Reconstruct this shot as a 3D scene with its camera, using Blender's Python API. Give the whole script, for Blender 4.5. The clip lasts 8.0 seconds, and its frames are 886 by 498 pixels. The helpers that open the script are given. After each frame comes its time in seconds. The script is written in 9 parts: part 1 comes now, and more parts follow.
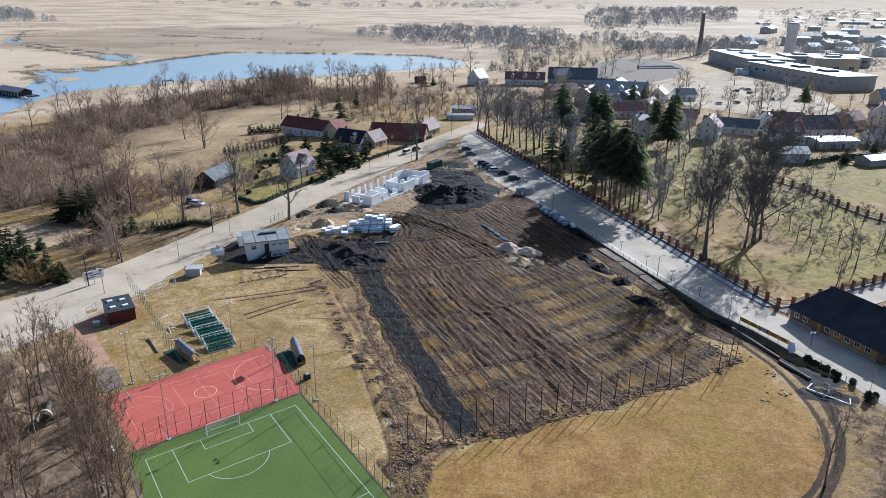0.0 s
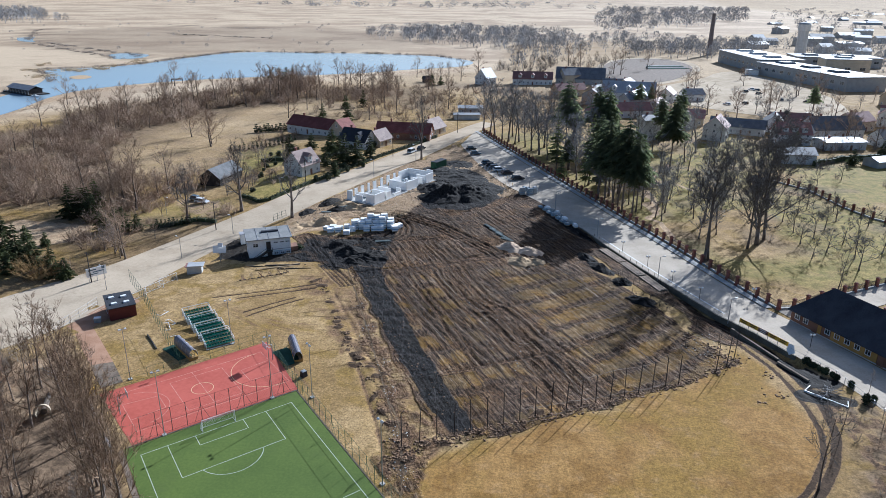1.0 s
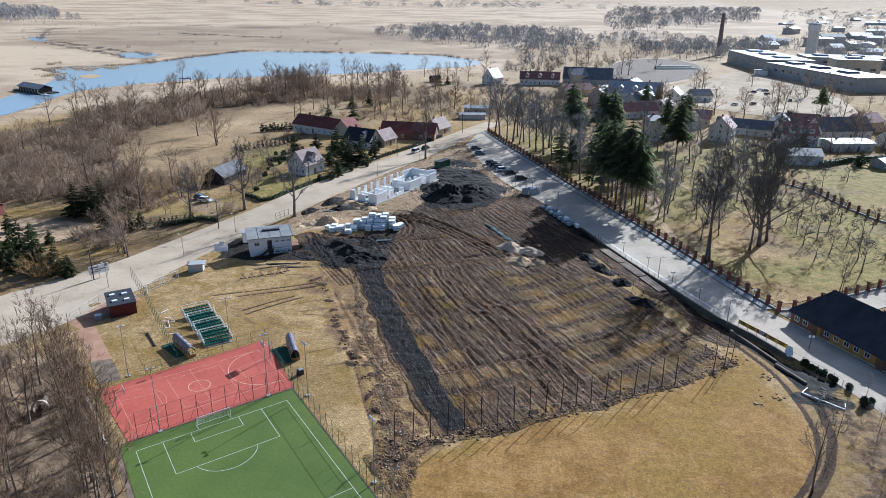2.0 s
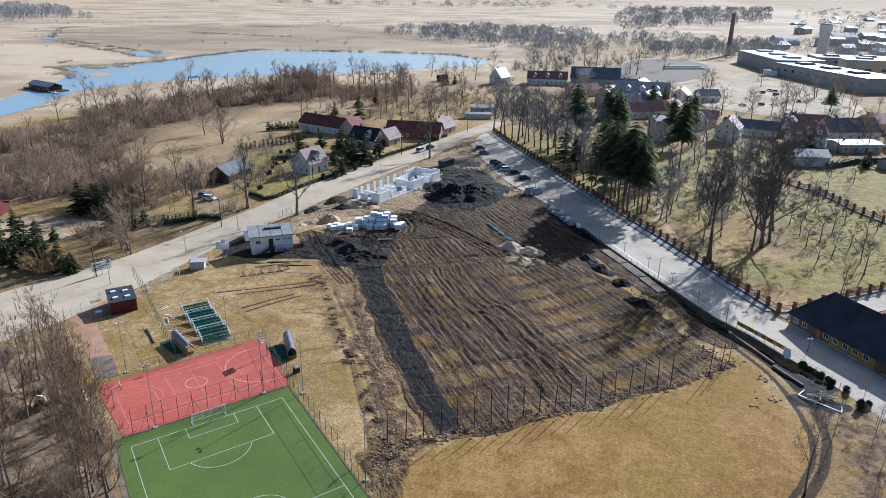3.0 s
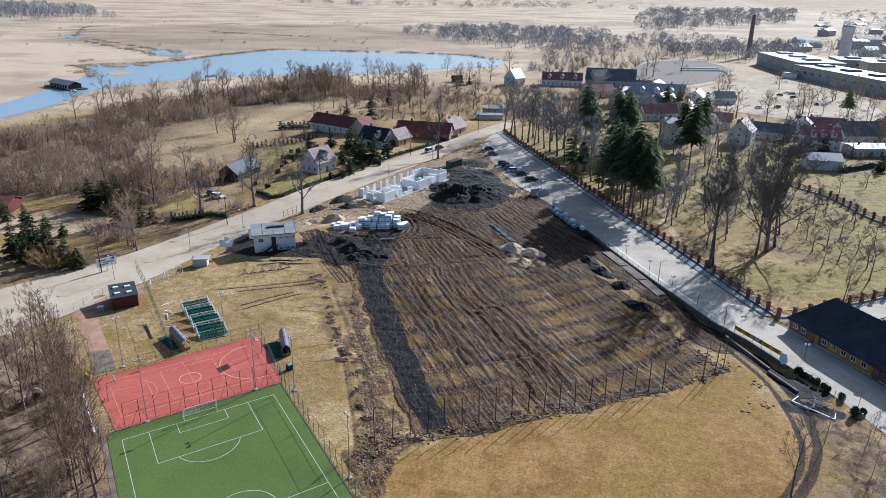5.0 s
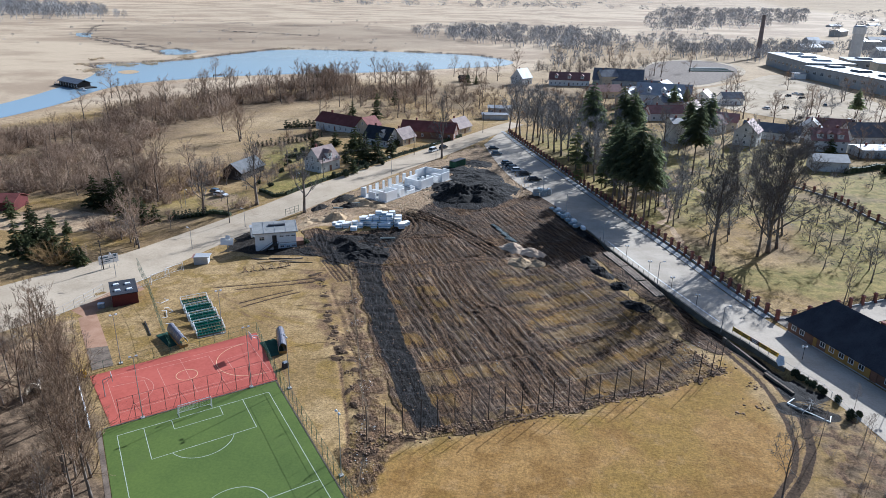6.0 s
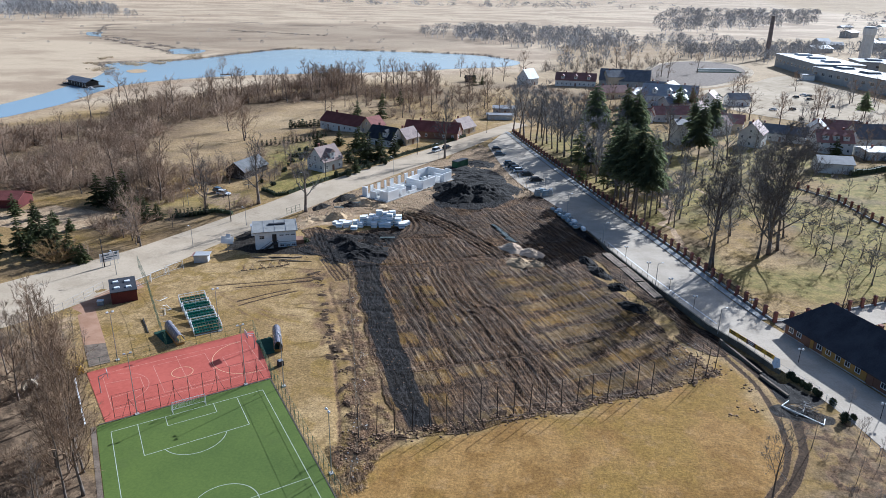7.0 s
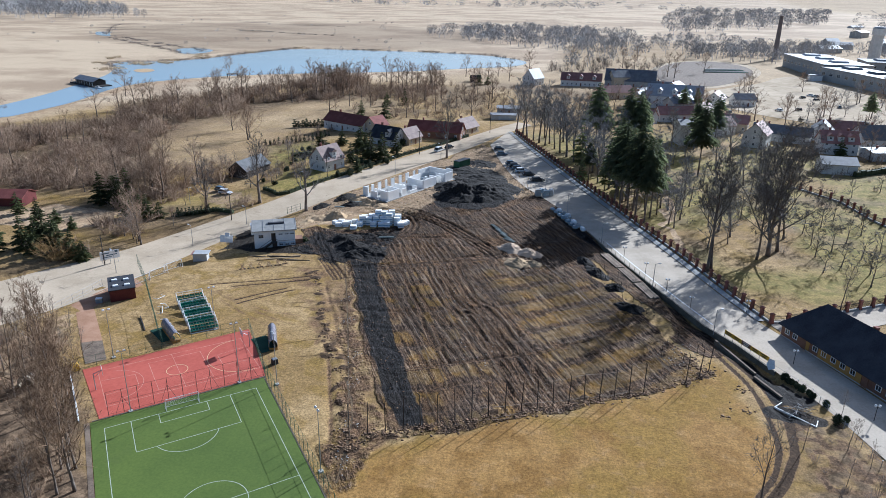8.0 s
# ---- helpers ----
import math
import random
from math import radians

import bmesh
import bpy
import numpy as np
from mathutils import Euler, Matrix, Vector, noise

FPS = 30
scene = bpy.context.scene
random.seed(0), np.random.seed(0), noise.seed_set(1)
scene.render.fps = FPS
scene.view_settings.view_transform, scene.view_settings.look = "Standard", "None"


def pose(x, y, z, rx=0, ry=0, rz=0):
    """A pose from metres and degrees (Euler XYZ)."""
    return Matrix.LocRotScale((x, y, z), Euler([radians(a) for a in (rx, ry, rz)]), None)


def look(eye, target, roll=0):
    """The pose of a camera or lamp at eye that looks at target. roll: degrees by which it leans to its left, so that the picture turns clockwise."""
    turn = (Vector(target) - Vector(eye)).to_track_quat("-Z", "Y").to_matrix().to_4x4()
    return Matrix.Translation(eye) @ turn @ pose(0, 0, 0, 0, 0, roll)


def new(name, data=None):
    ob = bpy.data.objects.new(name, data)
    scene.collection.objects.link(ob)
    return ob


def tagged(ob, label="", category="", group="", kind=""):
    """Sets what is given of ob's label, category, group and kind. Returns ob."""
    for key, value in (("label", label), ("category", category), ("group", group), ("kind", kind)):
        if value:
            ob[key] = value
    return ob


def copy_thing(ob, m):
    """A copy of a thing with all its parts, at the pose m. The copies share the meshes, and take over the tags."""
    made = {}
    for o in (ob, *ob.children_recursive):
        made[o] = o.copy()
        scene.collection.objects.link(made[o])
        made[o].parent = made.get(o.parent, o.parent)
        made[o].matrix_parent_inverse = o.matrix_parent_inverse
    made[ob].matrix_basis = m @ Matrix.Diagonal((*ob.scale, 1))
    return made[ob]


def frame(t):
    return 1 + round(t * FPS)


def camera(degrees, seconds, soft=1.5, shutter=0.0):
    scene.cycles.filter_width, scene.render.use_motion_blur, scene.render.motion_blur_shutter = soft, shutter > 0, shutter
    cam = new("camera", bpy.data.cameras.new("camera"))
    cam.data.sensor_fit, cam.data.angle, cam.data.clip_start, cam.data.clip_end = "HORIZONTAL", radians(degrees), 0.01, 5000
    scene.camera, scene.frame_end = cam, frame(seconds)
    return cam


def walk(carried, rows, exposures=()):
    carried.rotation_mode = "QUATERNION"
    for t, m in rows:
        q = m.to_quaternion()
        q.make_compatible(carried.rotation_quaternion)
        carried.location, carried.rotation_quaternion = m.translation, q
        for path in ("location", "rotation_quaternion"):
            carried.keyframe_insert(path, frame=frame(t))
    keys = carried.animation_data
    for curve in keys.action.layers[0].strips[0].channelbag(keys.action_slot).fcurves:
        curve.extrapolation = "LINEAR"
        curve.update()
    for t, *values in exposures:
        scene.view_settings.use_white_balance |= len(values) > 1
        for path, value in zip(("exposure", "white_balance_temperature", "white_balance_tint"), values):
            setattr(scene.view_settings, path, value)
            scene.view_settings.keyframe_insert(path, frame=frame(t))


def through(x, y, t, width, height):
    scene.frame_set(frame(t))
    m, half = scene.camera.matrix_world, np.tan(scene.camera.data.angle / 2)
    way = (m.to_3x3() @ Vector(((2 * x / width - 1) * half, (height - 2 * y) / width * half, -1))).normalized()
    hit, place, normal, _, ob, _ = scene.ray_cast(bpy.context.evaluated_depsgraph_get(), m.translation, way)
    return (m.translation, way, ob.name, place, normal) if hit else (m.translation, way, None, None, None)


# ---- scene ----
cam = camera(65.0, 8.0, soft=0.6)
PATH = [
    (0, (-0.799, 0.279, 62.408), (-0.833, 2.152, 61.706), 0.5),
    (0.5, (0.256, 0.219, 62.378), (0.208, 2.091, 61.676), 0.5),
    (1, (1.325, 0.154, 62.367), (1.264, 2.025, 61.664), 0.6),
    (1.5, (2.378, 0.099, 62.366), (2.304, 1.97, 61.663), 0.6),
    (3, (5.747, -0.057, 62.51), (5.633, 1.811, 61.804), 0.7),
    (3.5, (6.841, -0.062, 62.545), (6.713, 1.805, 61.84), 0.7),
    (4, (7.957, -0.077, 62.585), (7.816, 1.789, 61.88), 0.8),
    (4.5, (9.036, -0.094, 62.643), (8.882, 1.771, 61.938), 0.8),
    (6, (12.454, -0.1, 62.763), (12.261, 1.761, 62.056), 0.9),
    (6.5, (13.606, -0.108, 62.773), (13.401, 1.752, 62.066), 0.9),
    (7, (14.827, -0.082, 62.827), (14.61, 1.776, 62.12), 1.0),
    (7.5, (16.052, -0.067, 62.896), (15.823, 1.79, 62.188), 1.0),
    (8, (17.34, -0.025, 62.943), (17.1, 1.83, 62.235), 1.0),
]
walk(cam, [(t, look(eye, target, roll)) for t, eye, target, roll in PATH],
     exposures=[(0, 0.68, 5000, 9), (8, 0.68, 5000, 9)])

# ---- light ----
SUN_AZ, SUN_EL = radians(34.5), radians(26.5)
world = bpy.data.worlds.new("world")
scene.world = world
world.use_nodes = True
wn = world.node_tree
sky = wn.nodes.new("ShaderNodeTexSky")
sky.sky_type, sky.sun_disc = "NISHITA", False
sky.sun_elevation, sky.sun_rotation = SUN_EL, SUN_AZ
sky.air_density, sky.dust_density = 1.0, 2.5
wn.links.new(sky.outputs[0], wn.nodes["Background"].inputs[0])
wn.nodes["Background"].inputs[1].default_value = 0.06
sun_data = bpy.data.lights.new("sun", "SUN")
sun_data.energy, sun_data.angle, sun_data.color = 5.0, radians(0.5), (1.0, 0.93, 0.82)
sun = new("sun", sun_data)
sun.matrix_world = look((300 * math.sin(SUN_AZ), 300 * math.cos(SUN_AZ), 300 * math.tan(SUN_EL)), (0, 0, 0))


# ---- material tools ----
def start(name):
    m = bpy.data.materials.new(name)
    m.use_nodes = True
    nt = m.node_tree
    return m, nt, nt.nodes["Principled BSDF"]


def put(nt, socket, value):
    if isinstance(value, bpy.types.NodeSocket):
        nt.links.new(value, socket)
    elif isinstance(value, tuple) and len(value) == 3 and socket.type == "RGBA":
        socket.default_value = (*value, 1)
    else:
        socket.default_value = value


def position(nt):
    return nt.nodes.new("ShaderNodeNewGeometry").outputs["Position"]


def mapped(nt, vec, turn=0.0, scale=(1, 1, 1)):
    n = nt.nodes.new("ShaderNodeMapping")
    put(nt, n.inputs["Vector"], vec)
    n.inputs["Rotation"].default_value = (0, 0, radians(turn))
    n2 = nt.nodes.new("ShaderNodeVectorMath")
    n2.operation = "MULTIPLY"
    put(nt, n2.inputs[0], n.outputs[0])
    n2.inputs[1].default_value = scale
    return n2.outputs[0]


def noise_of(nt, vec, scale, detail=5.0, rough=0.55, bend=0.0):
    n = nt.nodes.new("ShaderNodeTexNoise")
    put(nt, n.inputs["Vector"], vec)
    n.inputs["Scale"].default_value, n.inputs["Detail"].default_value = scale, detail
    n.inputs["Roughness"].default_value, n.inputs["Distortion"].default_value = rough, bend
    return n.outputs["Fac"]


def ramp(nt, value, low, high, a=0.0, b=1.0):
    n = nt.nodes.new("ShaderNodeMapRange")
    n.interpolation_type = "SMOOTHSTEP"
    put(nt, n.inputs[0], value)
    n.inputs[1].default_value, n.inputs[2].default_value = low, high
    n.inputs[3].default_value, n.inputs[4].default_value = a, b
    return n.outputs[0]


def calc(nt, op, a, b):
    n = nt.nodes.new("ShaderNodeMath")
    n.operation = op
    put(nt, n.inputs[0], a)
    put(nt, n.inputs[1], b)
    return n.outputs[0]


def blend(nt, fac, a, b):
    n = nt.nodes.new("ShaderNodeMix")
    n.data_type = "RGBA"
    put(nt, n.inputs[0], fac)
    put(nt, n.inputs[6], a)
    put(nt, n.inputs[7], b)
    return n.outputs[2]


def relief(nt, shader, height, strength, distance):
    n = nt.nodes.new("ShaderNodeBump")
    put(nt, n.inputs["Height"], height)
    n.inputs["Strength"].default_value, n.inputs["Distance"].default_value = strength, distance
    nt.links.new(n.outputs[0], shader.inputs["Normal"])


def surface(name, a, b, big=0.3, fine=4.0, rough=0.85, bump=0.3, depth=0.03, metal=0.0, vary=0.0, stain=None, spec=0.3):
    """Two tones mixed by broad and fine noise, optional stains, a fine relief."""
    m, nt, sh = start(name)
    pos = position(nt)
    n1, n2 = noise_of(nt, pos, big, 4), noise_of(nt, pos, fine, 6, 0.65)
    mixed = calc(nt, "ADD", calc(nt, "MULTIPLY", n1, 0.55), calc(nt, "MULTIPLY", n2, 0.45))
    col = blend(nt, ramp(nt, mixed, 0.36, 0.64), a, b)
    if stain:
        col = blend(nt, ramp(nt, noise_of(nt, pos, big * 2.3, 6, 0.7), 0.56, 0.72, 0, 0.7), col, stain)
    if vary:
        r = nt.nodes.new("ShaderNodeObjectInfo").outputs["Random"]
        hsv = nt.nodes.new("ShaderNodeHueSaturation")
        put(nt, hsv.inputs["Value"], ramp(nt, r, 0, 1, 1 - vary, 1 + vary))
        put(nt, hsv.inputs["Color"], col)
        col = hsv.outputs[0]
    put(nt, sh.inputs["Base Color"], col)
    sh.inputs["Roughness"].default_value, sh.inputs["Metallic"].default_value = rough, metal
    sh.inputs["Specular IOR Level"].default_value = spec
    if bump:
        relief(nt, sh, n2, bump, depth)
    return m


def foliage(name, a, b, vary=0.25, through=0.45):
    """Needles and leaves: two tones, part of the light passes through."""
    m = surface(name, a, b, 0.5, 3, 0.8, 0, vary=vary)
    nt = m.node_tree
    sh = nt.nodes["Principled BSDF"]
    col = sh.inputs["Base Color"].links[0].from_socket
    tr, mx = nt.nodes.new("ShaderNodeBsdfTranslucent"), nt.nodes.new("ShaderNodeMixShader")
    put(nt, tr.inputs["Color"], col)
    mx.inputs[0].default_value = through
    nt.links.new(sh.outputs[0], mx.inputs[1])
    nt.links.new(tr.outputs[0], mx.inputs[2])
    nt.links.new(mx.outputs[0], nt.nodes["Material Output"].inputs[0])
    return m


# ---- materials ----
M_ASPHALT = surface("pale_asphalt", (0.42, 0.335, 0.235), (0.535, 0.435, 0.315), 0.12, 2.0, 0.95, 0.15, 0.01, stain=(0.32, 0.25, 0.17), spec=0.05)
M_PAVING = surface("pale_paving", (0.44, 0.375, 0.295), (0.56, 0.485, 0.39), 0.2, 3.0, 0.9, 0.15, 0.01, stain=(0.38, 0.32, 0.25), spec=0.0)
M_SQUARE = surface("square_paving", (0.44, 0.36, 0.26), (0.62, 0.52, 0.39), 0.03, 0.25, 0.95, 0.1, 0.01, stain=(0.24, 0.19, 0.13), spec=0.0)
M_CONCRETE = surface("concrete", (0.34, 0.33, 0.31), (0.45, 0.44, 0.41), 0.5, 5, 0.85, 0.3, 0.01, stain=(0.22, 0.21, 0.19))
M_GRAVEL = surface("pink_gravel_path", (0.32, 0.185, 0.115), (0.43, 0.265, 0.175), 0.4, 8, 0.95, 0.4, 0.02, spec=0.0)
M_DUST = surface("trodden_dry_turf", (0.46, 0.355, 0.20), (0.58, 0.455, 0.28), 0.03, 0.3, 0.95, 0.1, 0.01, stain=(0.28, 0.225, 0.12), spec=0.0)
M_RED = surface("red_rubber", (0.37, 0.078, 0.052), (0.45, 0.105, 0.072), 0.15, 1.2, 0.8, 0.1, 0.005, stain=(0.32, 0.072, 0.05))
M_TURF = surface("green_turf", (0.072, 0.108, 0.018), (0.112, 0.155, 0.026), 0.06, 2.5, 0.9, 0.25, 0.02, stain=(0.088, 0.120, 0.026))
M_DARKGREEN = surface("dark_green_mat", (0.012, 0.045, 0.030), (0.022, 0.07, 0.045), 0.5, 6, 0.9, 0.2, 0.01)
M_LINE = surface("white_line_paint", (0.36, 0.42, 0.32), (0.53, 0.57, 0.49), 0.8, 6, 0.7, 0)
M_LINE_TAN = surface("yellowish_line_paint", (0.56, 0.36, 0.20), (0.70, 0.50, 0.30), 0.8, 6, 0.7, 0)
M_LINE_OLD = surface("worn_line_paint", (0.42, 0.13, 0.095), (0.60, 0.33, 0.25), 0.8, 6, 0.7, 0)
M_BARK = surface("grey_bark", (0.11, 0.085, 0.065), (0.20, 0.165, 0.135), 0.8, 6, 0.9, 0.4, 0.02, vary=0.2)
M_TWIG = surface("bare_twigs", (0.19, 0.155, 0.125), (0.34, 0.28, 0.225), 0.5, 3, 0.9, 0, vary=0.25)
M_TWIG_RED = surface("reddish_twigs", (0.21, 0.142, 0.092), (0.39, 0.285, 0.195), 0.06, 0.6, 0.9, 0, vary=0.15)
M_TWIG_DARK = surface("dark_grey_twigs", (0.095, 0.085, 0.078), (0.20, 0.18, 0.16), 0.5, 3, 0.9, 0, vary=0.2)
M_TWIG_WOOD = surface("pale_wood_twigs", (0.11, 0.068, 0.040), (0.33, 0.228, 0.143), 0.3, 1.5, 0.9, 0, vary=0.25)
M_BIRCH = surface("pale_birch_bark", (0.36, 0.34, 0.31), (0.50, 0.48, 0.44), 0.8, 5, 0.85, 0.2, 0.01, stain=(0.10, 0.09, 0.08))
M_WILLOW = surface("yellow_willow_shoots", (0.26, 0.16, 0.06), (0.46, 0.31, 0.13), 0.5, 2, 0.85, 0, vary=0.1)
# grey twigs of the avenue trees, lightened to put haze into the colour
M_TWIG_HAZE = surface("grey_lichened_twigs", (0.16, 0.152, 0.145), (0.31, 0.297, 0.283), 0.5, 3, 0.9, 0, vary=0.2)
# park needles paled beyond their own green to put haze into the colour
M_NEEDLE_HAZE = foliage("spruce_needles", (0.115, 0.145, 0.075), (0.24, 0.26, 0.135), 0.35, 0.65)
M_NEEDLE_DARK = foliage("young_spruce_needles", (0.050, 0.062, 0.022), (0.115, 0.125, 0.045), 0.3, 0.45)
M_NEEDLE_LIGHT = foliage("pine_needles", (0.13, 0.155, 0.065), (0.25, 0.26, 0.11), 0.2, 0.65)
M_HEDGE = foliage("hedge_leaves", (0.030, 0.042, 0.020), (0.065, 0.078, 0.034), 0.2, 0.2)
# far twigs paled in their base colour to stand for distance haze
M_HAZE_FARTWIG = surface("pale_far_twigs", (0.28, 0.275, 0.272), (0.40, 0.393, 0.387), 0.01, 0.1, 0.95, 0)
M_REED = surface("dry_reed", (0.40, 0.30, 0.18), (0.55, 0.43, 0.28), 0.05, 1, 0.9, 0)
M_DARKWOOD = surface("dark_weathered_wood", (0.035, 0.030, 0.027), (0.075, 0.065, 0.058), 0.6, 8, 0.85, 0.4, 0.02, vary=0.2)
M_WOOD = surface("raw_timber", (0.34, 0.24, 0.14), (0.48, 0.36, 0.22), 0.6, 8, 0.8, 0.3, 0.01, vary=0.2)
M_STEEL = surface("galvanised_steel", (0.30, 0.31, 0.32), (0.42, 0.43, 0.44), 0.8, 6, 0.45, 0.1, 0.005, metal=0.6)
M_WHITE = surface("white_paint", (0.70, 0.70, 0.69), (0.80, 0.80, 0.79), 0.6, 5, 0.5, 0.05, 0.005)
M_GREENSTEEL = surface("green_coated_steel", (0.02, 0.07, 0.04), (0.035, 0.10, 0.055), 0.8, 6, 0.5, 0.05, 0.005)
M_SEAT = surface("green_plastic", (0.012, 0.11, 0.075), (0.02, 0.15, 0.10), 0.8, 5, 0.45, 0, vary=0.2)
M_WHITEWALL = surface("white_limewash", (0.74, 0.74, 0.72), (0.86, 0.86, 0.84), 0.5, 4, 0.85, 0.15, 0.01, stain=(0.55, 0.52, 0.47))
M_BLOCK = surface("white_aerated_blocks", (0.84, 0.82, 0.785), (0.90, 0.885, 0.85), 0.7, 4, 0.85, 0.2, 0.01)
M_WRAP = surface("white_wrapped_blocks", (0.86, 0.845, 0.815), (0.92, 0.905, 0.88), 1.2, 5, 0.4, 0.2, 0.01, vary=0.08)
M_WRAPBLUE = surface("blue_print_wrap", (0.16, 0.30, 0.45), (0.35, 0.48, 0.58), 1.2, 5, 0.45, 0.1, 0.01, vary=0.2)
M_GREYWRAP = surface("grey_blue_film", (0.22, 0.27, 0.30), (0.36, 0.42, 0.45), 0.9, 5, 0.4, 0.2, 0.02, vary=0.15)
M_PIPE = surface("grey_green_pipe", (0.17, 0.19, 0.17), (0.28, 0.30, 0.27), 0.8, 5, 0.5, 0.1, 0.01, vary=0.2)
M_RUT = surface("muddy_rut", (0.045, 0.029, 0.017), (0.12, 0.078, 0.044), 0.5, 3, 0.95, 0.5, 0.04, stain=(0.17, 0.12, 0.07))
M_MARK = surface("bent_dry_grass", (0.15, 0.098, 0.038), (0.27, 0.175, 0.07), 0.4, 3, 0.95, 0.3, 0.02)
M_TRACK = surface("pressed_earth", (0.055, 0.038, 0.022), (0.15, 0.10, 0.05), 0.5, 3, 0.95, 0.4, 0.03)
M_DUST = surface("dusty_earth", (0.11, 0.082, 0.06), (0.22, 0.17, 0.125), 0.5, 3, 0.95, 0.4, 0.03)
M_MOSSY = surface("mossy_concrete", (0.11, 0.10, 0.075), (0.19, 0.17, 0.13), 0.6, 4, 0.9, 0.4, 0.02)
M_SAND = surface("pale_sand", (0.50, 0.36, 0.24), (0.62, 0.47, 0.33), 0.5, 6, 0.95, 0.4, 0.03)
M_YSAND = surface("yellow_sand", (0.38, 0.26, 0.14), (0.50, 0.36, 0.21), 0.5, 6, 0.95, 0.4, 0.03)
M_SOIL = surface("black_soil", (0.009, 0.0075, 0.0065), (0.028, 0.023, 0.019), 0.5, 2, 0.95, 1.0, 0.3, stain=(0.048, 0.036, 0.027))
M_BOARD = surface("weathered_plank", (0.13, 0.098, 0.07), (0.25, 0.19, 0.135), 0.6, 8, 0.9, 0.4, 0.02, vary=0.2)
M_CLOD = surface("brown_clods", (0.075, 0.045, 0.026), (0.24, 0.15, 0.085), 0.5, 4, 0.95, 0.6, 0.05)
# chimney brick greyed in its colour to stand for distance haze
M_HAZE_BRICK = surface("sooty_brick", (0.15, 0.125, 0.115), (0.24, 0.20, 0.185), 0.3, 3, 0.9, 0.2, 0.02)
M_BRICK = surface("red_brick", (0.19, 0.075, 0.055), (0.28, 0.115, 0.085), 0.9, 9, 0.9, 0.3, 0.01, vary=0.12)
M_REDROOF = surface("red_roof_sheet", (0.15, 0.05, 0.042), (0.225, 0.08, 0.065), 0.4, 4, 0.75, 0.2, 0.02, vary=0.2, spec=0.15)
M_DARKROOF = surface("dark_roof_felt", (0.028, 0.030, 0.038), (0.055, 0.057, 0.066), 0.3, 5, 0.85, 0.3, 0.02, vary=0.15, spec=0.12)
# dark roofing of the town, lightened in its colour for haze
M_HAZE_SLATE = surface("old_slate_roof", (0.10, 0.105, 0.115), (0.17, 0.175, 0.185), 0.4, 5, 0.6, 0.3, 0.02, vary=0.2, spec=0.4)
# red tile of the town paled for haze; the kiosk awning borrows it
M_HAZE_RED = surface("faded_tile_roof", (0.24, 0.115, 0.092), (0.34, 0.175, 0.145), 0.4, 5, 0.65, 0.3, 0.02, vary=0.2, spec=0.35)
M_GREYROOF = surface("grey_sheet_roof", (0.22, 0.22, 0.23), (0.33, 0.33, 0.34), 0.4, 5, 0.7, 0.2, 0.02, vary=0.2, spec=0.15)
M_BARNROOF = surface("weathered_barn_roof", (0.085, 0.088, 0.092), (0.15, 0.15, 0.152), 0.4, 5, 0.8, 0.3, 0.03, stain=(0.06, 0.05, 0.045))
M_HUTROOF = surface("dull_grey_roof", (0.20, 0.20, 0.195), (0.29, 0.285, 0.27), 0.4, 5, 0.8, 0.2, 0.02, stain=(0.14, 0.13, 0.115))
M_PALEROOF = surface("pale_sheet_roof", (0.34, 0.34, 0.345), (0.46, 0.46, 0.455), 0.2, 2, 0.6, 0.1, 0.02, vary=0.15, spec=0.35)
M_MAUVEROOF = surface("mauve_tile_roof", (0.20, 0.14, 0.12), (0.30, 0.22, 0.19), 0.4, 6, 0.75, 0.4, 0.03)
M_RENDER = surface("pale_render", (0.56, 0.55, 0.52), (0.70, 0.69, 0.66), 0.4, 5, 0.85, 0.15, 0.01, vary=0.12, stain=(0.46, 0.44, 0.40))
M_BEIGE = surface("beige_render", (0.46, 0.38, 0.27), (0.58, 0.49, 0.36), 0.4, 5, 0.85, 0.15, 0.01, vary=0.12)
M_GREYWALL = surface("grey_render", (0.36, 0.36, 0.35), (0.47, 0.47, 0.45), 0.4, 5, 0.85, 0.15, 0.01, vary=0.15)
M_BROWNWALL = surface("brown_boarding", (0.14, 0.075, 0.05), (0.22, 0.12, 0.08), 0.4, 7, 0.85, 0.3, 0.02)
M_OCHRE = surface("ochre_boarding", (0.30, 0.17, 0.045), (0.40, 0.235, 0.07), 0.4, 7, 0.85, 0.3, 0.02)
M_MAROON = surface("maroon_cladding", (0.085, 0.018, 0.018), (0.13, 0.028, 0.026), 0.4, 5, 0.6, 0.1, 0.01)
M_REDPAINT = surface("red_paint", (0.30, 0.03, 0.03), (0.40, 0.05, 0.045), 0.4, 5, 0.5, 0.1, 0.01)
M_YELLOW = surface("yellow_board", (0.55, 0.33, 0.03), (0.66, 0.42, 0.05), 0.4, 5, 0.6, 0.05, 0.01)
M_DARKBAR = surface("dark_lettering", (0.03, 0.03, 0.035), (0.05, 0.05, 0.055), 0.5, 5, 0.7, 0)
M_BLUESHEET = surface("pale_blue_sheet", (0.34, 0.42, 0.46), (0.45, 0.53, 0.57), 0.5, 5, 0.5, 0.1, 0.01)
M_RUBBER = surface("black_rubber", (0.015, 0.015, 0.016), (0.03, 0.03, 0.031), 0.8, 6, 0.8, 0.1, 0.01)
M_CAR_DARK = surface("dark_car_paint", (0.012, 0.014, 0.018), (0.02, 0.022, 0.028), 0.8, 5, 0.25, 0, spec=0.5)
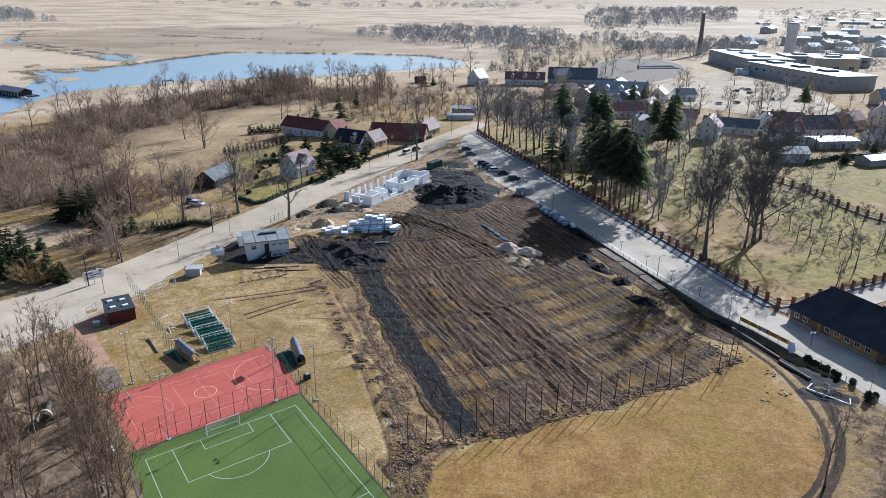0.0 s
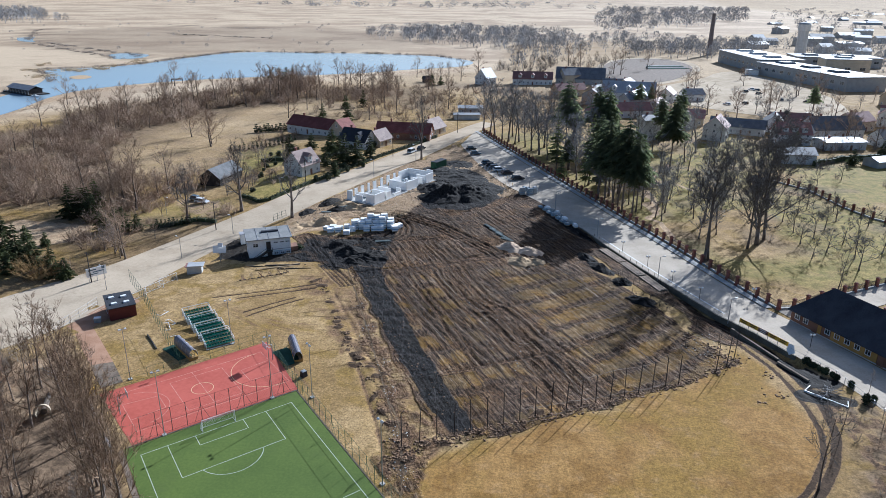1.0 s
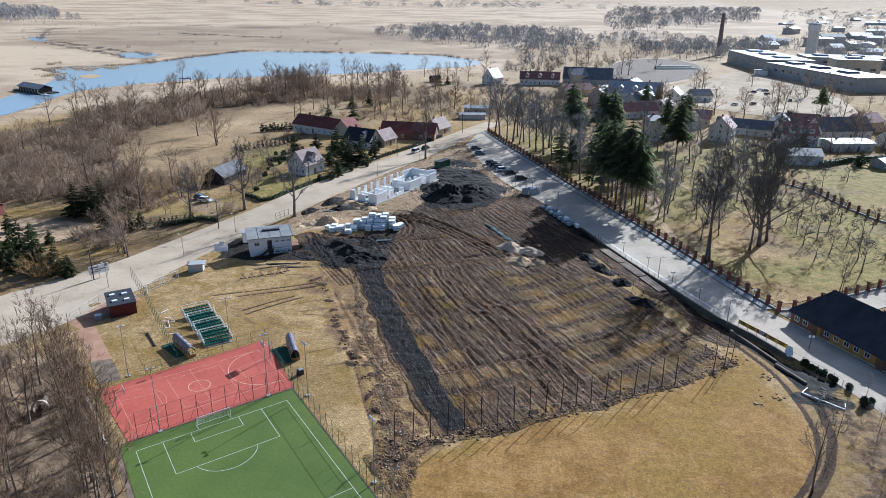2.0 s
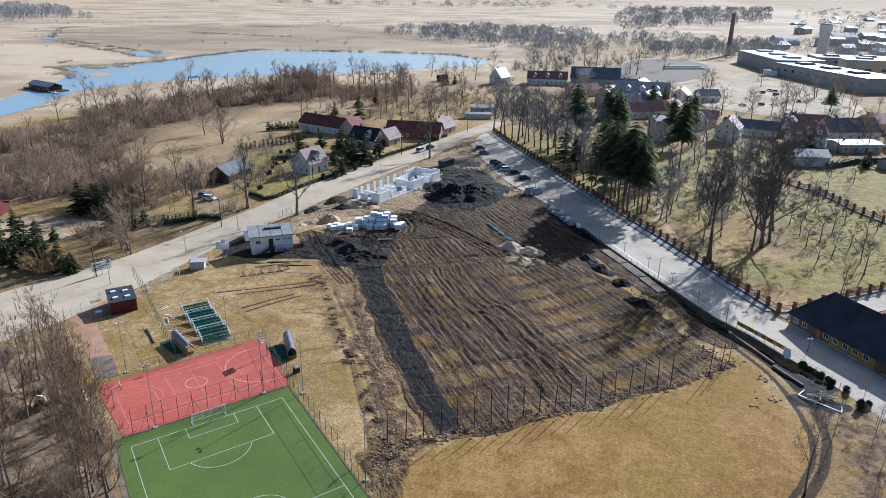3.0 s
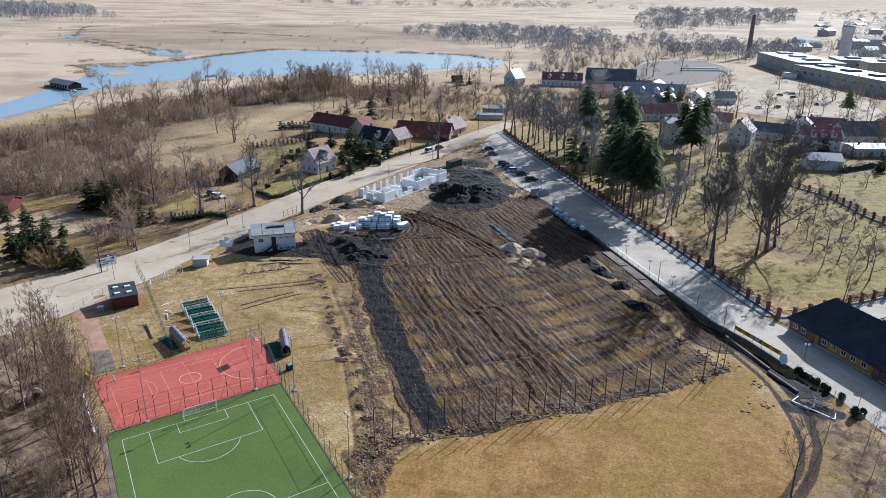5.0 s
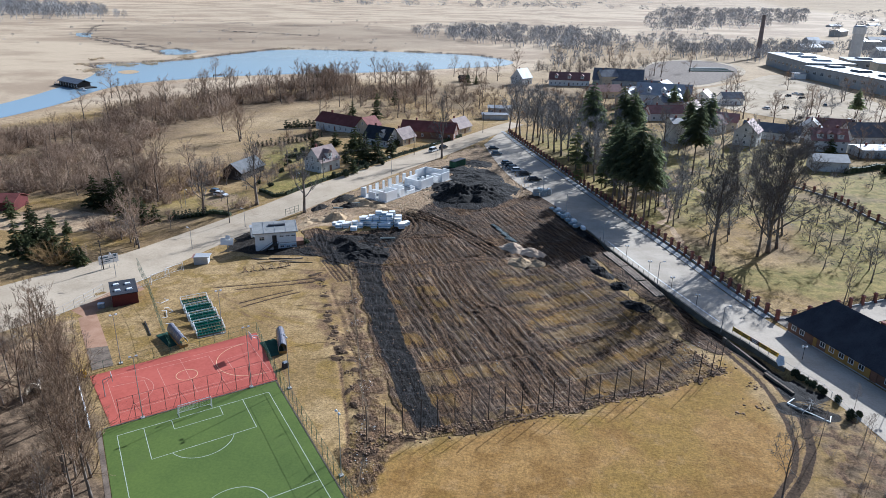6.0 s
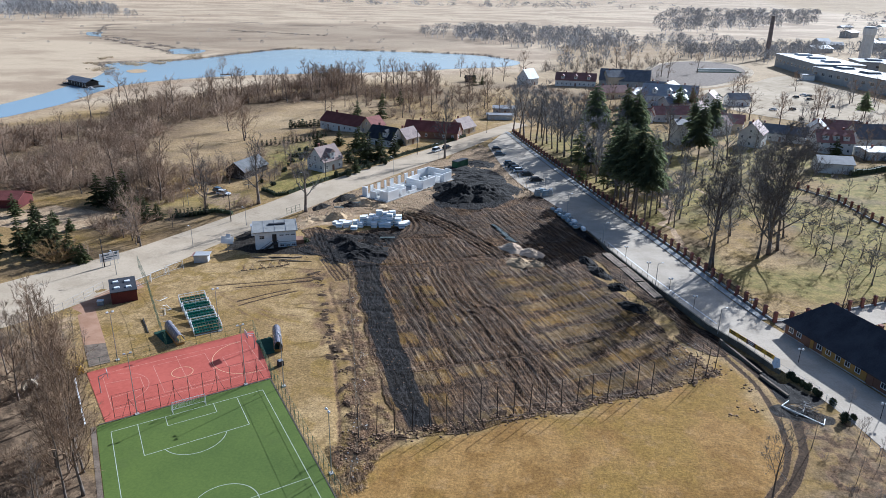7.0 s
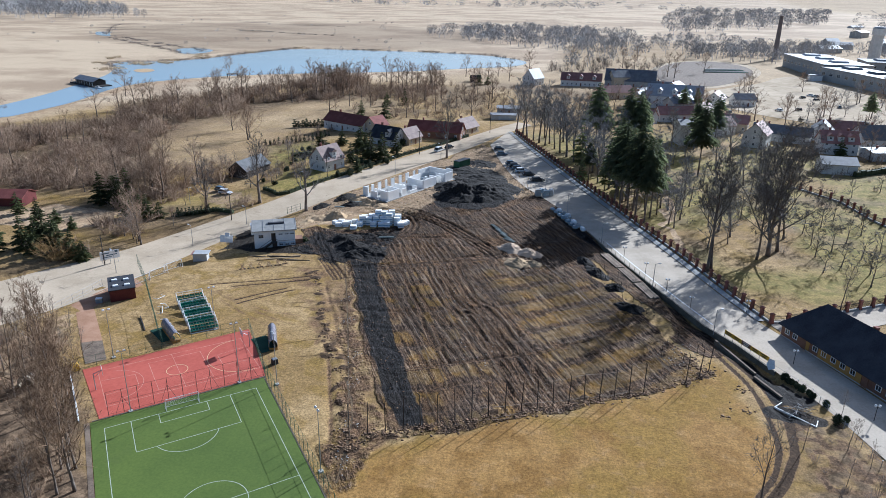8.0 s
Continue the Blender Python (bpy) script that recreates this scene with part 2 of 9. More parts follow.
M_CAR_WHITE = surface("white_car_paint", (0.66, 0.66, 0.66), (0.74, 0.74, 0.74), 0.8, 5, 0.25, 0, spec=0.5)
M_CAR_BLUE = surface("blue_grey_car_paint", (0.06, 0.10, 0.14), (0.09, 0.14, 0.19), 0.8, 5, 0.25, 0, spec=0.5)


def glass():
    m, nt, sh = start("dark_window_glass")
    sh.inputs["Base Color"].default_value = (0.03, 0.04, 0.05, 1)
    sh.inputs["Roughness"].default_value = 0.08
    sh.inputs["Specular IOR Level"].default_value = 0.6
    return m


def clear_sheet():
    m, nt, sh = start("hazy_polycarbonate")
    sh.inputs["Base Color"].default_value = (0.20, 0.19, 0.22, 1)
    sh.inputs["Roughness"].default_value = 0.25
    sh.inputs["Alpha"].default_value = 0.88
    return m


def water_mat():
    m, nt, sh = start("lake_water")
    pos = position(nt)
    # pale blue base also holds the bright sky reflection as plain colour
    sh.inputs["Base Color"].default_value = (0.30, 0.39, 0.46, 1)
    sh.inputs["Roughness"].default_value = 0.12
    sh.inputs["IOR"].default_value = 1.33
    relief(nt, sh, noise_of(nt, pos, 0.5, 4), 0.06, 0.2)
    return m


M_GLASS, M_CLEAR, M_WATER = glass(), clear_sheet(), water_mat()


def ground_mat():
    """Dry winter grass; soil, sand, green, leaf litter, marsh and some painted shade come in by the zone attributes."""
    m, nt, sh = start("ground")
    pos = position(nt)
    layers = []
    for key in ("zone_a", "zone_b", "zone_c"):
        at, sep = nt.nodes.new("ShaderNodeAttribute"), nt.nodes.new("ShaderNodeSeparateColor")
        at.attribute_name = key
        nt.links.new(at.outputs["Color"], sep.inputs[0])
        layers.append(sep.outputs)
    (soil, black, sand), (green, litter, marsh), (oval, rest, mark) = layers
    n1, n2, n3 = noise_of(nt, pos, 0.045, 5), noise_of(nt, pos, 0.35, 6, 0.65), noise_of(nt, pos, 2.6, 7, 0.7)
    n4 = noise_of(nt, pos, 0.16, 5, 0.6, 0.6)
    col = blend(nt, ramp(nt, n1, 0.38, 0.62), (0.285, 0.182, 0.068), (0.44, 0.30, 0.138))
    col = blend(nt, ramp(nt, n2, 0.42, 0.66, 0, 0.75), col, (0.235, 0.15, 0.055))
    col = blend(nt, ramp(nt, n4, 0.48, 0.64, 0, 0.75), col, (0.245, 0.155, 0.033))
    col = blend(nt, ramp(nt, n3, 0.46, 0.66, 0, 0.65), col, (0.14, 0.092, 0.042))
    col = blend(nt, ramp(nt, n3, 0.44, 0.30, 0, 0.5), col, (0.46, 0.35, 0.19))
    # the oval: worn tan turf with mossy yellow patches
    worn = blend(nt, ramp(nt, n4, 0.40, 0.62), (0.315, 0.18, 0.055), (0.225, 0.12, 0.031))
    worn = blend(nt, ramp(nt, n1, 0.48, 0.58, 0, 0.85), worn, (0.24, 0.145, 0.028))
    worn = blend(nt, ramp(nt, n2, 0.52, 0.70, 0, 0.55), worn, (0.36, 0.225, 0.10))
    worn = blend(nt, ramp(nt, n3, 0.50, 0.68, 0, 0.5), worn, (0.17, 0.092, 0.026))
    col = blend(nt, calc(nt, "MULTIPLY", oval, 0.92), col, worn)
    # mown park and lawns
    lawn = blend(nt, ramp(nt, n2, 0.35, 0.65), (0.155, 0.135, 0.030), (0.30, 0.225, 0.068))
    col = blend(nt, calc(nt, "MULTIPLY", green, ramp(nt, n4, 0.30, 0.55, 0.55, 1)), col, lawn)
    # marsh
    reed = blend(nt, ramp(nt, noise_of(nt, mapped(nt, pos, 0, (0.008, 0.011, 1)), 1.0, 8, 0.65), 0.42, 0.60), (0.54, 0.415, 0.275), (0.37, 0.27, 0.175))
    reed = blend(nt, ramp(nt, n2, 0.5, 0.7, 0, 0.4), reed, (0.34, 0.25, 0.145))
    col = blend(nt, marsh, col, reed)
    # leaf litter
    leaf = blend(nt, ramp(nt, n2, 0.38, 0.62), (0.085, 0.058, 0.036), (0.225, 0.155, 0.095))
    leaf = blend(nt, ramp(nt, n3, 0.5, 0.68, 0, 0.6), leaf, (0.04, 0.03, 0.022))
    col = blend(nt, litter, col, leaf)
    # worked field: long streaks along the rows, paler rests of grass between cross lanes
    streak = noise_of(nt, mapped(nt, pos, 65, (0.06, 1.3, 1)), 1.0, 5, 0.7, 0.3)
    fine = noise_of(nt, mapped(nt, pos, 65, (0.16, 2.1, 1)), 1.0, 5, 0.78, 0.35)
    lane = noise_of(nt, mapped(nt, pos, 65, (0.03, 0.11, 1)), 1.0, 3, 0.5, 0.2)
    grit = noise_of(nt, mapped(nt, pos, 65, (1.1, 2.8, 1)), 1.0, 6, 0.78, 0.4)
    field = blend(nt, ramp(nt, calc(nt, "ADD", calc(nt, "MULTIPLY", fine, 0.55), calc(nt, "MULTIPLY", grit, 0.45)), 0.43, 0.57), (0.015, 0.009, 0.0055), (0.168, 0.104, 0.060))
    kept = calc(nt, "ADD", rest, calc(nt, "ADD", calc(nt, "MULTIPLY", calc(nt, "SUBTRACT", grit, 0.5), 1.6), calc(nt, "MULTIPLY", calc(nt, "SUBTRACT", fine, 0.5), 2.2)))
    dry = blend(nt, ramp(nt, lane, 0.40, 0.62), (0.195, 0.12, 0.036), (0.255, 0.158, 0.062))
    field = blend(nt, ramp(nt, kept, 0.28, 0.95, 0, 0.72), field, dry)
    field = blend(nt, ramp(nt, fine, 0.575, 0.63, 0, 0.8), field, (0.30, 0.225, 0.15))
    # dark lines along the rows add furrow shade to the soil colour
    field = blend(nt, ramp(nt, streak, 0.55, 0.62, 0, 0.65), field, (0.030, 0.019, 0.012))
    tone = nt.nodes.new("ShaderNodeHueSaturation")
    put(nt, tone.inputs["Value"], calc(nt, "MULTIPLY", ramp(nt, lane, 0.38, 0.62, 0.72, 1.15), ramp(nt, n1, 0.40, 0.60, 0.85, 1.15)))
    put(nt, tone.inputs["Saturation"], ramp(nt, n4, 0.40, 0.62, 0.9, 1.15))
    put(nt, tone.inputs["Color"], field)
    field = tone.outputs[0]
    edge = calc(nt, "ADD", soil, calc(nt, "MULTIPLY", calc(nt, "SUBTRACT", n2, 0.5), 0.9))
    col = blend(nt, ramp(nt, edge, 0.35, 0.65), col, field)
    bare = blend(nt, ramp(nt, n3, 0.40, 0.62), (0.10, 0.055, 0.029), (0.29, 0.178, 0.098))
    col = blend(nt, ramp(nt, calc(nt, "ADD", mark, calc(nt, "MULTIPLY", calc(nt, "SUBTRACT", n2, 0.5), 0.9)), 0.22, 0.60, 0, 0.85), col, bare)
    # deep ruts go near-black: dark earth and the groove's shade in one colour
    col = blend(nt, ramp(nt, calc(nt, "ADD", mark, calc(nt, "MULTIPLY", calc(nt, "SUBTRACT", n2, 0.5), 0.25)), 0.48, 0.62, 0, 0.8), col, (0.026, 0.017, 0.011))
    # wet black soil, scored by crossing tracks; the black mask also holds painted shade
    score = calc(nt, "MAXIMUM", ramp(nt, noise_of(nt, mapped(nt, pos, 82, (0.22, 2.0, 1)), 1.0, 4, 0.7, 0.7), 0.54, 0.64), ramp(nt, noise_of(nt, mapped(nt, pos, 38, (0.3, 2.2, 1)), 1.0, 4, 0.7, 0.9), 0.55, 0.65))
    dark = blend(nt, ramp(nt, fine, 0.45, 0.66), (0.006, 0.006, 0.007), (0.022, 0.021, 0.022))
    dark = blend(nt, calc(nt, "MULTIPLY", score, 0.33), dark, (0.09, 0.084, 0.080))
    edge2 = calc(nt, "ADD", black, calc(nt, "MULTIPLY", calc(nt, "SUBTRACT", n2, 0.5), 1.0))
    col = blend(nt, ramp(nt, edge2, 0.38, 0.62, 0, 0.95), col, dark)
    pale = blend(nt, ramp(nt, n2, 0.35, 0.65), (0.48, 0.345, 0.205), (0.30, 0.20, 0.115))
    edge3 = calc(nt, "ADD", sand, calc(nt, "MULTIPLY", calc(nt, "SUBTRACT", n2, 0.5), 1.1))
    col = blend(nt, ramp(nt, edge3, 0.35, 0.65), col, pale)
    # tufts and crumbs: fine light and dark grain all over
    n5 = noise_of(nt, pos, 2.4, 5, 0.8)
    n6 = noise_of(nt, pos, 0.8, 4, 0.7)
    hsv = nt.nodes.new("ShaderNodeHueSaturation")
    put(nt, hsv.inputs["Value"], calc(nt, "MULTIPLY", ramp(nt, n5, 0.34, 0.66, 0.68, 1.32), ramp(nt, n6, 0.35, 0.65, 0.85, 1.15)))
    put(nt, hsv.inputs["Color"], col)
    col = hsv.outputs[0]
    put(nt, sh.inputs["Base Color"], col)
    wet = ramp(nt, edge2, 0.38, 0.62)
    put(nt, sh.inputs["Roughness"], ramp(nt, wet, 0, 1, 0.95, 0.82))
    put(nt, sh.inputs["Specular IOR Level"], ramp(nt, wet, 0, 1, 0.15, 0.1))
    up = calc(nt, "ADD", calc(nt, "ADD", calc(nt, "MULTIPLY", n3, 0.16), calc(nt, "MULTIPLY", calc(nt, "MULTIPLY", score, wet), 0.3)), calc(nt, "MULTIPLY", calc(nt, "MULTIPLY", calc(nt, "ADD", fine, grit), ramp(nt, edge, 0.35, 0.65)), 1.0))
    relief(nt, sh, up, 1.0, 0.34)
    return m


# ---- mesh tools ----
class Geo:
    """Gathers vertices and faces for one mesh."""

    def __init__(self):
        self.v, self.f = [], []

    def add(self, verts, faces):
        k = len(self.v)
        self.v.extend(tuple(p) for p in verts)
        self.f.extend(tuple(i + k for i in q) for q in faces)
        return self

    def box(self, x, y, z, sx, sy, sz, turn=0.0, top=1.0):
        """A block standing on z, centred on x, y; top: how far it tapers."""
        c, s = math.cos(turn), math.sin(turn)
        out = []
        for k, w in ((0, 1.0), (sz, top)):
            for a, b in ((-1, -1), (1, -1), (1, 1), (-1, 1)):
                px, py = a * sx / 2 * w, b * sy / 2 * w
                out.append((x + c * px - s * py, y + s * px + c * py, z + k))
        return self.add(out, [(3, 2, 1, 0), (4, 5, 6, 7), (0, 1, 5, 4), (1, 2, 6, 5), (2, 3, 7, 6), (3, 0, 4, 7)])

    def beam(self, p, q, w, d):
        """A square bar from p to q."""
        return self.tube(p, q, w * 0.7, d * 0.7, 4)

    def tube(self, p, q, r0, r1, n=6, caps=True):
        p, q = Vector(p), Vector(q)
        ax = (q - p).normalized()
        side = ax.orthogonal().normalized() if abs(ax.z) < 0.999 else Vector((1, 0, 0))
        up = ax.cross(side)
        ring = [(math.cos(2 * math.pi * (i + 0.5) / n), math.sin(2 * math.pi * (i + 0.5) / n)) for i in range(n)]
        vs = [p + side * a * r0 + up * b * r0 for a, b in ring] + [q + side * a * r1 + up * b * r1 for a, b in ring]
        fs = [(i, (i + 1) % n, n + (i + 1) % n, n + i) for i in range(n)]
        if caps:
            fs += [tuple(range(n - 1, -1, -1)), tuple(range(n, 2 * n))]
        return self.add(vs, fs)

    def spike(self, p, q, r):
        """A three-sided twig that ends in a point."""
        p, q = Vector(p), Vector(q)
        ax = q - p
        side = ax.orthogonal().normalized() * r
        up = ax.normalized().cross(side)
        return self.add([p + side, p - side * 0.5 + up * 0.87, p - side * 0.5 - up * 0.87, q], [(0, 1, 3), (1, 2, 3), (2, 0, 3)])

    def sliver(self, p, q, r):
        """The thinnest twig: one narrow triangle."""
        side = (q - p).orthogonal().normalized() * r
        return self.add([p + side, p - side, q], [(0, 1, 2)])

    def poly(self, pts, z0, z1):
        """An upright prism over a flat outline."""
        n = len(pts)
        return self.add([(x, y, z0) for x, y in pts] + [(x, y, z1) for x, y in pts],
                        [tuple(range(n - 1, -1, -1)), tuple(range(n, 2 * n))] + [(i, (i + 1) % n, n + (i + 1) % n, n + i) for i in range(n)])

    def mesh(self, name, material, smooth=False):
        me = bpy.data.meshes.new(name)
        me.from_pydata(self.v, [], self.f)
        me.materials.append(material)
        if smooth:
            me.shade_smooth()
        return me

    def tris(self):
        """Vertices and triangles as arrays."""
        t = []
        for q in self.f:
            t.extend((q[0], q[i], q[i + 1]) for i in range(1, len(q) - 1))
        return np.array(self.v, float), np.array(t, np.int64)


def mesh_of_arrays(name, v, t, material):
    me = bpy.data.meshes.new(name)
    me.vertices.add(len(v))
    me.vertices.foreach_set("co", np.asarray(v, np.float32).ravel())
    me.loops.add(len(t) * 3)
    me.loops.foreach_set("vertex_index", np.asarray(t, np.int32).ravel())
    me.polygons.add(len(t))
    me.polygons.foreach_set("loop_start", np.arange(0, len(t) * 3, 3, dtype=np.int32))
    me.update(calc_edges=True)
    me.validate()
    me.materials.append(material)
    return me


def part(name, geo, material, parent, label="", smooth=False):
    """One mesh object under a thing or a part."""
    ob = new(name, geo.mesh(name, material, smooth) if isinstance(geo, Geo) else geo)
    ob.parent = parent
    if label:
        tagged(ob, label)
    return ob


def thing(name, label, category, x=0.0, y=0.0, z=None, turn=0.0, group="", kind=""):
    """An Empty at the base of a thing that holds its parts. turn in degrees."""
    ob = new(name)
    ob.matrix_basis = pose(x, y, land(x, y) if z is None else z, 0, 0, turn)
    return tagged(ob, label, category, group, kind)


def whole(name, geo, material, label, category, x=0.0, y=0.0, z=None, turn=0.0, group="", kind="", smooth=False):
    """A thing of one mesh."""
    ob = new(name, geo.mesh(name, material, smooth) if isinstance(geo, Geo) else geo)
    ob.matrix_basis = pose(x, y, land(x, y) if z is None else z, 0, 0, turn)
    return tagged(ob, label, category, group, kind)


# ---- the lie of the land ----
def ease(a, b, x):
    t = np.clip((np.asarray(x, float) - a) / (b - a), 0, 1)
    return t * t * (3 - 2 * t)


def land(x, y):
    """Level in the middle, 2.5 m lower towards the road in the west and at the lake in the north."""
    s = -0.87 * (np.asarray(x, float) + 26) + 0.49 * (np.asarray(y, float) - 142)
    dip = np.maximum(ease(10, 60, s) * ease(215, 165, y), ease(-62, -88, x) * ease(100, 130, y))
    dip = np.maximum(dip, ease(330, 430, y) * ease(120, 20, x))
    out = -2.5 * dip
    return float(out) if out.ndim == 0 else out


def lattice(x, y, scale, seed):
    """Smooth value noise on arrays, 0 to 1."""
    r = np.random.RandomState(seed).rand(256, 256)
    u, v = np.asarray(x) * scale, np.asarray(y) * scale
    i, j = np.floor(u).astype(int), np.floor(v).astype(int)
    a, b = u - i, v - j
    a, b = a * a * (3 - 2 * a), b * b * (3 - 2 * b)
    i0, j0, i1, j1 = i % 256, j % 256, (i + 1) % 256, (j + 1) % 256
    return (r[i0, j0] * (1 - a) + r[i1, j0] * a) * (1 - b) + (r[i0, j1] * (1 - a) + r[i1, j1] * a) * b


def inside(x, y, outline, soft):
    """1 inside an outline, falling to 0 over soft metres outside and in."""
    d2 = np.full(x.shape, 1e12)
    odd = np.zeros(x.shape, bool)
    n = len(outline)
    for k in range(n):
        (ax, ay), (bx, by) = outline[k], outline[(k + 1) % n]
        ex, ey = bx - ax, by - ay
        t = np.clip(((x - ax) * ex + (y - ay) * ey) / (ex * ex + ey * ey), 0, 1)
        d2 = np.minimum(d2, (x - ax - t * ex) ** 2 + (y - ay - t * ey) ** 2)
        if ay != by:
            odd ^= ((ay > y) != (by > y)) & (x < (bx - ax) * (y - ay) / (by - ay) + ax)
    d = np.sqrt(d2) * np.where(odd, 1, -1)
    return ease(-soft, soft, d)


def near_line(x, y, pts, width, soft):
    """1 along a line of points, 0 beyond width + soft."""
    d2 = np.full(x.shape, 1e12)
    for (ax, ay), (bx, by) in zip(pts, pts[1:]):
        ex, ey = bx - ax, by - ay
        t = np.clip(((x - ax) * ex + (y - ay) * ey) / (ex * ex + ey * ey), 0, 1)
        d2 = np.minimum(d2, (x - ax - t * ex) ** 2 + (y - ay - t * ey) ** 2)
    return 1 - ease(width, width + soft, np.sqrt(d2))


def rounded(pts, times=2, closed=True):
    """Cuts the corners of an outline."""
    for _ in range(times):
        out = []
        for k in range(len(pts) if closed else len(pts) - 1):
            (ax, ay), (bx, by) = pts[k], pts[(k + 1) % len(pts)]
            out += [(0.75 * ax + 0.25 * bx, 0.75 * ay + 0.25 * by), (0.25 * ax + 0.75 * bx, 0.25 * ay + 0.75 * by)]
        pts = out if closed else [pts[0]] + out + [pts[-1]]
    return pts


# ---- ground ----
FIELD = [(-44, 163), (-38, 157), (-30, 153), (-25.2, 151), (-17.4, 129.5), (-10.0, 107.4), (-4.4, 93.6), (-2.4, 87.2), (7, 88), (20, 94.5), (30, 99.4), (40, 104.8), (50, 112), (47, 121), (40, 137), (33, 153), (34, 160), (31, 171),
         (25, 192), (15, 212), (6, 242), (-2, 264), (-12, 262), (-22, 246), (-22, 222), (-14, 206), (-16, 193), (-19.5, 191), (-19, 180), (-24, 178), (-29, 175.5), (-37, 177), (-41, 179), (-45, 176), (-42, 168)]
BLACK = [(-27, 160), (-24.6, 151), (-16.2, 127.5), (-11.2, 114.0), (-8.2, 106.5), (-4.2, 96), (-0.9, 88.0), (3.6, 88.8), (1.2, 96), (-1.1, 101.5), (-4.5, 110.9), (-10.1, 126), (-18.3, 150.6), (-17, 160)]
# black soil by the hut, drawn together with the hut's cast shadow
BLACK_HUT_SHADE = [(-63, 163), (-62, 168), (-60.3, 176.6), (-57.5, 173.5), (-52, 161.5), (-42.5, 163), (-38, 161), (-34, 155), (-43.6, 156.4), (-60, 158.6)]
BLACK_PALLET = [(-43, 176), (-36, 176), (-29, 174), (-21, 178), (-17, 184), (-17, 172), (-20, 160), (-28, 148), (-33, 151), (-39, 160)]
BUILD_SAND = [(-49, 184), (-48, 191), (-38.3, 193), (-32.3, 191), (-30.9, 183), (-34.7, 178.8), (-40.4, 180), (-45.5, 175)]
BUILD_SOIL = [(-52, 188), (-49.8, 196), (-41.6, 212.5), (-27.8, 244), (-14, 273), (-3, 296), (6.5, 268), (14.5, 236), (22, 218), (10, 214), (4, 244), (-6, 250), (-9, 243), (-7, 226), (-12, 208), (-14, 194), (-22, 190), (-32, 190), (-42, 180), (-46, 174), (-50, 178)]
BLACK_HEAP = [(-22, 218), (-12, 202), (4, 200), (13, 214), (6, 242), (-2, 266), (-13, 262), (-10, 236)]
TRAMPLED = [(-34, 158), (-27, 152), (-19.8, 124.5), (-15.4, 107), (-11.4, 90), (-9.6, 70), (-3, 70), (-3, 87), (-12, 115), (-24, 150)]
SOUTH_EDGE = [(-9, 80), (-2, 86), (7, 88), (20, 94.5), (30, 99.4), (40, 104.8), (51, 112)]
TRACK_IN = [(51.8, 125), (54.2, 116), (56.6, 108.6), (57.1, 102.7), (56.8, 97.2), (55.6, 90.7), (53.7, 85.6), (50.7, 80.9), (46, 75.5), (36, 67)]
TRACK_OUT = [(53.6, 124), (56, 116.5), (58.6, 110.1), (59.7, 104.1), (59.8, 98.6), (58.2, 91.9), (56.1, 86.7), (53.3, 81.9), (48.6, 76), (38, 66)]
PARK = [(70, 139), (95, 151), (140, 178), (150, 260), (120, 330), (60, 335), (14, 318), (36, 242), (48, 203), (62, 160)]
ORCHARD = [(87.5, 184), (113, 224), (122, 200), (150, 190), (140, 165), (104, 152), (90, 150)]
BACK_LAWN = [(108, 234), (140, 262), (175, 270), (150, 222), (122, 212)]
HOUSE_LAWN = [(-69, 210), (-72, 236), (-60, 243), (-48, 236), (-59, 206)]
HOUSE_LAWN_NORTH = [(-98, 280), (-82, 296), (-62, 262), (-76, 240)]
SHED_LAWN = [(-95, 205), (-75, 214), (-68, 198), (-86, 182), (-112, 190), (-118, 200)]
WOODS = [(-150, 122), (-100, 118), (-89, 114), (-75, 105), (-75, 115), (-62, 98), (-57.4, 95.5), (-45.3, 78.7), (-34, 64), (-34, 20), (-150, 20)]
THICKET = [(-260, 190), (-140, 200), (-118, 212), (-108, 235), (-128, 245), (-142, 280), (-142, 330), (-120, 390), (-92, 416), (-76, 440), (-140, 440), (-170, 350), (-260, 280)]
FRUIT_BANK = [(-100, 245), (-88, 260), (-80, 290), (-40, 345), (20, 350), (60, 470), (10, 520), (-60, 500), (-90, 425), (-70, 380), (-90, 320)]
EAST_BANK = [(58.5, 104), (64, 104), (69, 97), (74, 86), (66, 60), (44, 60), (54, 79), (59.5, 90)]
MARSH = [(-245, 335), (-180, 410), (-150, 470), (-80, 530), (40, 600), (60, 900), (300, 1000), (900, 1500), (900, 4000), (-4000, 4000), (-4000, 600), (-700, 300)]
SHORE = [(-240, 312), (-250, 440), (-210, 495), (-150, 528), (-70, 565), (0, 612)]

OVAL = [(-6, 79), (0, 85), (8, 87), (20, 93.5), (30, 98.5), (40, 104), (49, 111), (53, 117), (55, 110), (55.6, 100), (54.8, 92), (52, 85), (47, 78), (36, 68), (30, 55), (-30, 55), (-8, 70)]
SUNK = [(33, 181.5), (38, 173), (42.0, 163), (46.1, 152.3), (49.7, 143.3), (52.6, 134.6), (56.6, 128.3), (59, 121.6), (61.4, 116), (63, 111.5), (60.8, 110), (58.2, 115), (53.9, 121.6), (49.2, 130.4), (47.2, 143.2), (44.6, 152.4), (41.5, 161.5), (37.9, 169.6), (32, 180)]
YARD_RUTS = [[(-52, 134.2), (-47.8, 135.5), (-39.5, 138.6), (-31.5, 142.0)], [(-46.8, 133.6), (-37.8, 137.2), (-31.2, 139.8)], [(-42.2, 125.2), (-38.0, 129.8), (-32.9, 134.1)], [(-43.3, 127.0), (-39.5, 130.8), (-34.6, 134.8)]]
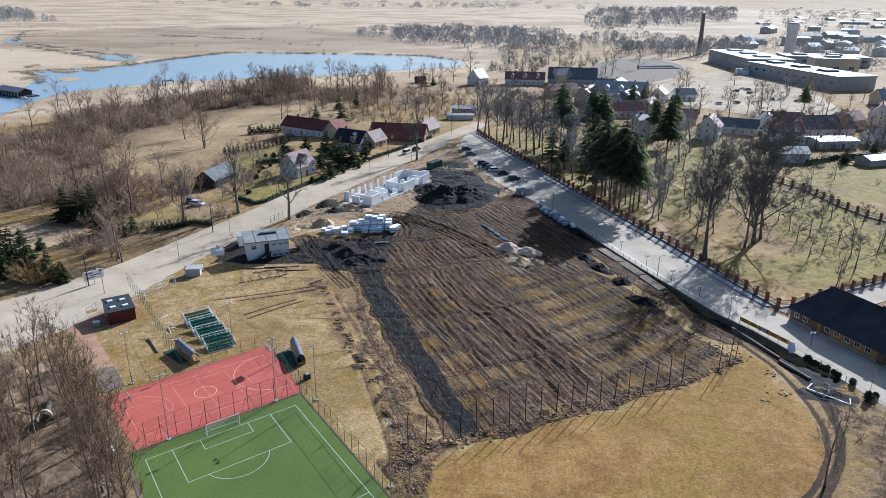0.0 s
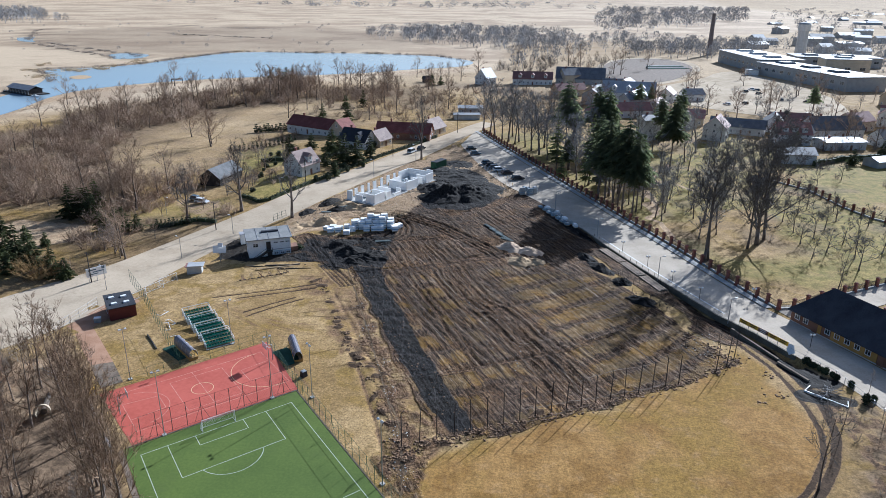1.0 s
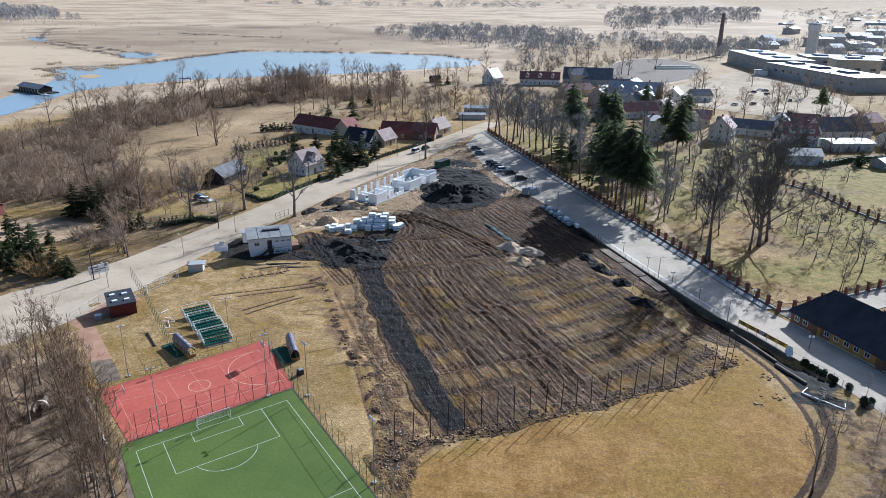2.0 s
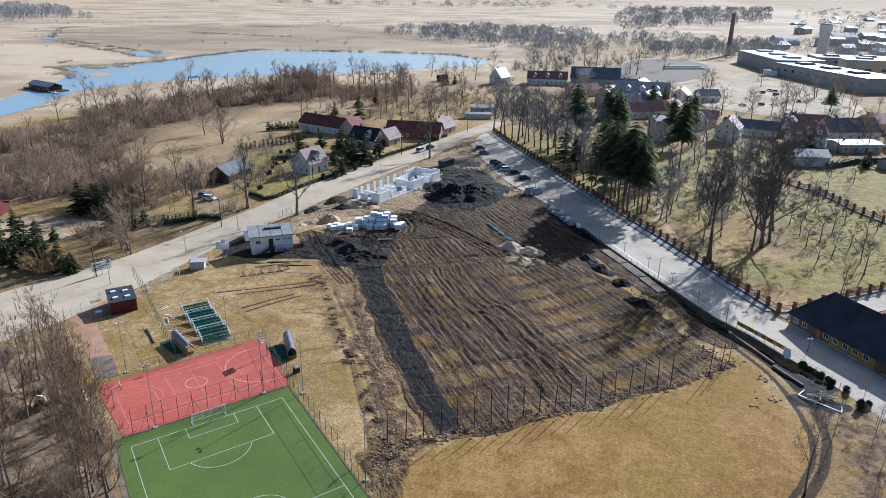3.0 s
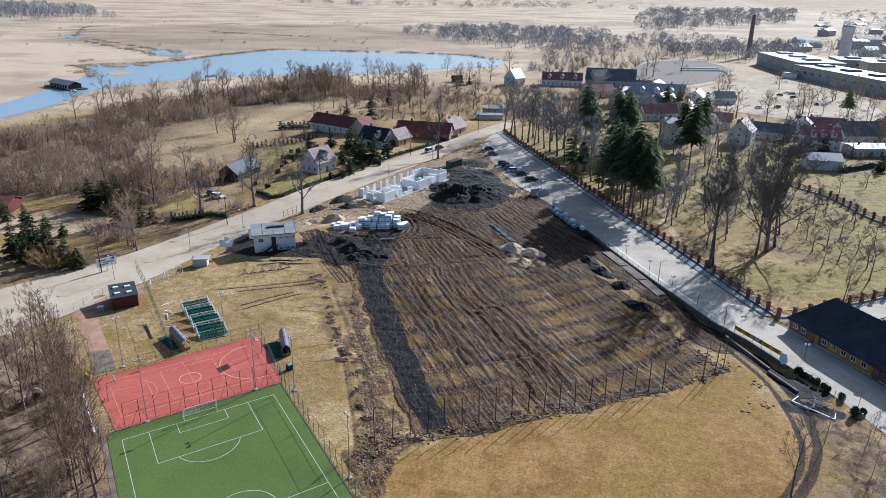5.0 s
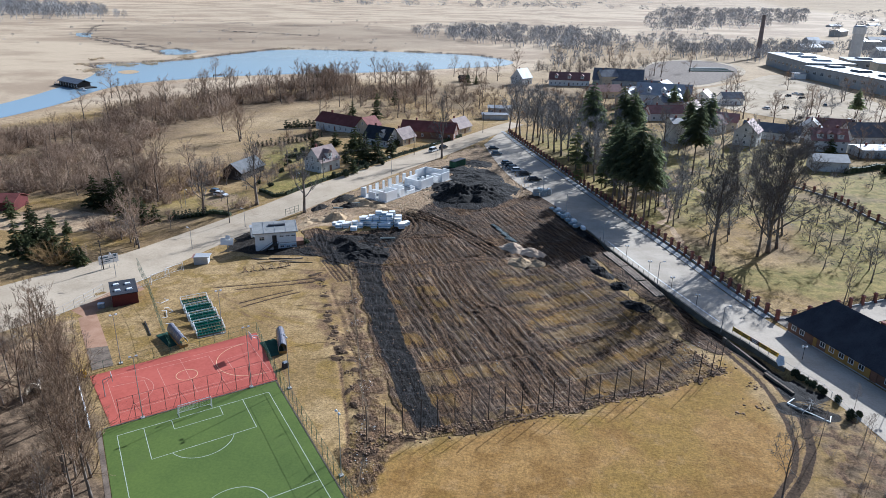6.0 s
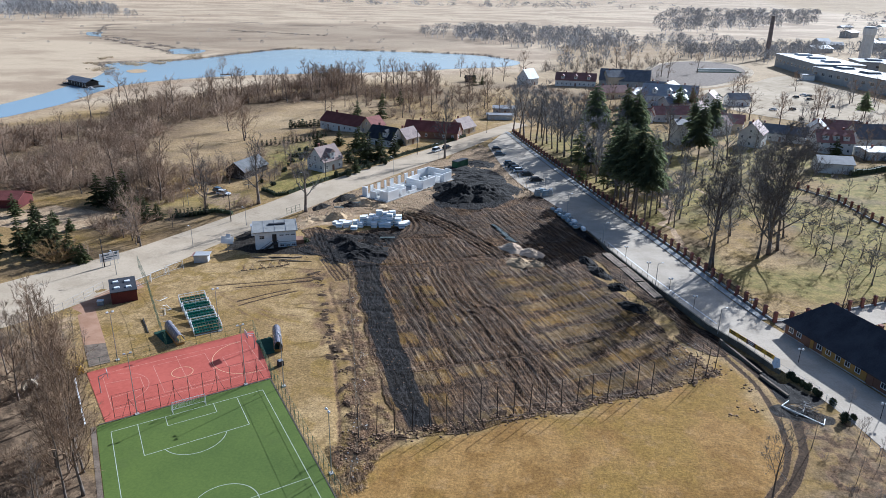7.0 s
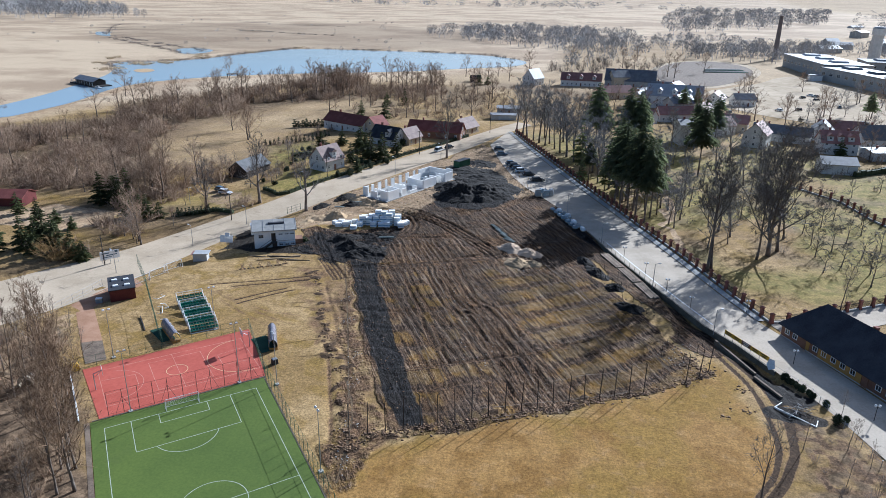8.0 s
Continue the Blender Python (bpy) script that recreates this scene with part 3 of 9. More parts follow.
YARD_MARKS = [[(-50.3, 130.7), (-41.3, 125.3), (-32.6, 119.8), (-26.6, 117.6)], [(-49.9, 129.1), (-41.5, 122.7), (-31.5, 116.3)], [(-50.0, 129.9), (-45.3, 133.3), (-39.7, 135.2)], [(-47.3, 130.2), (-37.0, 123.1), (-27.5, 122.1)], [(-36, 112), (-30, 106), (-24, 96), (-20, 86)], [(-34.5, 112.5), (-28, 106), (-22, 96), (-18, 86)]]
STRIP_RUTS = [[(-26.5, 137), (-21.3, 124.8), (-14.4, 107.8), (-10.7, 98.7), (-7.2, 88.8), (-5.8, 84.9), (-4.5, 78)], [(-19.5, 113), (-17.0, 106.2), (-13.9, 97.2), (-11.4, 88.9), (-10.1, 84.5), (-8.5, 78)], [(-24, 134), (-19.6, 124.5), (-12.6, 107.5), (-9.2, 99)]]
RUT_BUNDLES = [([(-24, 147.5), (-17.5, 149.6), (-8, 153.5), (3.2, 158.7), (12, 163.5)], (-1.6, -0.9, -0.2, 0.5, 1.1, 1.9)), ([(-9, 172), (-4, 160), (-1, 151), (5.4, 133), (10.6, 130.1), (16.6, 115.8), (22, 101)], (-5.5, -4.6, -3.4, -2.2, -1.2, 0.0, 1.0, 2.6)),
               ([(-28, 195.5), (-22.4, 193.4), (-19.0, 191.0), (-16.4, 187.4), (-14.9, 183.3), (-14.6, 178.5), (-16.1, 173.7), (-19.8, 170.2), (-26, 167.0)], (-4.0, -2.7, -1.3, 0.1, 1.5)), ([(-30, 174), (-18, 172.5), (-8, 174), (0, 177), (12, 172)], (-1.8, -0.9, 0.2, 1.1)), ([(-20, 197), (-16.5, 194.7), (-10.4, 189.5), (-3.4, 182.3), (5.3, 170.1), (11.1, 161)], (-2.6, -1.2, 0.2, 1.5)),
               ([(-42.4, 177.2), (-39.6, 170.2), (-35.6, 161), (-29.6, 150), (-24.4, 141.4)], (-1.4, -0.5, 0.5, 1.5)), ([(8, 262), (12, 246), (15, 230), (15, 214), (8, 203), (-4, 196)], (-1.6, -0.4, 0.9, 2.0)), ([(-10, 258), (-4, 246), (6, 236), (14, 222)], (-1.0, 0.3, 1.4)), ([(-4, 104), (6, 108), (18, 113.5), (30, 120.5)], (-0.5, 0.4)), ([(-16, 166), (-12, 152), (-4, 130), (4, 108)], (-0.8, 0.8))]
TORN = [(-31, 150), (-25, 151), (-16.4, 127.5), (-8.4, 106.5), (-1.2, 88), (-3, 81), (-9.4, 77), (-10.9, 90), (-15.4, 104), (-21.6, 119), (-28, 134)]
# where posts were pulled out of the torn strip, and the posts that still stand along the southern edge
MOUNDS = [(-31, 144), (-29.3, 139.5), (-27.2, 134.6), (-25, 128.5), (-22.5, 122.1), (-20.1, 116.7), (-17.8, 111.0), (-16.3, 106.9), (-14.2, 102.6), (-12.7, 98.2), (-11.3, 93.8), (-9.7, 90.1), (-8.4, 86), (-7.6, 82), (-23.5, 125), (-21.2, 119.4), (-19, 113.8), (-17, 109)]
POSTS = [(-4.6 + 2.51 * k, 85.3 + 1.066 * k + (0.012 * (k - 12) ** 2 if k > 12 else 0)) for k in range(-1, 18)] + [(45.6, 107.7), (48.3, 110.2), (50.4, 112.6)]


def axis(low, high, step, far_low, far_high, grow):
    mid = list(np.arange(low, high + step / 2, step))
    up, down = [mid[-1]], [mid[0]]
    while up[-1] < far_high:
        up.append(up[-1] + step + grow * (up[-1] - mid[-1]))
    while down[-1] > far_low:
        down.append(down[-1] - step - grow * (mid[0] - down[-1]))
    return np.array(down[:0:-1] + mid + up[1:])


def build_ground():
    xs, ys = axis(-42, 68, 0.37, -4200, 4200, 0.055), axis(74, 200, 0.37, -600, 4800, 0.05)
    x, y = np.meshgrid(xs, ys, indexing="ij")
    x, y = x.ravel(), y.ravel()
    wob = 2.0
    wx = x + wob * (lattice(x, y, 0.21, 1) - 0.5) * 2
    wy = y + wob * (lattice(x, y, 0.21, 2) - 0.5) * 2
    soil = np.maximum(inside(0.5 * (x + wx), 0.5 * (y + wy), FIELD, 1.2), 0.54 * inside(wx, wy, TRAMPLED, 1.4))
    soil = np.maximum(soil, 0.55 * near_line(0.7 * x + 0.3 * wx, 0.7 * y + 0.3 * wy, SOUTH_EDGE, 0.4, 1.0))
    soil = np.maximum(soil, 0.62 * inside(wx, wy, BUILD_SOIL, 2.0))
    cx, cy = 0.85 * x + 0.15 * wx, 0.85 * y + 0.15 * wy
    mid = [[(a * (1 - f) + c * f, b * (1 - f) + d * f) for (a, b), (c, d) in zip(TRACK_IN, TRACK_OUT)] for f in (0.0, 0.5, 1.0)]
    track = np.maximum(0.8 * near_line(cx, cy, rounded(mid[0], 2, False), 0.32, 0.4), 0.85 * near_line(cx, cy, rounded(mid[2], 2, False), 0.55, 0.5))
    tread = near_line(wx, wy, rounded(mid[1], 2, False), 1.2, 1.2)
    # verge soil, widened to paint in tree and ditch shade
    soil = np.maximum(soil, 0.7 * near_line(wx, wy, [(53, 122), (45, 142), (36, 168)], 3.2, 2.0))
    # brown verge soil, spread further to paint the spruces' shadow as well
    soil = np.maximum(soil, 0.9 * near_line(wx, wy, [(36, 168), (29, 190), (24, 203), (19, 212)], 5.0, 2.0))
    black = np.maximum(inside(0.65 * x + 0.35 * wx, 0.65 * y + 0.35 * wy, BLACK, 1.0), inside(wx, wy, BLACK_HEAP, 2.0))
    black = np.maximum(black, np.maximum(inside(wx, wy, BLACK_HUT_SHADE, 1.5), 0.62 * inside(wx, wy, BLACK_PALLET, 2.5)))
    # black strip paints the shaded bank at the street edge
    black = np.maximum(black, 0.9 * near_line(x, y, [(34, 177), (26.5, 198)], 1.0, 1.0))
    # black over the hollow below the boards paints the shade lying there
    black = np.maximum(black, 0.75 * inside(wx, wy, [(54.5, 125), (58, 119), (61.5, 113.5), (66, 105.5), (64, 103.5), (60.5, 105.5), (57.8, 112), (53.6, 122)], 0.8))
    # black inside the kerb frame paints the shadow below the branches
    black = np.maximum(black, 0.8 * near_line(wx, wy, [(60, 103), (63, 99.8)], 1.6, 1.0))
    sand = np.maximum(np.maximum(inside(wx, wy, BUILD_SAND, 2.0) * 0.75, 0.56 * inside(wx, wy, BUILD_SOIL, 2)), 0.55 * near_line(wx, wy, SHORE, 7, 6))
    sand = np.maximum(sand, 0.6 * near_line(wx, wy, [(-72, 116), (-72, 111.2), (-72.7, 108.1), (-73.3, 105.2), (-75.2, 103.2), (-76.7, 100.7), (-74, 95), (-66, 91)], 1.2, 1.2))
    sand = np.maximum(sand, 0.75 * near_line(wx, wy, [(48, 222), (60, 232), (72, 238), (80, 224)], 0.8, 0.8))
    sand = np.maximum(sand, 0.75 * near_line(wx, wy, [(60, 160), (56, 190), (62, 232), (78, 262), (100, 285)], 0.6, 0.8))
    sand = np.maximum(sand, inside(wx, wy, [(-66, 200), (-86, 216), (-94, 211), (-76, 190), (-68, 190)], 2) * 0.55)
    sand = np.maximum(sand, inside(wx, wy, [(-140, 180), (-128, 190), (-104, 186), (-100, 172), (-116, 166), (-140, 168)], 2) * 0.8)
    green = 0.92 * inside(wx, wy, PARK, 6) * ease(0.18, 0.5, lattice(x, y, 0.07, 9))
    for outline in (ORCHARD, BACK_LAWN, HOUSE_LAWN, HOUSE_LAWN_NORTH):
        green = np.maximum(green, 0.95 * inside(wx, wy, outline, 2))
    green = np.maximum(green, 0.5 * inside(wx, wy, SHED_LAWN, 3))
    litter = np.maximum(inside(wx, wy, WOODS, 2), 0.8 * inside(wx, wy, THICKET, 8))
    litter = np.maximum(litter, 0.6 * inside(wx, wy, FRUIT_BANK, 8) * ease(0.3, 0.7, lattice(x, y, 0.04, 11)))
    litter = np.maximum(litter, inside(wx, wy, EAST_BANK, 1.5) * (0.25 + 0.6 * ease(0.3, 0.65, lattice(x, y, 0.6, 81))))
    litter = np.maximum(litter, 0.5 * inside(wx, wy, PARK, 6) * ease(0.5, 0.8, lattice(x, y, 0.10, 15)))
    litter = np.maximum(litter, 0.6 * inside(wx, wy, [(-132, 170), (-118, 200), (-95, 212), (-84, 204), (-72, 190), (-80, 176), (-96, 166)], 4) * ease(0.3, 0.6, lattice(x, y, 0.09, 16)))
    # same hollow darkened with the litter colour, again for its shade
    litter = np.maximum(litter, 0.95 * inside(wx, wy, [(54.5, 125), (58, 119), (61.5, 113.5), (66, 105.5), (64, 103.5), (60.5, 105.5), (57.8, 112), (53.6, 122)], 0.8))
    litter = np.maximum(litter, 0.42 * inside(wx, wy, [(-500, 815), (-350, 690), (-250, 760), (-60, 800), (-60, 1100), (-330, 1250), (-560, 1150), (-610, 1010)], 30))
    for pts in ([(-640, 1080), (-628, 1035), (-600, 985), (-530, 850), (-425, 765), (-346, 705), (-310, 665)], [(-345, 570), (-305, 590), (-286, 615), (-266, 685), (-242, 752), (-150, 752), (-90, 750), (-30, 736)], [(-520, 1240), (-420, 1180), (-300, 1150)], [(-420, 1010), (-300, 960)]):
        litter = np.maximum(litter, 0.8 * near_line(wx + 6 * (lattice(x, y, 0.03, 13) - 0.5), wy, pts, 5, 9))
    litter = np.maximum(litter, 0.5 * near_line(wx, wy, [(-104, 140), (-88, 158), (-72, 186)], 3, 3))
    litter = np.maximum(litter, 0.18 * tread)
    # meadow mottling: darker turf and some shade, both put in as litter colour
    litter = np.maximum(litter, 0.45 * inside(wx, wy, [(-145, 235), (-150, 330), (-95, 420), (-70, 380), (-90, 300), (-80, 225), (-100, 210)], 10) * ease(0.5, 0.8, lattice(x, y, 0.13, 17)))
    # third layer: the mown oval, rests of grass between the furrows, bare marks
    oval = inside(wx, wy, OVAL, 1.5)
    body = inside(x, y, FIELD, 1.5)
    turn = radians(64)
    u = x * math.sin(turn) + y * math.cos(turn) + 0.0016 * (x - 5) * (y - 130) + 0.7 * (lattice(x, y, 0.12, 61) - 0.5)
    w = x * math.cos(turn) - y * math.sin(turn)
    v = y - x * (0.30 + 0.008 * x) + 1.2 * (lattice(x, y, 0.15, 70) - 0.5)
    cross = np.abs(((v - 98.8) / 7.6 + 0.5) % 1 - 0.5) * 7.6
    block = np.floor((v - 98.8) / 7.6)
    driven = near_line(x, y, [(-6, 168), (2, 150), (8, 134), (15, 116), (22, 97)], 3.5, 4.0)
    rest = ease(0.36, 0.62, 0.45 * lattice(u / 0.9 + 31 * block, block * 0.7 + w * 0.11, 1.0, 71) + 0.55 * lattice(x, y, 0.11, 72) + 0.10 * ease(-8, 30, x))
    rest = rest * ease(0.2, 2.4, cross + 1.2 * (lattice(u * 1.1, w * 0.5, 1.0, 75) - 0.5)) * (1 - 0.8 * driven) * ease(172, 146, y + 8 * lattice(x, y, 0.1, 76)) * body
    mark = np.zeros_like(x)
    for pts in YARD_RUTS:
        mark = np.maximum(mark, near_line(x, y, rounded(pts, 2, False), 0.10, 0.30))
    yard_rut = mark.copy()
    for pts in YARD_MARKS:
        mark = np.maximum(mark, 0.45 * near_line(x, y, rounded(pts, 2, False), 0.15, 0.5) + 0.25 * near_line(x, y, rounded([(a + 0.4, b + 1.5) for a, b in pts], 2, False), 0.15, 0.5))
    strip_rut = np.zeros_like(x)
    for pts in STRIP_RUTS:
        strip_rut = np.maximum(strip_rut, near_line(cx, cy, rounded(pts, 2, False), 0.2, 0.5))
    mark = np.maximum(mark, 0.55 * strip_rut)
    bundle, shoulder = np.zeros_like(x), np.zeros_like(x)
    wave = 0.8 * (lattice(x, y, 0.25, 78) - 0.5)
    for k, (pts, offs) in enumerate(RUT_BUNDLES):
        strong = k in (2, 4)
        pts = rounded(pts, 2, False)
        for off in offs:
            side = []
            for i, q in enumerate(pts):
                (ax, ay), (bx, by) = pts[max(i - 1, 0)], pts[min(i + 1, len(pts) - 1)]
                L = math.hypot(bx - ax, by - ay)
                side.append((q[0] - (by - ay) / L * off, q[1] + (bx - ax) / L * off))
            worn = 0.35 + 0.65 * ease(0.2, 0.45, lattice(x + 9 * off, y, 0.16, 79))
            bundle = np.maximum(bundle, near_line(x + wave, y, side, 0.34 if strong else 0.16, 0.34) * (1.0 if strong else 0.8 * worn))
            shoulder = np.maximum(shoulder, near_line(x + wave, y, side, 0.75 if strong else 0.5, 0.45) * worn)
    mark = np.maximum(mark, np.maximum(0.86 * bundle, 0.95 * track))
    knoll = np.zeros_like(x)
    rk = random.Random(19)
    clods = [(a + rk.uniform(-0.9, 0.9), b + rk.uniform(-1.6, 1.6)) for a, b in MOUNDS for _ in range(2)]
    for k, (a, b) in enumerate(clods + POSTS):
        near = (np.abs(x - a) < 4) & (np.abs(y - b) < 4)
        d2 = (wx[near] - a) ** 2 + (wy[near] - b) ** 2
        knoll[near] = np.maximum(knoll[near], np.exp(-d2 / (0.25 + 0.4 * (k % 3))))
    mark = np.maximum(mark, 0.8 * ease(0.2, 0.7, knoll))
    # dark marks on the bank paint the bushes' shade over its rough soil
    mark = np.maximum(mark, 0.55 * inside(wx, wy, EAST_BANK, 1.5) * ease(0.42, 0.7, lattice(x, y, 0.7, 82)))
    mark = np.maximum(mark, 0.5 * inside(wx, wy, [(-38, 149), (-30, 149), (-26.5, 140), (-18, 112), (-20, 108), (-27, 122), (-33, 137)], 2.0) * ease(0.4, 0.7, lattice(x, y, 0.35, 73)))
    mark = np.maximum(mark, 0.43 * inside(wx, wy, TORN, 1.2) * (0.6 + 0.8 * lattice(x, y, 0.4, 77)))
    mark = np.maximum(mark, 0.47 * inside(wx, wy, TORN, 1.0) * ease(0.46, 0.66, lattice(0.42 * x - 0.1 * y, 1.5 * y + 0.5 * x, 1.0, 84)))
    marsh = inside(x, y, MARSH, 25)
    marsh = np.maximum(marsh, 0.5 * ease(420, 520, y))
    marsh = np.maximum(marsh, 0.32 * inside(wx, wy, [(-145, 240), (-150, 300), (-140, 340), (-118, 395), (-80, 430), (-60, 400), (-75, 360), (-95, 312), (-90, 262), (-102, 246)], 10))
    marsh = np.maximum(marsh, 0.6 * near_line(wx, wy, [(-250, 320), (-220, 420), (-190, 470), (-120, 510), (-40, 555)], 14, 12))
    z = land(x, y)
    z = z + soil * 0.16 * (lattice(x, y, 0.9, 3) - 0.5) + black * 0.25 * (lattice(0.9 * x + 0.44 * y, 0.9 * y - 0.44 * x, 0.5, 4) - 0.4) - 0.12 * track
    # furrows along the rows, uneven in depth, and rough churned ruts in the black strip
    deep = 0.25 + 1.3 * ease(0.35, 0.8, lattice(u * 0.16, w * 0.035, 1.0, 62)) + 0.5 * lattice(u * 0.7, w * 0.09, 1.0, 63)
    furrow = np.abs(np.sin(math.pi * u / 1.62)) ** 0.7 - 0.6 + 0.7 * (lattice(u * 1.3, w * 0.10, 1.0, 64) - 0.5)
    z = z + body * (1 - 0.7 * black) * 0.15 * deep * furrow + body * 0.10 * (lattice(u * 1.6, w * 0.5, 1.0, 65) - 0.5)
    z = z + black * 0.14 * (lattice(0.8 * x + 0.6 * y, 0.8 * y - 0.6 * x, 1.6, 66) - 0.5) + black * 0.20 * (lattice(u * 1.7, w * 0.22, 1.0, 67) - 0.5) + black * 0.16 * (lattice(0.94 * x - 0.34 * y, 0.25 * (0.34 * x + 0.94 * y), 1.5, 83) - 0.5)
    z = z - body * 0.12 * (1 - ease(0.2, 0.8, cross)) - 0.16 * yard_rut - 0.13 * strip_rut - 0.44 * bundle + 0.17 * shoulder + 0.22 * inside(x, y, EAST_BANK, 2) * (lattice(x, y, 0.9, 80) - 0.5) + 0.28 * knoll * (0.6 + 0.8 * lattice(x, y, 1.6, 74))
    torn = inside(x, y, TRAMPLED, 1.0)
    z = z + torn * 0.16 * (lattice(x, y, 1.1, 68) - 0.5) * ease(0.3, 0.7, lattice(x, y, 0.3, 69))
    z = z + 0.10 * (lattice(x, y, 0.12, 5) - 0.5) * (1 - ease(250, 400, y))
    far = np.hypot(x, y)
    z = z + (ease(900, 3500, far) * 30 * lattice(x, y, 0.0012, 6) + ease(2400, 4600, far) * 75) * ease(0, 600, y)
    z = z - 1.15 * inside(x, y, SUNK, 0.5) - 0.25 * near_line(x, y, [(33, 180), (26.5, 198)], 0.5, 1.4)
    # level beds for the courts and the roads
    flat = inside(x, y, [court_xy(-26, -23), court_xy(6, -23), court_xy(3.5, 60), court_xy(-26, 60)], 1.0)
    z = z * (1 - flat) - 0.03 * flat
    nx, ny = len(xs), len(ys)
    i, j = np.meshgrid(np.arange(nx - 1), np.arange(ny - 1), indexing="ij")
    a = (i * ny + j).ravel()
    quads = np.stack([a, a + ny, a + ny + 1, a + 1], 1)
    me = bpy.data.meshes.new("ground")
    me.vertices.add(len(x))
    me.vertices.foreach_set("co", np.stack([x, y, z], 1).astype(np.float32).ravel())
    me.loops.add(len(quads) * 4)
    me.loops.foreach_set("vertex_index", quads.astype(np.int32).ravel())
    me.polygons.add(len(quads))
    me.polygons.foreach_set("loop_start", np.arange(0, len(quads) * 4, 4, dtype=np.int32))
    me.update(calc_edges=True)
    one = np.ones_like(x)
    for key, layers in (("zone_a", (soil, black, sand)), ("zone_b", (green, litter, marsh)), ("zone_c", (oval, rest, mark))):
        att = me.attributes.new(key, "FLOAT_COLOR", "POINT")
        att.data.foreach_set("color", np.stack([*layers, one], 1).astype(np.float32).ravel())
    me.materials.append(ground_mat())
    me.shade_smooth()
    global GROUND_AT
    zz = z.reshape(nx, ny)

    def at(px, py):
        """Height of the built ground."""
        i = min(max(int(np.searchsorted(xs, px)) - 1, 0), nx - 2)
        j = min(max(int(np.searchsorted(ys, py)) - 1, 0), ny - 2)
        u, w = (px - xs[i]) / (xs[i + 1] - xs[i]), (py - ys[j]) / (ys[j + 1] - ys[j])
        return float((zz[i, j] * (1 - u) + zz[i + 1, j] * u) * (1 - w) + (zz[i, j + 1] * (1 - u) + zz[i + 1, j + 1] * u) * w)
    GROUND_AT = at
    return tagged(new("ground", me), "dry winter grass, churned soil and pale marsh", "ground", kind="structure")


# the sports ground's own axes: across the pitch, and along it towards the south-east
C_TURN = 38.5
C_O = (-25.8, 94.8)


def court_xy(a, b):
    c, s = math.cos(radians(C_TURN)), math.sin(radians(C_TURN))
    return (C_O[0] + a * c + b * s, C_O[1] + a * s - b * c)


ground = build_ground()


def ribbon(name, left, right, material, label, category, lift=0.06, across=4, step=4.0, base=None, crown=0.04):
    """A road surface between two edges, laid on the land."""
    def even(pts, n):
        pts = [Vector(p) for p in pts]
        d = [0.0]
        for p, q in zip(pts, pts[1:]):
            d.append(d[-1] + (q - p).length)
        return [(float(np.interp(d[-1] * k / n, d, [p.x for p in pts])), float(np.interp(d[-1] * k / n, d, [p.y for p in pts]))) for k in range(n + 1)]
    length = sum((Vector(q) - Vector(p)).length for p, q in zip(left, left[1:]))
    n = max(2, int(length / step))
    a, b = even(rounded(left, 2, False), n), even(rounded(right, 2, False), n)
    g = Geo()
    for (ax, ay), (bx, by) in zip(a, b):
        for k in range(across + 1):
            t = k / across
            px, py = ax + (bx - ax) * t, ay + (by - ay) * t
            g.v.append((px, py, (base or land)(px, py) + lift + crown * (1 - (2 * t - 1) ** 2)))
    w = across + 1
    g.f = [(i * w + k, i * w + k + 1, (i + 1) * w + k + 1, (i + 1) * w + k) for i in range(n) for k in range(across)]
    ob = new(name, g.mesh(name, material, True))
    return tagged(ob, label, category, kind="structure")


def sheet(name, pts, z, material, label, category, turns=2, kind="structure"):
    bm = bmesh.new()
    bm.faces.new([bm.verts.new((x, y, z)) for x, y in rounded(pts, turns)])
    bmesh.ops.triangulate(bm, faces=bm.faces[:])
    bmesh.ops.recalc_face_normals(bm, faces=bm.faces[:])
    me = bpy.data.meshes.new(name)
    bm.to_mesh(me)
    bm.free()
    if me.polygons[0].normal.z < 0:
        me.flip_normals()
    me.materials.append(material)
    return tagged(new(name, me), label, category, kind=kind)


# roads
ribbon("road_west", [(-150, 60), (-118, 108), (-101, 135), (-94, 144.5), (-86, 155), (-79, 171), (-69.5, 187), (-63.7, 196), (-60.3, 203), (-51.5, 223.5), (-40.2, 246), (-27, 274), (-11, 308), (3, 338), (9, 349)],
       [(-120, 56), (-95, 97), (-83, 113), (-77.5, 121), (-74, 130), (-70.5, 141), (-67.5, 152), (-63.5, 166), (-57, 182), (-49.5, 194), (-41.3, 211), (-27.3, 243), (-9.5, 281), (4, 318), (16, 342)],
       M_ASPHALT, "pale dusty asphalt road past the gardens", "road")
ribbon("road_east", [(-1, 292), (5, 262), (13, 232), (21.5, 216), (28.3, 201), (36.4, 176.5), (41.7, 161.3), (46.2, 149.5), (50.2, 139.5), (53.6, 131), (58.2, 123.5), (62.3, 114.3), (66, 106), (69.5, 95), (73, 80), (76, 60)],
       [(5, 322), (12, 297), (22.5, 264), (31, 237), (38, 216), (44, 197.5), (53.6, 169), (60.5, 146), (64.6, 134.6), (68.5, 127.5), (74, 114), (79, 102), (84, 90), (90, 70), (94, 58), (96, 52)],
       M_PAVING, "pale paved street streaked with tree shadows", "road", lift=0.07)
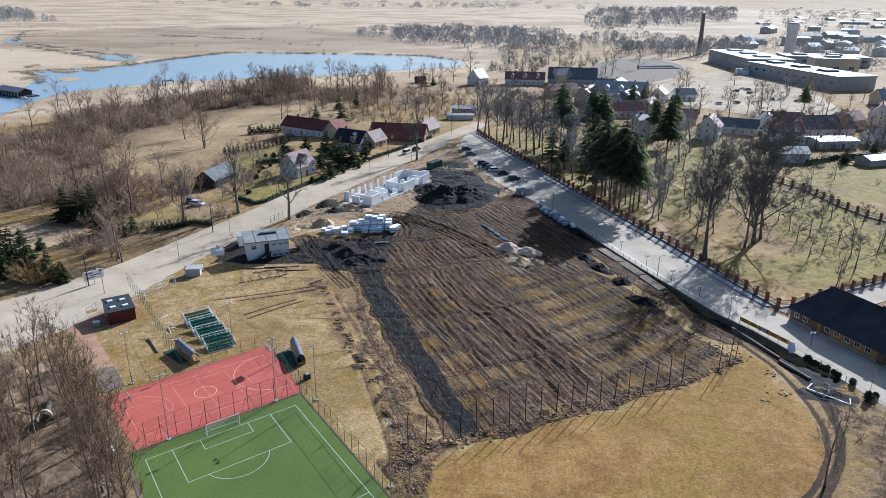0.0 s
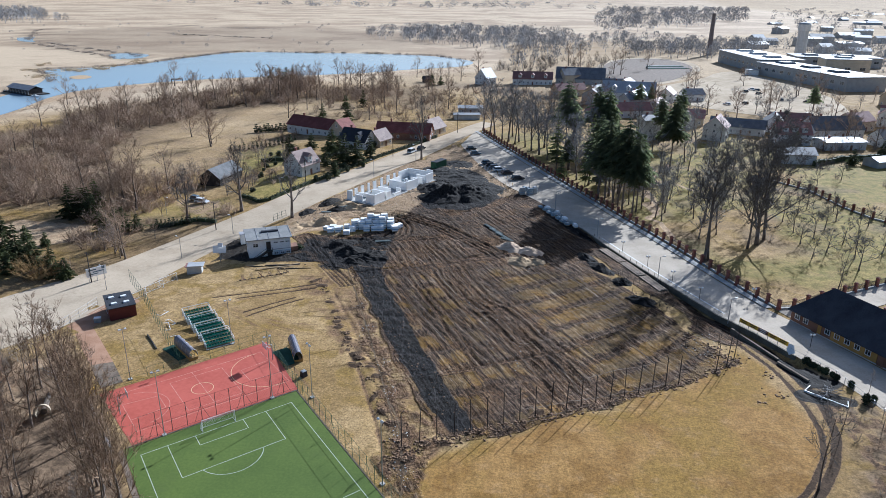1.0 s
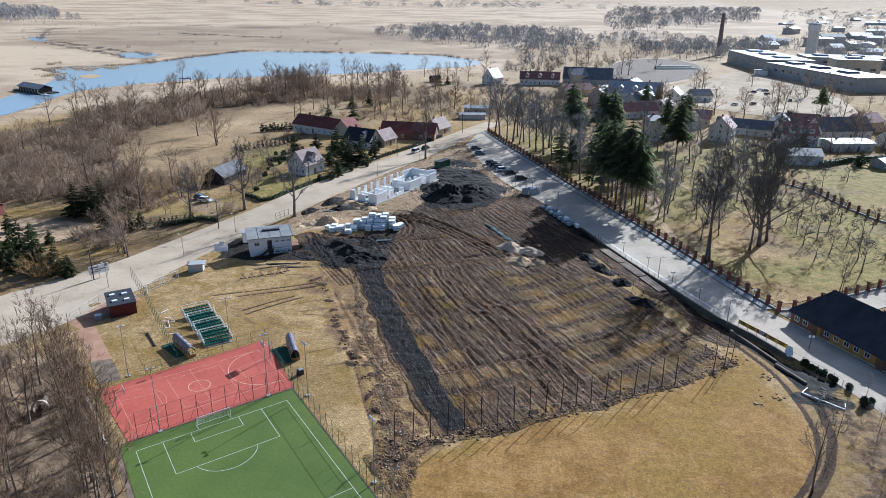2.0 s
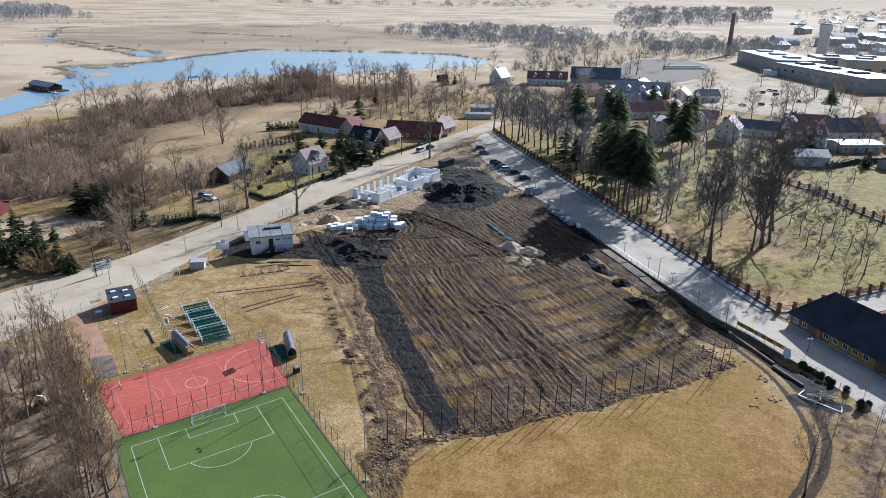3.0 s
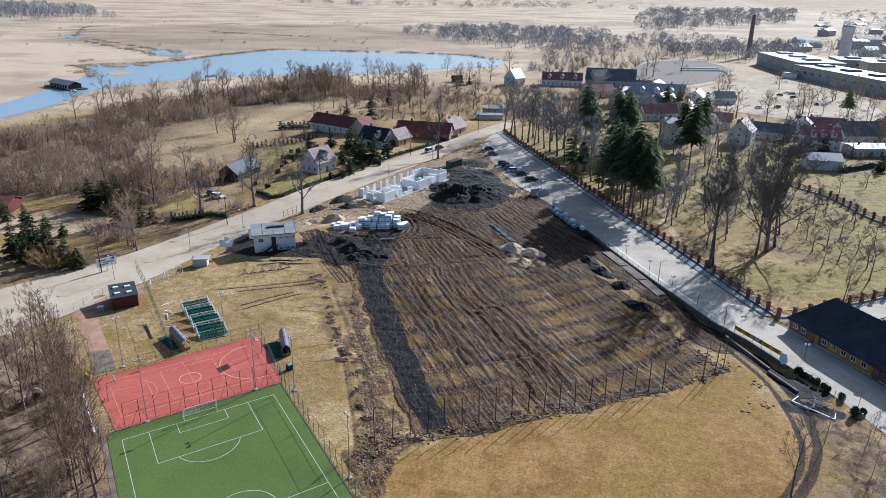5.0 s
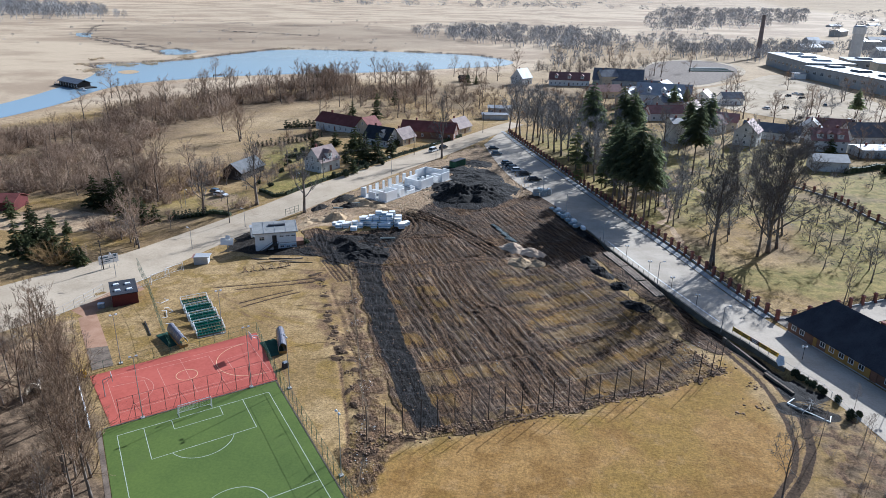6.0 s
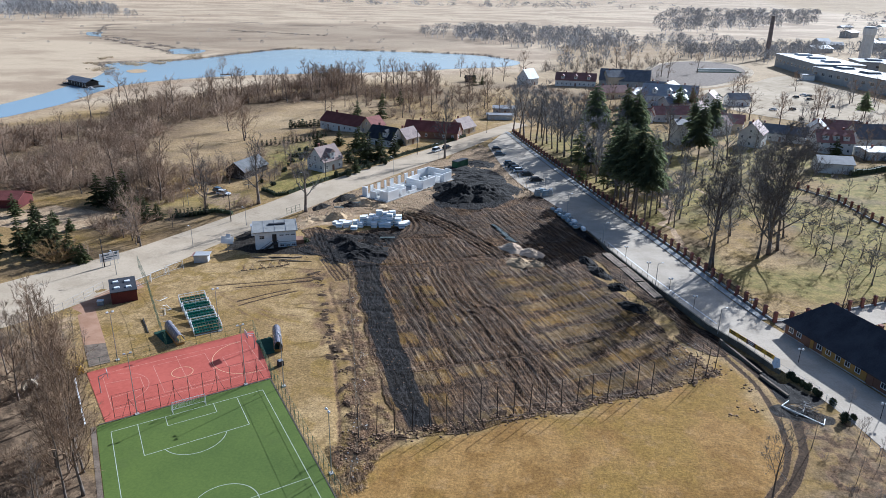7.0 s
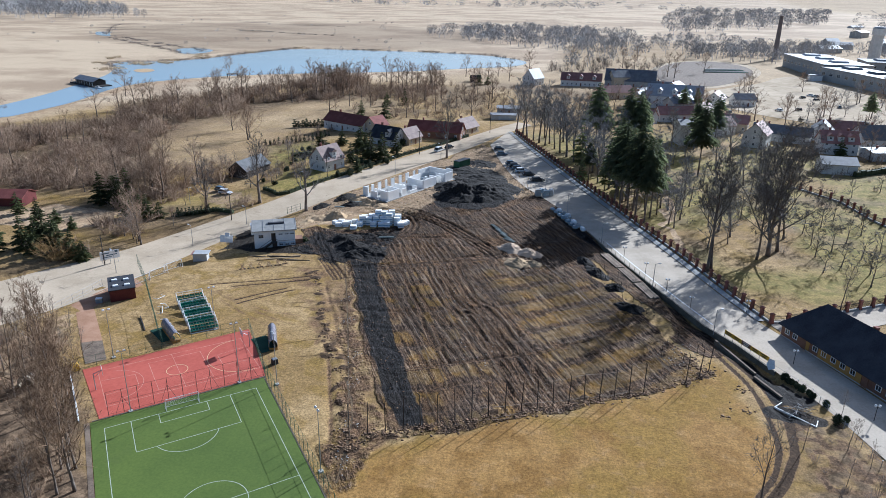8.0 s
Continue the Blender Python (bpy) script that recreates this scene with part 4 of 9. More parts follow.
ribbon("pavement_east", [(5.4, 322), (12.4, 297), (22.9, 264), (31.4, 237), (38.4, 216), (44.4, 197.5), (54, 169), (60.9, 146), (64.9, 134.8)],
       [(7, 322), (14, 297.5), (24.4, 265), (32.8, 238), (39.8, 217), (45.7, 198.2), (55.3, 169.8), (62.2, 146.6), (66.2, 135)],
       M_CONCRETE, "narrow concrete pavement below the brick fence", "pavement", lift=0.19, across=2)
ribbon("kerb_east", [(5.1, 322), (12.1, 297), (22.6, 264), (31.1, 237), (38.1, 216), (44.1, 197.5), (53.7, 169), (60.6, 146), (64.7, 134.7)],
       [(5.38, 322), (12.38, 297), (22.88, 264), (31.38, 237), (38.38, 216), (44.38, 197.5), (53.98, 169), (60.88, 146), (64.88, 134.8)],
       M_CONCRETE, "concrete kerb along the street", "kerb", lift=0.22, across=1)
sheet("road_cross", [(66, 135.5), (72, 137), (98, 150), (130, 165), (133, 158), (100, 143), (80, 132), (70, 126)], 0.10, M_PAVING, "pale paved side lane past the long wooden house", "road", 1)
sheet("road_north", [(3, 338), (12, 356), (45, 352), (90, 395), (125, 415), (128, 405), (94, 382), (60, 345), (46, 338), (22, 343), (12, 330)], -0.9, M_ASPHALT, "pale street leading into the town", "road", 2)
sheet("town_square", [(117, 447), (130, 410), (150, 385), (174, 365), (200, 372), (216, 400), (234, 465), (230, 530), (224, 600), (205, 590), (176, 540), (150, 512), (128, 490)], 0.1, M_SQUARE, "pale paved town square", "square", 1)
STADIUM = [(109, 590), (132, 674), (174, 711), (202, 676), (192, 603), (151, 525), (123, 507), (106, 525)]
sheet("stadium_bank", [(150 + 1.16 * (x - 150), 608 + 1.10 * (y - 608)) for x, y in STADIUM], 0.04, M_SQUARE, "pale trodden bank round the old stadium", "bank", 3)
sheet("stadium_oval", STADIUM, 0.15, M_DUST, "dry trodden oval of the old stadium", "ground", 3)
# wall that holds the street above the sunken strip, in lengths
WALL_EDGE = [(33.6, 185), (36.3, 176.4), (41.55, 161.3), (46.05, 149.5), (50.05, 139.4), (53.4, 130.9), (58.0, 123.4), (62.1, 114.2)]
for (ax, ay), (bx, by) in zip(WALL_EDGE, WALL_EDGE[1:]):
    L = math.hypot(bx - ax, by - ay)
    n = max(1, round(L / 3.0))
    for k in range(n):
        t = (k + 0.5) / n
        g = Geo().box(0, 0, -1.6, L / n - 0.02, 0.28, 1.72).box(0, 0, 0.12, L / n - 0.02, 0.36, 0.08)
        whole("retaining_wall", g, M_MOSSY, "mossy concrete wall holding up the street", "wall", ax + (bx - ax) * t, ay + (by - ay) * t, 0, math.degrees(math.atan2(by - ay, bx - ax)), kind="structure")
ribbon("gutter_line", [(37.9, 177.0), (43.2, 161.8), (47.7, 150.0), (51.7, 140.0), (55.1, 131.6)], [(38.15, 177.1), (43.45, 161.9), (47.95, 150.1), (51.95, 140.1), (55.35, 131.7)], M_WHITEWALL, "pale concrete gutter line in the street", "gutter", 0.10, 1)
# water
LAKE = [(-244, 338), (-243, 371), (-255, 424), (-249, 460), (-213, 504), (-156, 538), (-115, 553), (-73, 577), (-48, 602), (0, 629), (10, 682), (-36, 731), (-96, 745), (-156, 745), (-241, 748), (-265, 683), (-284, 613),
        (-301, 586), (-343, 565), (-318, 530), (-299, 493), (-289, 456), (-286, 436), (-277, 392), (-274, 355), (-273, 312), (-246, 312)]
CREEK_BEND = [(-505, 832), (-528, 860), (-560, 920), (-590, 985), (-612, 1020), (-626, 1030), (-628, 1005), (-606, 960), (-566, 890), (-540, 850)]
sheet("lake", LAKE, -2.38, M_WATER, "still pale blue lake among dry reeds", "lake", 3)
sheet("creek", [(-314, 655), (-306, 672), (-312, 700), (-332, 712), (-352, 712), (-352, 690), (-336, 672), (-330, 656)], -2.38, M_WATER, "narrow creek winding through the marsh", "creek", 2)
sheet("creek", CREEK_BEND, -2.36, M_WATER, "open bend of the creek in the marsh", "creek", 2)
sheet("creek", [(-690, 1790), (-552, 1600), (-428, 1370), (-400, 1260), (-425, 1262), (-470, 1340), (-600, 1560), (-720, 1740)], -2.2, M_WATER, "bend of the creek in the far marsh", "creek", 2)
sheet("creek", [(96, 1000), (140, 1180), (206, 1520), (228, 1520), (165, 1190), (120, 1000)], -1.6, M_WATER, "bright straight channel in the far marsh", "creek", 1)
sheet("mud_bank", [(-297, 517), (-279, 502), (-276, 520), (-292, 533)], -2.30, M_YSAND, "low mud bank in the lake", "bank", 2)

# tyre tracks pressed into the grass
TYRE = ([(-49, 151), (-42, 147), (-34, 146), (-29, 147)], [(-26, 151), (-22.4, 139), (-16.6, 119), (-10.6, 97), (-6, 78)], [(-12, 100), (-7.6, 90), (-6.2, 74)])


def track(pts, width, material, label, seed, lift=0.035):
    """A worn wheel rut of uneven width along a line."""
    pts = rounded(pts, 2, False)
    left, right = [], []
    for i, p in enumerate(pts):
        q, o = Vector(pts[min(i + 1, len(pts) - 1)]), Vector(pts[max(i - 1, 0)])
        d = (q - o).normalized() * width * (0.25 + 1.2 * lattice(np.array([i * 0.9]), np.array([seed * 3.1]), 1.0, 5)[0])
        left.append((p[0] - d.y, p[1] + d.x))
        right.append((p[0] + d.y, p[1] - d.x))
    ribbon("tyre_track", left, right, material, label, "track", lift, 2, 0.6, GROUND_AT, -0.03)


for k, pts in enumerate(TYRE):
    track(pts, 0.10 + 0.04 * (k % 3), M_TRACK if k else M_MARK, "dark tyre track pressed into dry grass", k)
# faint curved marks where machines turned on the grass beside the field
rl = random.Random(47)
for k in range(9):
    t = rl.random()
    ex, ey = -27 + 15 * t + rl.gauss(0, 1.0), 150 - 46 * t
    a, L = radians(rl.uniform(150, 245)), rl.uniform(6, 17)
    side = rl.choice((-1, 1)) * rl.uniform(0.1, 0.35)
    pts = [(ex, ey), (ex + math.cos(a) * L * 0.5, ey + math.sin(a) * L * 0.5), (ex + math.cos(a + side) * L, ey + math.sin(a + side) * L)]
    if pts[2][0] * 0.62 + pts[2][1] * 0.78 < 62 or math.hypot(pts[2][0] + 49, pts[2][1] - 119) < 11:
        continue
    track(pts, rl.uniform(0.05, 0.10), M_MARK, "faint curved tyre mark in the grass", 120 + k, 0.035)
# thin ruts across the field and many faint ones along and across the rows
RUTS = [[(-8, 158), (-2, 140), (4, 122), (9, 104)], [(-22.2, 192), (-11.2, 192.3)], [(-23.9, 153.5), (-13.9, 150.3), (-6.1, 151.8)], [(-34, 176), (-20, 173), (-8, 177), (6, 186)], [(-36, 182), (-22, 185), (-10, 195), (2, 200)], [(-12, 196), (-2, 192), (8, 196)]]
for k, pts in enumerate(RUTS):
    track(pts, 0.11 + 0.04 * (k % 3), M_RUT, "dark wheel rut in the soil", k + 20, 0.06)
rk = random.Random(91)
made = 0
while made < 90:
    x, y = rk.uniform(-26, 46), rk.uniform(92, 196)
    along = rk.random() < 0.72
    a = radians((-67 if along else 24) + rk.gauss(0, 2.5))
    L = rk.uniform(8, 34) if along else rk.uniform(10, 30)
    ends = [(x - math.cos(a) * L / 2, y - math.sin(a) * L / 2), (x + rk.gauss(0, 0.3), y + rk.gauss(0, 0.3)), (x + math.cos(a) * L / 2, y + math.sin(a) * L / 2)]
    if inside(np.array([e[0] for e in ends]), np.array([e[1] for e in ends]), FIELD, 0.3).min() < 0.9:
        continue
    if inside(np.array([e[0] for e in ends]), np.array([e[1] for e in ends]), BLACK, 1.0).max() > 0.2:
        continue
    pale = rk.random() < 0.3
    track(ends, rk.uniform(0.04, 0.10) if pale else rk.uniform(0.05, 0.16), M_DUST if pale else M_RUT, "pale dusty wheel mark on the field" if pale else "faint dark wheel mark on the field", made + 50, 0.05)
    made += 1


# ---- sports ground ----
def court_thing(name, label, category, a, b, turn=0.0, group="", z=0.0):
    x, y = court_xy(a, b)
    return thing(name, label, category, x, y, z, C_TURN + turn, group)


def skew(a, b):
    """The pitch's long sides lean a little against its short ones."""
    return a - 0.055 * max(b, 0.0), b


def court_slab(name, corners, z, material, label, category):
    """A slab over four corners in the court's axes, given clockwise from the north-west."""
    g = Geo().poly([(a, -b) for a, b in corners[::-1]], -0.12, z)
    ob = whole(name, g, material, label, category, C_O[0], C_O[1], 0, C_TURN, kind="structure")
    return ob


def line_part(parent, pts, z, w, material, closed=False, name="line"):
    """A painted line of some width along points in the court's axes."""
    g = Geo()
    pts = [Vector((a, -b)) for a, b in (skew(*q) for q in pts)]
    n = len(pts)
    side = []
    for i in range(n):
        p, q = pts[max(i - 1, 0)] if not closed else pts[i - 1], pts[min(i + 1, n - 1)] if not closed else pts[(i + 1) % n]
        d = (q - p).normalized()
        side.append(Vector((-d.y, d.x)) * w / 2)
    for p, s in zip(pts, side):
        g.v += [(p.x + s.x, p.y + s.y, z), (p.x - s.x, p.y - s.y, z)]
    g.f = [(2 * i, 2 * i + 1, 2 * i + 3, 2 * i + 2) for i in range(n - 1)]
    if closed:
        g.f.append((2 * n - 2, 2 * n - 1, 1, 0))
    return part(name, g, material, parent)


def arc(ca, cb, r, a0, a1, n=32):
    return [(ca + r * math.cos(radians(a0 + (a1 - a0) * k / n)), cb + r * math.sin(radians(a0 + (a1 - a0) * k / n))) for k in range(n + 1)]


pitch = court_slab("football_pitch", [(-24.7, -2.6), (2.05, -2.6), (-1.45, 52), (-28, 52)], 0.02, M_TURF, "green artificial turf football pitch with white lines", "pitch")
red_court = court_slab("basketball_court", [(-24.2, -20.2), (5.0, -21.4), (2.6, -3.05), (-23.4, -3.05)], 0.024, M_RED, "red rubber basketball court with pale worn lines", "court")
court_slab("court_kerb", [(-24.4, -2.95), (2.6, -2.95), (2.6, -2.75), (-24.4, -2.75)], 0.05, M_MOSSY, "narrow mossy kerb between the two courts", "kerb")
court_slab("court_kerb", [(2.12, -2.6), (2.30, -2.6), (-1.20, 52), (-1.38, 52)], 0.06, M_MOSSY, "mossy concrete kerb beside the turf", "kerb")
court_slab("court_kerb", [(-25.5, -2.6), (-24.8, -2.6), (-28.1, 52), (-28.8, 52)], 0.03, M_DUST, "mossy strip beside the turf", "path")
ZL, ZR = 0.026, 0.030
for pts in ([(-23, 0), (0, 0)], [(-23, 0), (-23, 49)], [(0, 0), (0, 49)], [(-23, 24.5), (0, 24.5)], [(-23, 49), (0, 49)],
            [(-19.3, 0), (-19.3, 8.35)], [(-19.3, 8.35), (-4.3, 8.35)], [(-4.3, 0), (-4.3, 8.35)], [(-15.3, 0), (-15.3, 2.6)], [(-15.3, 2.6), (-8.0, 2.6)], [(-8.0, 0), (-8.0, 2.6)]):
    line_part(pitch, pts, ZL, 0.085, M_LINE)
line_part(pitch, arc(-11.5, 24.5, 4.4, 0, 360, 48)[:-1], ZL, 0.085, M_LINE, True, "centre_circle")
line_part(pitch, arc(-12.1, 6.85, 4.65, 19, 161), ZL, 0.085, M_LINE, name="arc_line")
for pts in ([(-22, -18.4), (2.5, -18.4)], [(-22, -6.1), (2.5, -6.1)], [(-22, -18.4), (-22, -6.1)], [(2.5, -18.4), (2.5, -6.1)], [(-9.9, -18.4), (-9.9, -6.1)],
            [(-16.6, -14.2), (-22, -14.8)], [(-16.6, -10.2), (-22, -9.7)], [(-16.6, -14.2), (-16.6, -10.2)], [(-2.8, -14.2), (2.5, -14.8)], [(-2.8, -10.2), (2.5, -9.7)], [(-2.8, -14.2), (-2.8, -10.2)],
            [(-14, -17), (-14, -7.2)], [(-5.2, -17), (-5.2, -7.2)], [(-14, -17), (-5.2, -17)], [(-14, -7.2), (-5.2, -7.2)]):
    line_part(red_court, pts, ZR, 0.09, M_LINE_OLD)
line_part(red_court, arc(-10.1, -12.35, 1.75, 0, 360, 40)[:-1], ZR + 0.004, 0.10, M_LINE_TAN, True, "centre_circle")
line_part(red_court, arc(-20.6, -12.25, 5.0, -80, 80), ZR, 0.10, M_LINE_OLD, name="arc_line")
line_part(red_court, arc(1.1, -12.25, 6.0, 85, 275), ZR, 0.10, M_LINE_TAN, name="arc_line")


def wire_fence(name, label, runs, height, gap, material, wires=(0.1, 0.5, 1.0), r=0.04, net=0.0, brace=0):
    """Steel posts with strands or a wide mesh, along straight runs in the court's axes."""
    root = court_thing(name, label, "fence", 0, 0)
    post = Geo().tube((0, 0, -0.2), (0, 0, height), r, r, 6).mesh("post", material)
    strands = Geo()
    for (a0, b0), (a1, b1) in runs:
        n = max(1, round(math.hypot(a1 - a0, b1 - b0) / gap))
        for k in range(n + 1):
            a, b = a0 + (a1 - a0) * k / n, b0 + (b1 - b0) * k / n
            part("post", post, material, root).location = (a, -b, 0)
            if brace and k % brace == 1:
                u = Vector((a1 - a0, b0 - b1, 0)).normalized() * 1.2
                for sgn in (1, -1):
                    part("brace", Geo().tube((a, -b, height * 0.7), (a + sgn * u.x, -b + sgn * u.y, 0), 0.025, 0.025, 4), material, root)
        for w in wires:
            strands.tube((a0, -b0, height * w), (a1, -b1, height * w), 0.02, 0.02, 4)
        if net:
            length = math.hypot(a1 - a0, b1 - b0)
            m = int(length / net)
            rise = height * net / height
            for k in range(-int(height / net), m):
                for sgn in (1, -1):
                    p0, p1 = max(0, k * net), min(length, k * net + height)
                    if p1 <= p0:
                        continue
                    z0, z1 = p0 - k * net, p1 - k * net
                    if sgn < 0:
                        z0, z1 = height - z0, height - z1
                    f0, f1 = p0 / length, p1 / length
                    strands.spike((a0 + (a1 - a0) * f0, -(b0 + (b1 - b0) * f0), z0), (a0 + (a1 - a0) * f1, -(b0 + (b1 - b0) * f1), z1), 0.005)
    part("wire_mesh", strands, material, root)
    return root


wire_fence("ball_fence", "tall rusty brown post fence with a wide net between the courts", [((-22, -3.3), (2.4, -3.3))], 4.1, 2.2, M_DARKWOOD, (0.05, 0.5, 1.0), 0.045, 0.5, 3)
wire_fence("ball_fence", "low green post fence behind the basketball court", [((-24.6, -20.6), (5.2, -21.8)), ((5.2, -21.8), (2.5, -2.9))], 2.1, 2.6, M_GREENSTEEL, (0.08, 0.5, 1.0), 0.03, 0.45)
wire_fence("ball_fence", "dark post fence beside the football turf", [((2.35, -2.6), (-1.1, 52))], 3.2, 2.3, M_GREENSTEEL, (0.04, 0.5, 1.0), 0.035, 0.5, 5)
wire_fence("yard_fence", "green mesh fence along the grass yard", [((-8.4, -66), (-8.7, -53)), ((-8.7, -53), (-10.6, -26)), ((-10.6, -26), (-10.6, -22.3))], 2.9, 2.2, M_GREENSTEEL, (0.05, 0.5, 1.0), 0.035, 0.9)
wire_fence("yard_fence", "grey mesh fence towards the road", [((-34.5, -42.5), (-27.5, -47.5)), ((-27.5, -47.5), (-17, -57)), ((-25.5, -21), (-34.5, -42.5))], 1.6, 2.6, M_STEEL, (0.1, 0.5, 1.0), 0.03)


def floodlight(a, b, height, face):
    root = court_thing("floodlight_mast", "tall grey steel floodlight mast beside the court", "mast", a, b, face, "floodlights")
    part("pole", Geo().tube((0, 0, -0.1), (0, 0, height), 0.075, 0.045, 8), M_STEEL, root)
    part("foot", Geo().box(0, 0, -0.1, 0.6, 0.6, 0.25), M_CONCRETE, root)
    part("crossbar", Geo().beam((-0.7, 0, height), (0.7, 0, height), 0.06, 0.06), M_STEEL, root)
    for k in (-0.45, 0.45):
        lamp = Geo()
        lamp.box(0, 0, -0.1, 0.4, 0.34, 0.18, top=0.75)
        part("lamp_head", lamp, M_WHITE, root, "white floodlight head").matrix_basis = pose(k, 0.15, height + 0.1, -35)


for a, b, hgt, face in ((-18.9, -2.9, 10.6, 0), (-1.9, -3.0, 11.0, 0), (3.4, 0.6, 9.6, 90), (1.5, 25.2, 10.1, 90), (-19.0, -22.2, 9.4, 180), (-0.6, -24.4, 8.9, 180)):
    floodlight(a, b, hgt, face)


def hoop(a, b, turn):
    root = court_thing("basketball_hoop", "basketball stand with a white backboard", "hoop", a, b, turn, "hoops")
    g = Geo().tube((0, 0, -0.05), (0, 0, 3.0), 0.09, 0.08, 8).beam((0, 0, 3.0), (1.3, 0, 3.35), 0.1, 0.08).beam((0, 0, 2.3), (1.3, 0, 3.2), 0.06, 0.06)
    part("post", g, M_STEEL, root)
    part("backboard", Geo().box(1.35, 0, 2.75, 0.05, 1.8, 1.1), M_WHITE, root, "white backboard")
    ring = Geo()
    for k in range(14):
        u, v = 2 * math.pi * k / 14, 2 * math.pi * (k + 1) / 14
        ring.tube((1.65 + 0.23 * math.cos(u), 0.23 * math.sin(u), 3.05), (1.65 + 0.23 * math.cos(v), 0.23 * math.sin(v), 3.05), 0.015, 0.015, 4)
    part("ring", ring, M_REDPAINT, root)


hoop(-22.9, -12.2, 0)
hoop(3.2, -14.5, 180)


def goal(a, b, turn, w=5.0, h=2.0, name="football_goal", label="white football goal with a net on the turf", d=1.1, tilt=0.0):
    root = court_thing(name, label, "goal", a, b, turn, "goals")
    r = 0.05
    g = Geo()
    for s in (-1, 1):
        g.tube((s * w / 2, 0, 0), (s * w / 2, 0, h), r, r, 6)
    g.tube((-w / 2, 0, h), (w / 2, 0, h), r, r, 6)
    part("front_frame", g, M_WHITE, root)
    g = Geo()
    for s in (-1, 1):
        g.tube((s * w / 2, 0, h), (s * w / 2, d, 0.05), 0.03, 0.03, 5).tube((s * w / 2, 0, 0.05), (s * w / 2, d, 0.05), 0.03, 0.03, 5)
    g.tube((-w / 2, d, 0.05), (w / 2, d, 0.05), 0.03, 0.03, 5)
    part("back_frame", g, M_WHITE, root)
    g = Geo()
    for k in range(int(w / 0.25) + 1):
        x = -w / 2 + 0.25 * k
        g.spike((x, 0, h), (x, d, 0.05), 0.008)
    for k in range(8):
        t = k / 8
        g.spike((-w / 2, d * t, h * (1 - t)), (w / 2, d * t, h * (1 - t)), 0.008)
    part("net", g, M_WHITE, root)
    return root


goal(-11.6, -0.25, 0)
goal(-11.5, 49.2, 180)
for x, y, turn in ((-66.8, 138.5, 62), (-65.6, 143.0, 60), (-68.4, 133.5, 66)):
    ob = goal(0, 0, 0, 4.6, 2.0, "football_goal", "spare white goal frame standing in the dry grass", 0.9)
    ob.matrix_basis = pose(x, y, land(x, y), 0, 0, turn)


def dugout(a, b, turn, length=7.5):
    root = court_thing("team_dugout", "team shelter with a curved translucent roof and wooden bench", "shelter", a, b, turn, "dugouts")
    g, frame_g = Geo(), Geo()
    n = 10
    prof = [(0.75 - 1.5 * (k / n) ** 1.0, 0.2 + 1.95 * math.sin(math.pi * 0.5 * min(1, k / n * 1.35)) if k / n < 0.74 else 2.15) for k in range(n + 1)]
    prof = [(0.8 * math.cos(radians(200 * k / n - 20)), 0.75 + 1.35 * math.sin(radians(200 * k / n - 20))) for k in range(n + 1)][1:]
    for (y0, z0), (y1, z1) in zip(prof, prof[1:]):
        g.add([(-length / 2, y0, z0), (length / 2, y0, z0), (length / 2, y1, z1), (-length / 2, y1, z1)], [(0, 1, 2, 3)])
    k = len(g.v)
    shell = Geo()
    shell.v = g.v + [(x, y * 0.97, z * 0.985) for x, y, z in g.v]
    shell.f = list(g.f) + [tuple(i + k for i in reversed(q)) for q in g.f]
    part("roof", shell, M_CLEAR, root, "hazy grey polycarbonate roof", True)
    for i in range(5):
        x = -length / 2 + length * i / 4
        rib = Geo()
        for (y0, z0), (y1, z1) in zip(prof, prof[1:]):
            rib.tube((x, y0, z0 + 0.02), (x, y1, z1 + 0.02), 0.035, 0.035, 4)
        part("rib", rib, M_STEEL, root)
    base = Geo()
    base.box(0, 0.72, 0, length, 0.08, 0.75).box(-length / 2, 0, 0, 0.06, 1.4, 0.5).box(length / 2, 0, 0, 0.06, 1.4, 0.5)
    part("back_panel", base, M_OCHRE, root)
    part("front_rail", Geo().tube((-length / 2, -0.75, 0.5), (length / 2, -0.75, 0.5), 0.045, 0.045, 5).tube((-length / 2, -0.78, 0.9), (length / 2, -0.78, 0.9), 0.03, 0.03, 5), M_YELLOW, root, "yellow front rail")
    part("bench", Geo().box(0, 0.35, 0.42, length - 0.3, 0.4, 0.06).box(-length / 3, 0.35, 0, 0.08, 0.3, 0.42).box(length / 3, 0.35, 0, 0.08, 0.3, 0.42), M_WOOD, root)


dugout(-8.5, -26.0, 95, 7.0)
dugout(7.5, -14.4, -106, 7.0)
box = court_thing("equipment_box", "small dark equipment box beside the turf", "box", 5.2, -6.2, 10)
part("body", Geo().box(0, 0, 0, 1.0, 0.9, 1.0, top=0.85), M_DARKBAR, box)
part("lid", Geo().box(0, 0, 1.0, 0.9, 0.8, 0.12, top=0.7), M_STEEL, box)


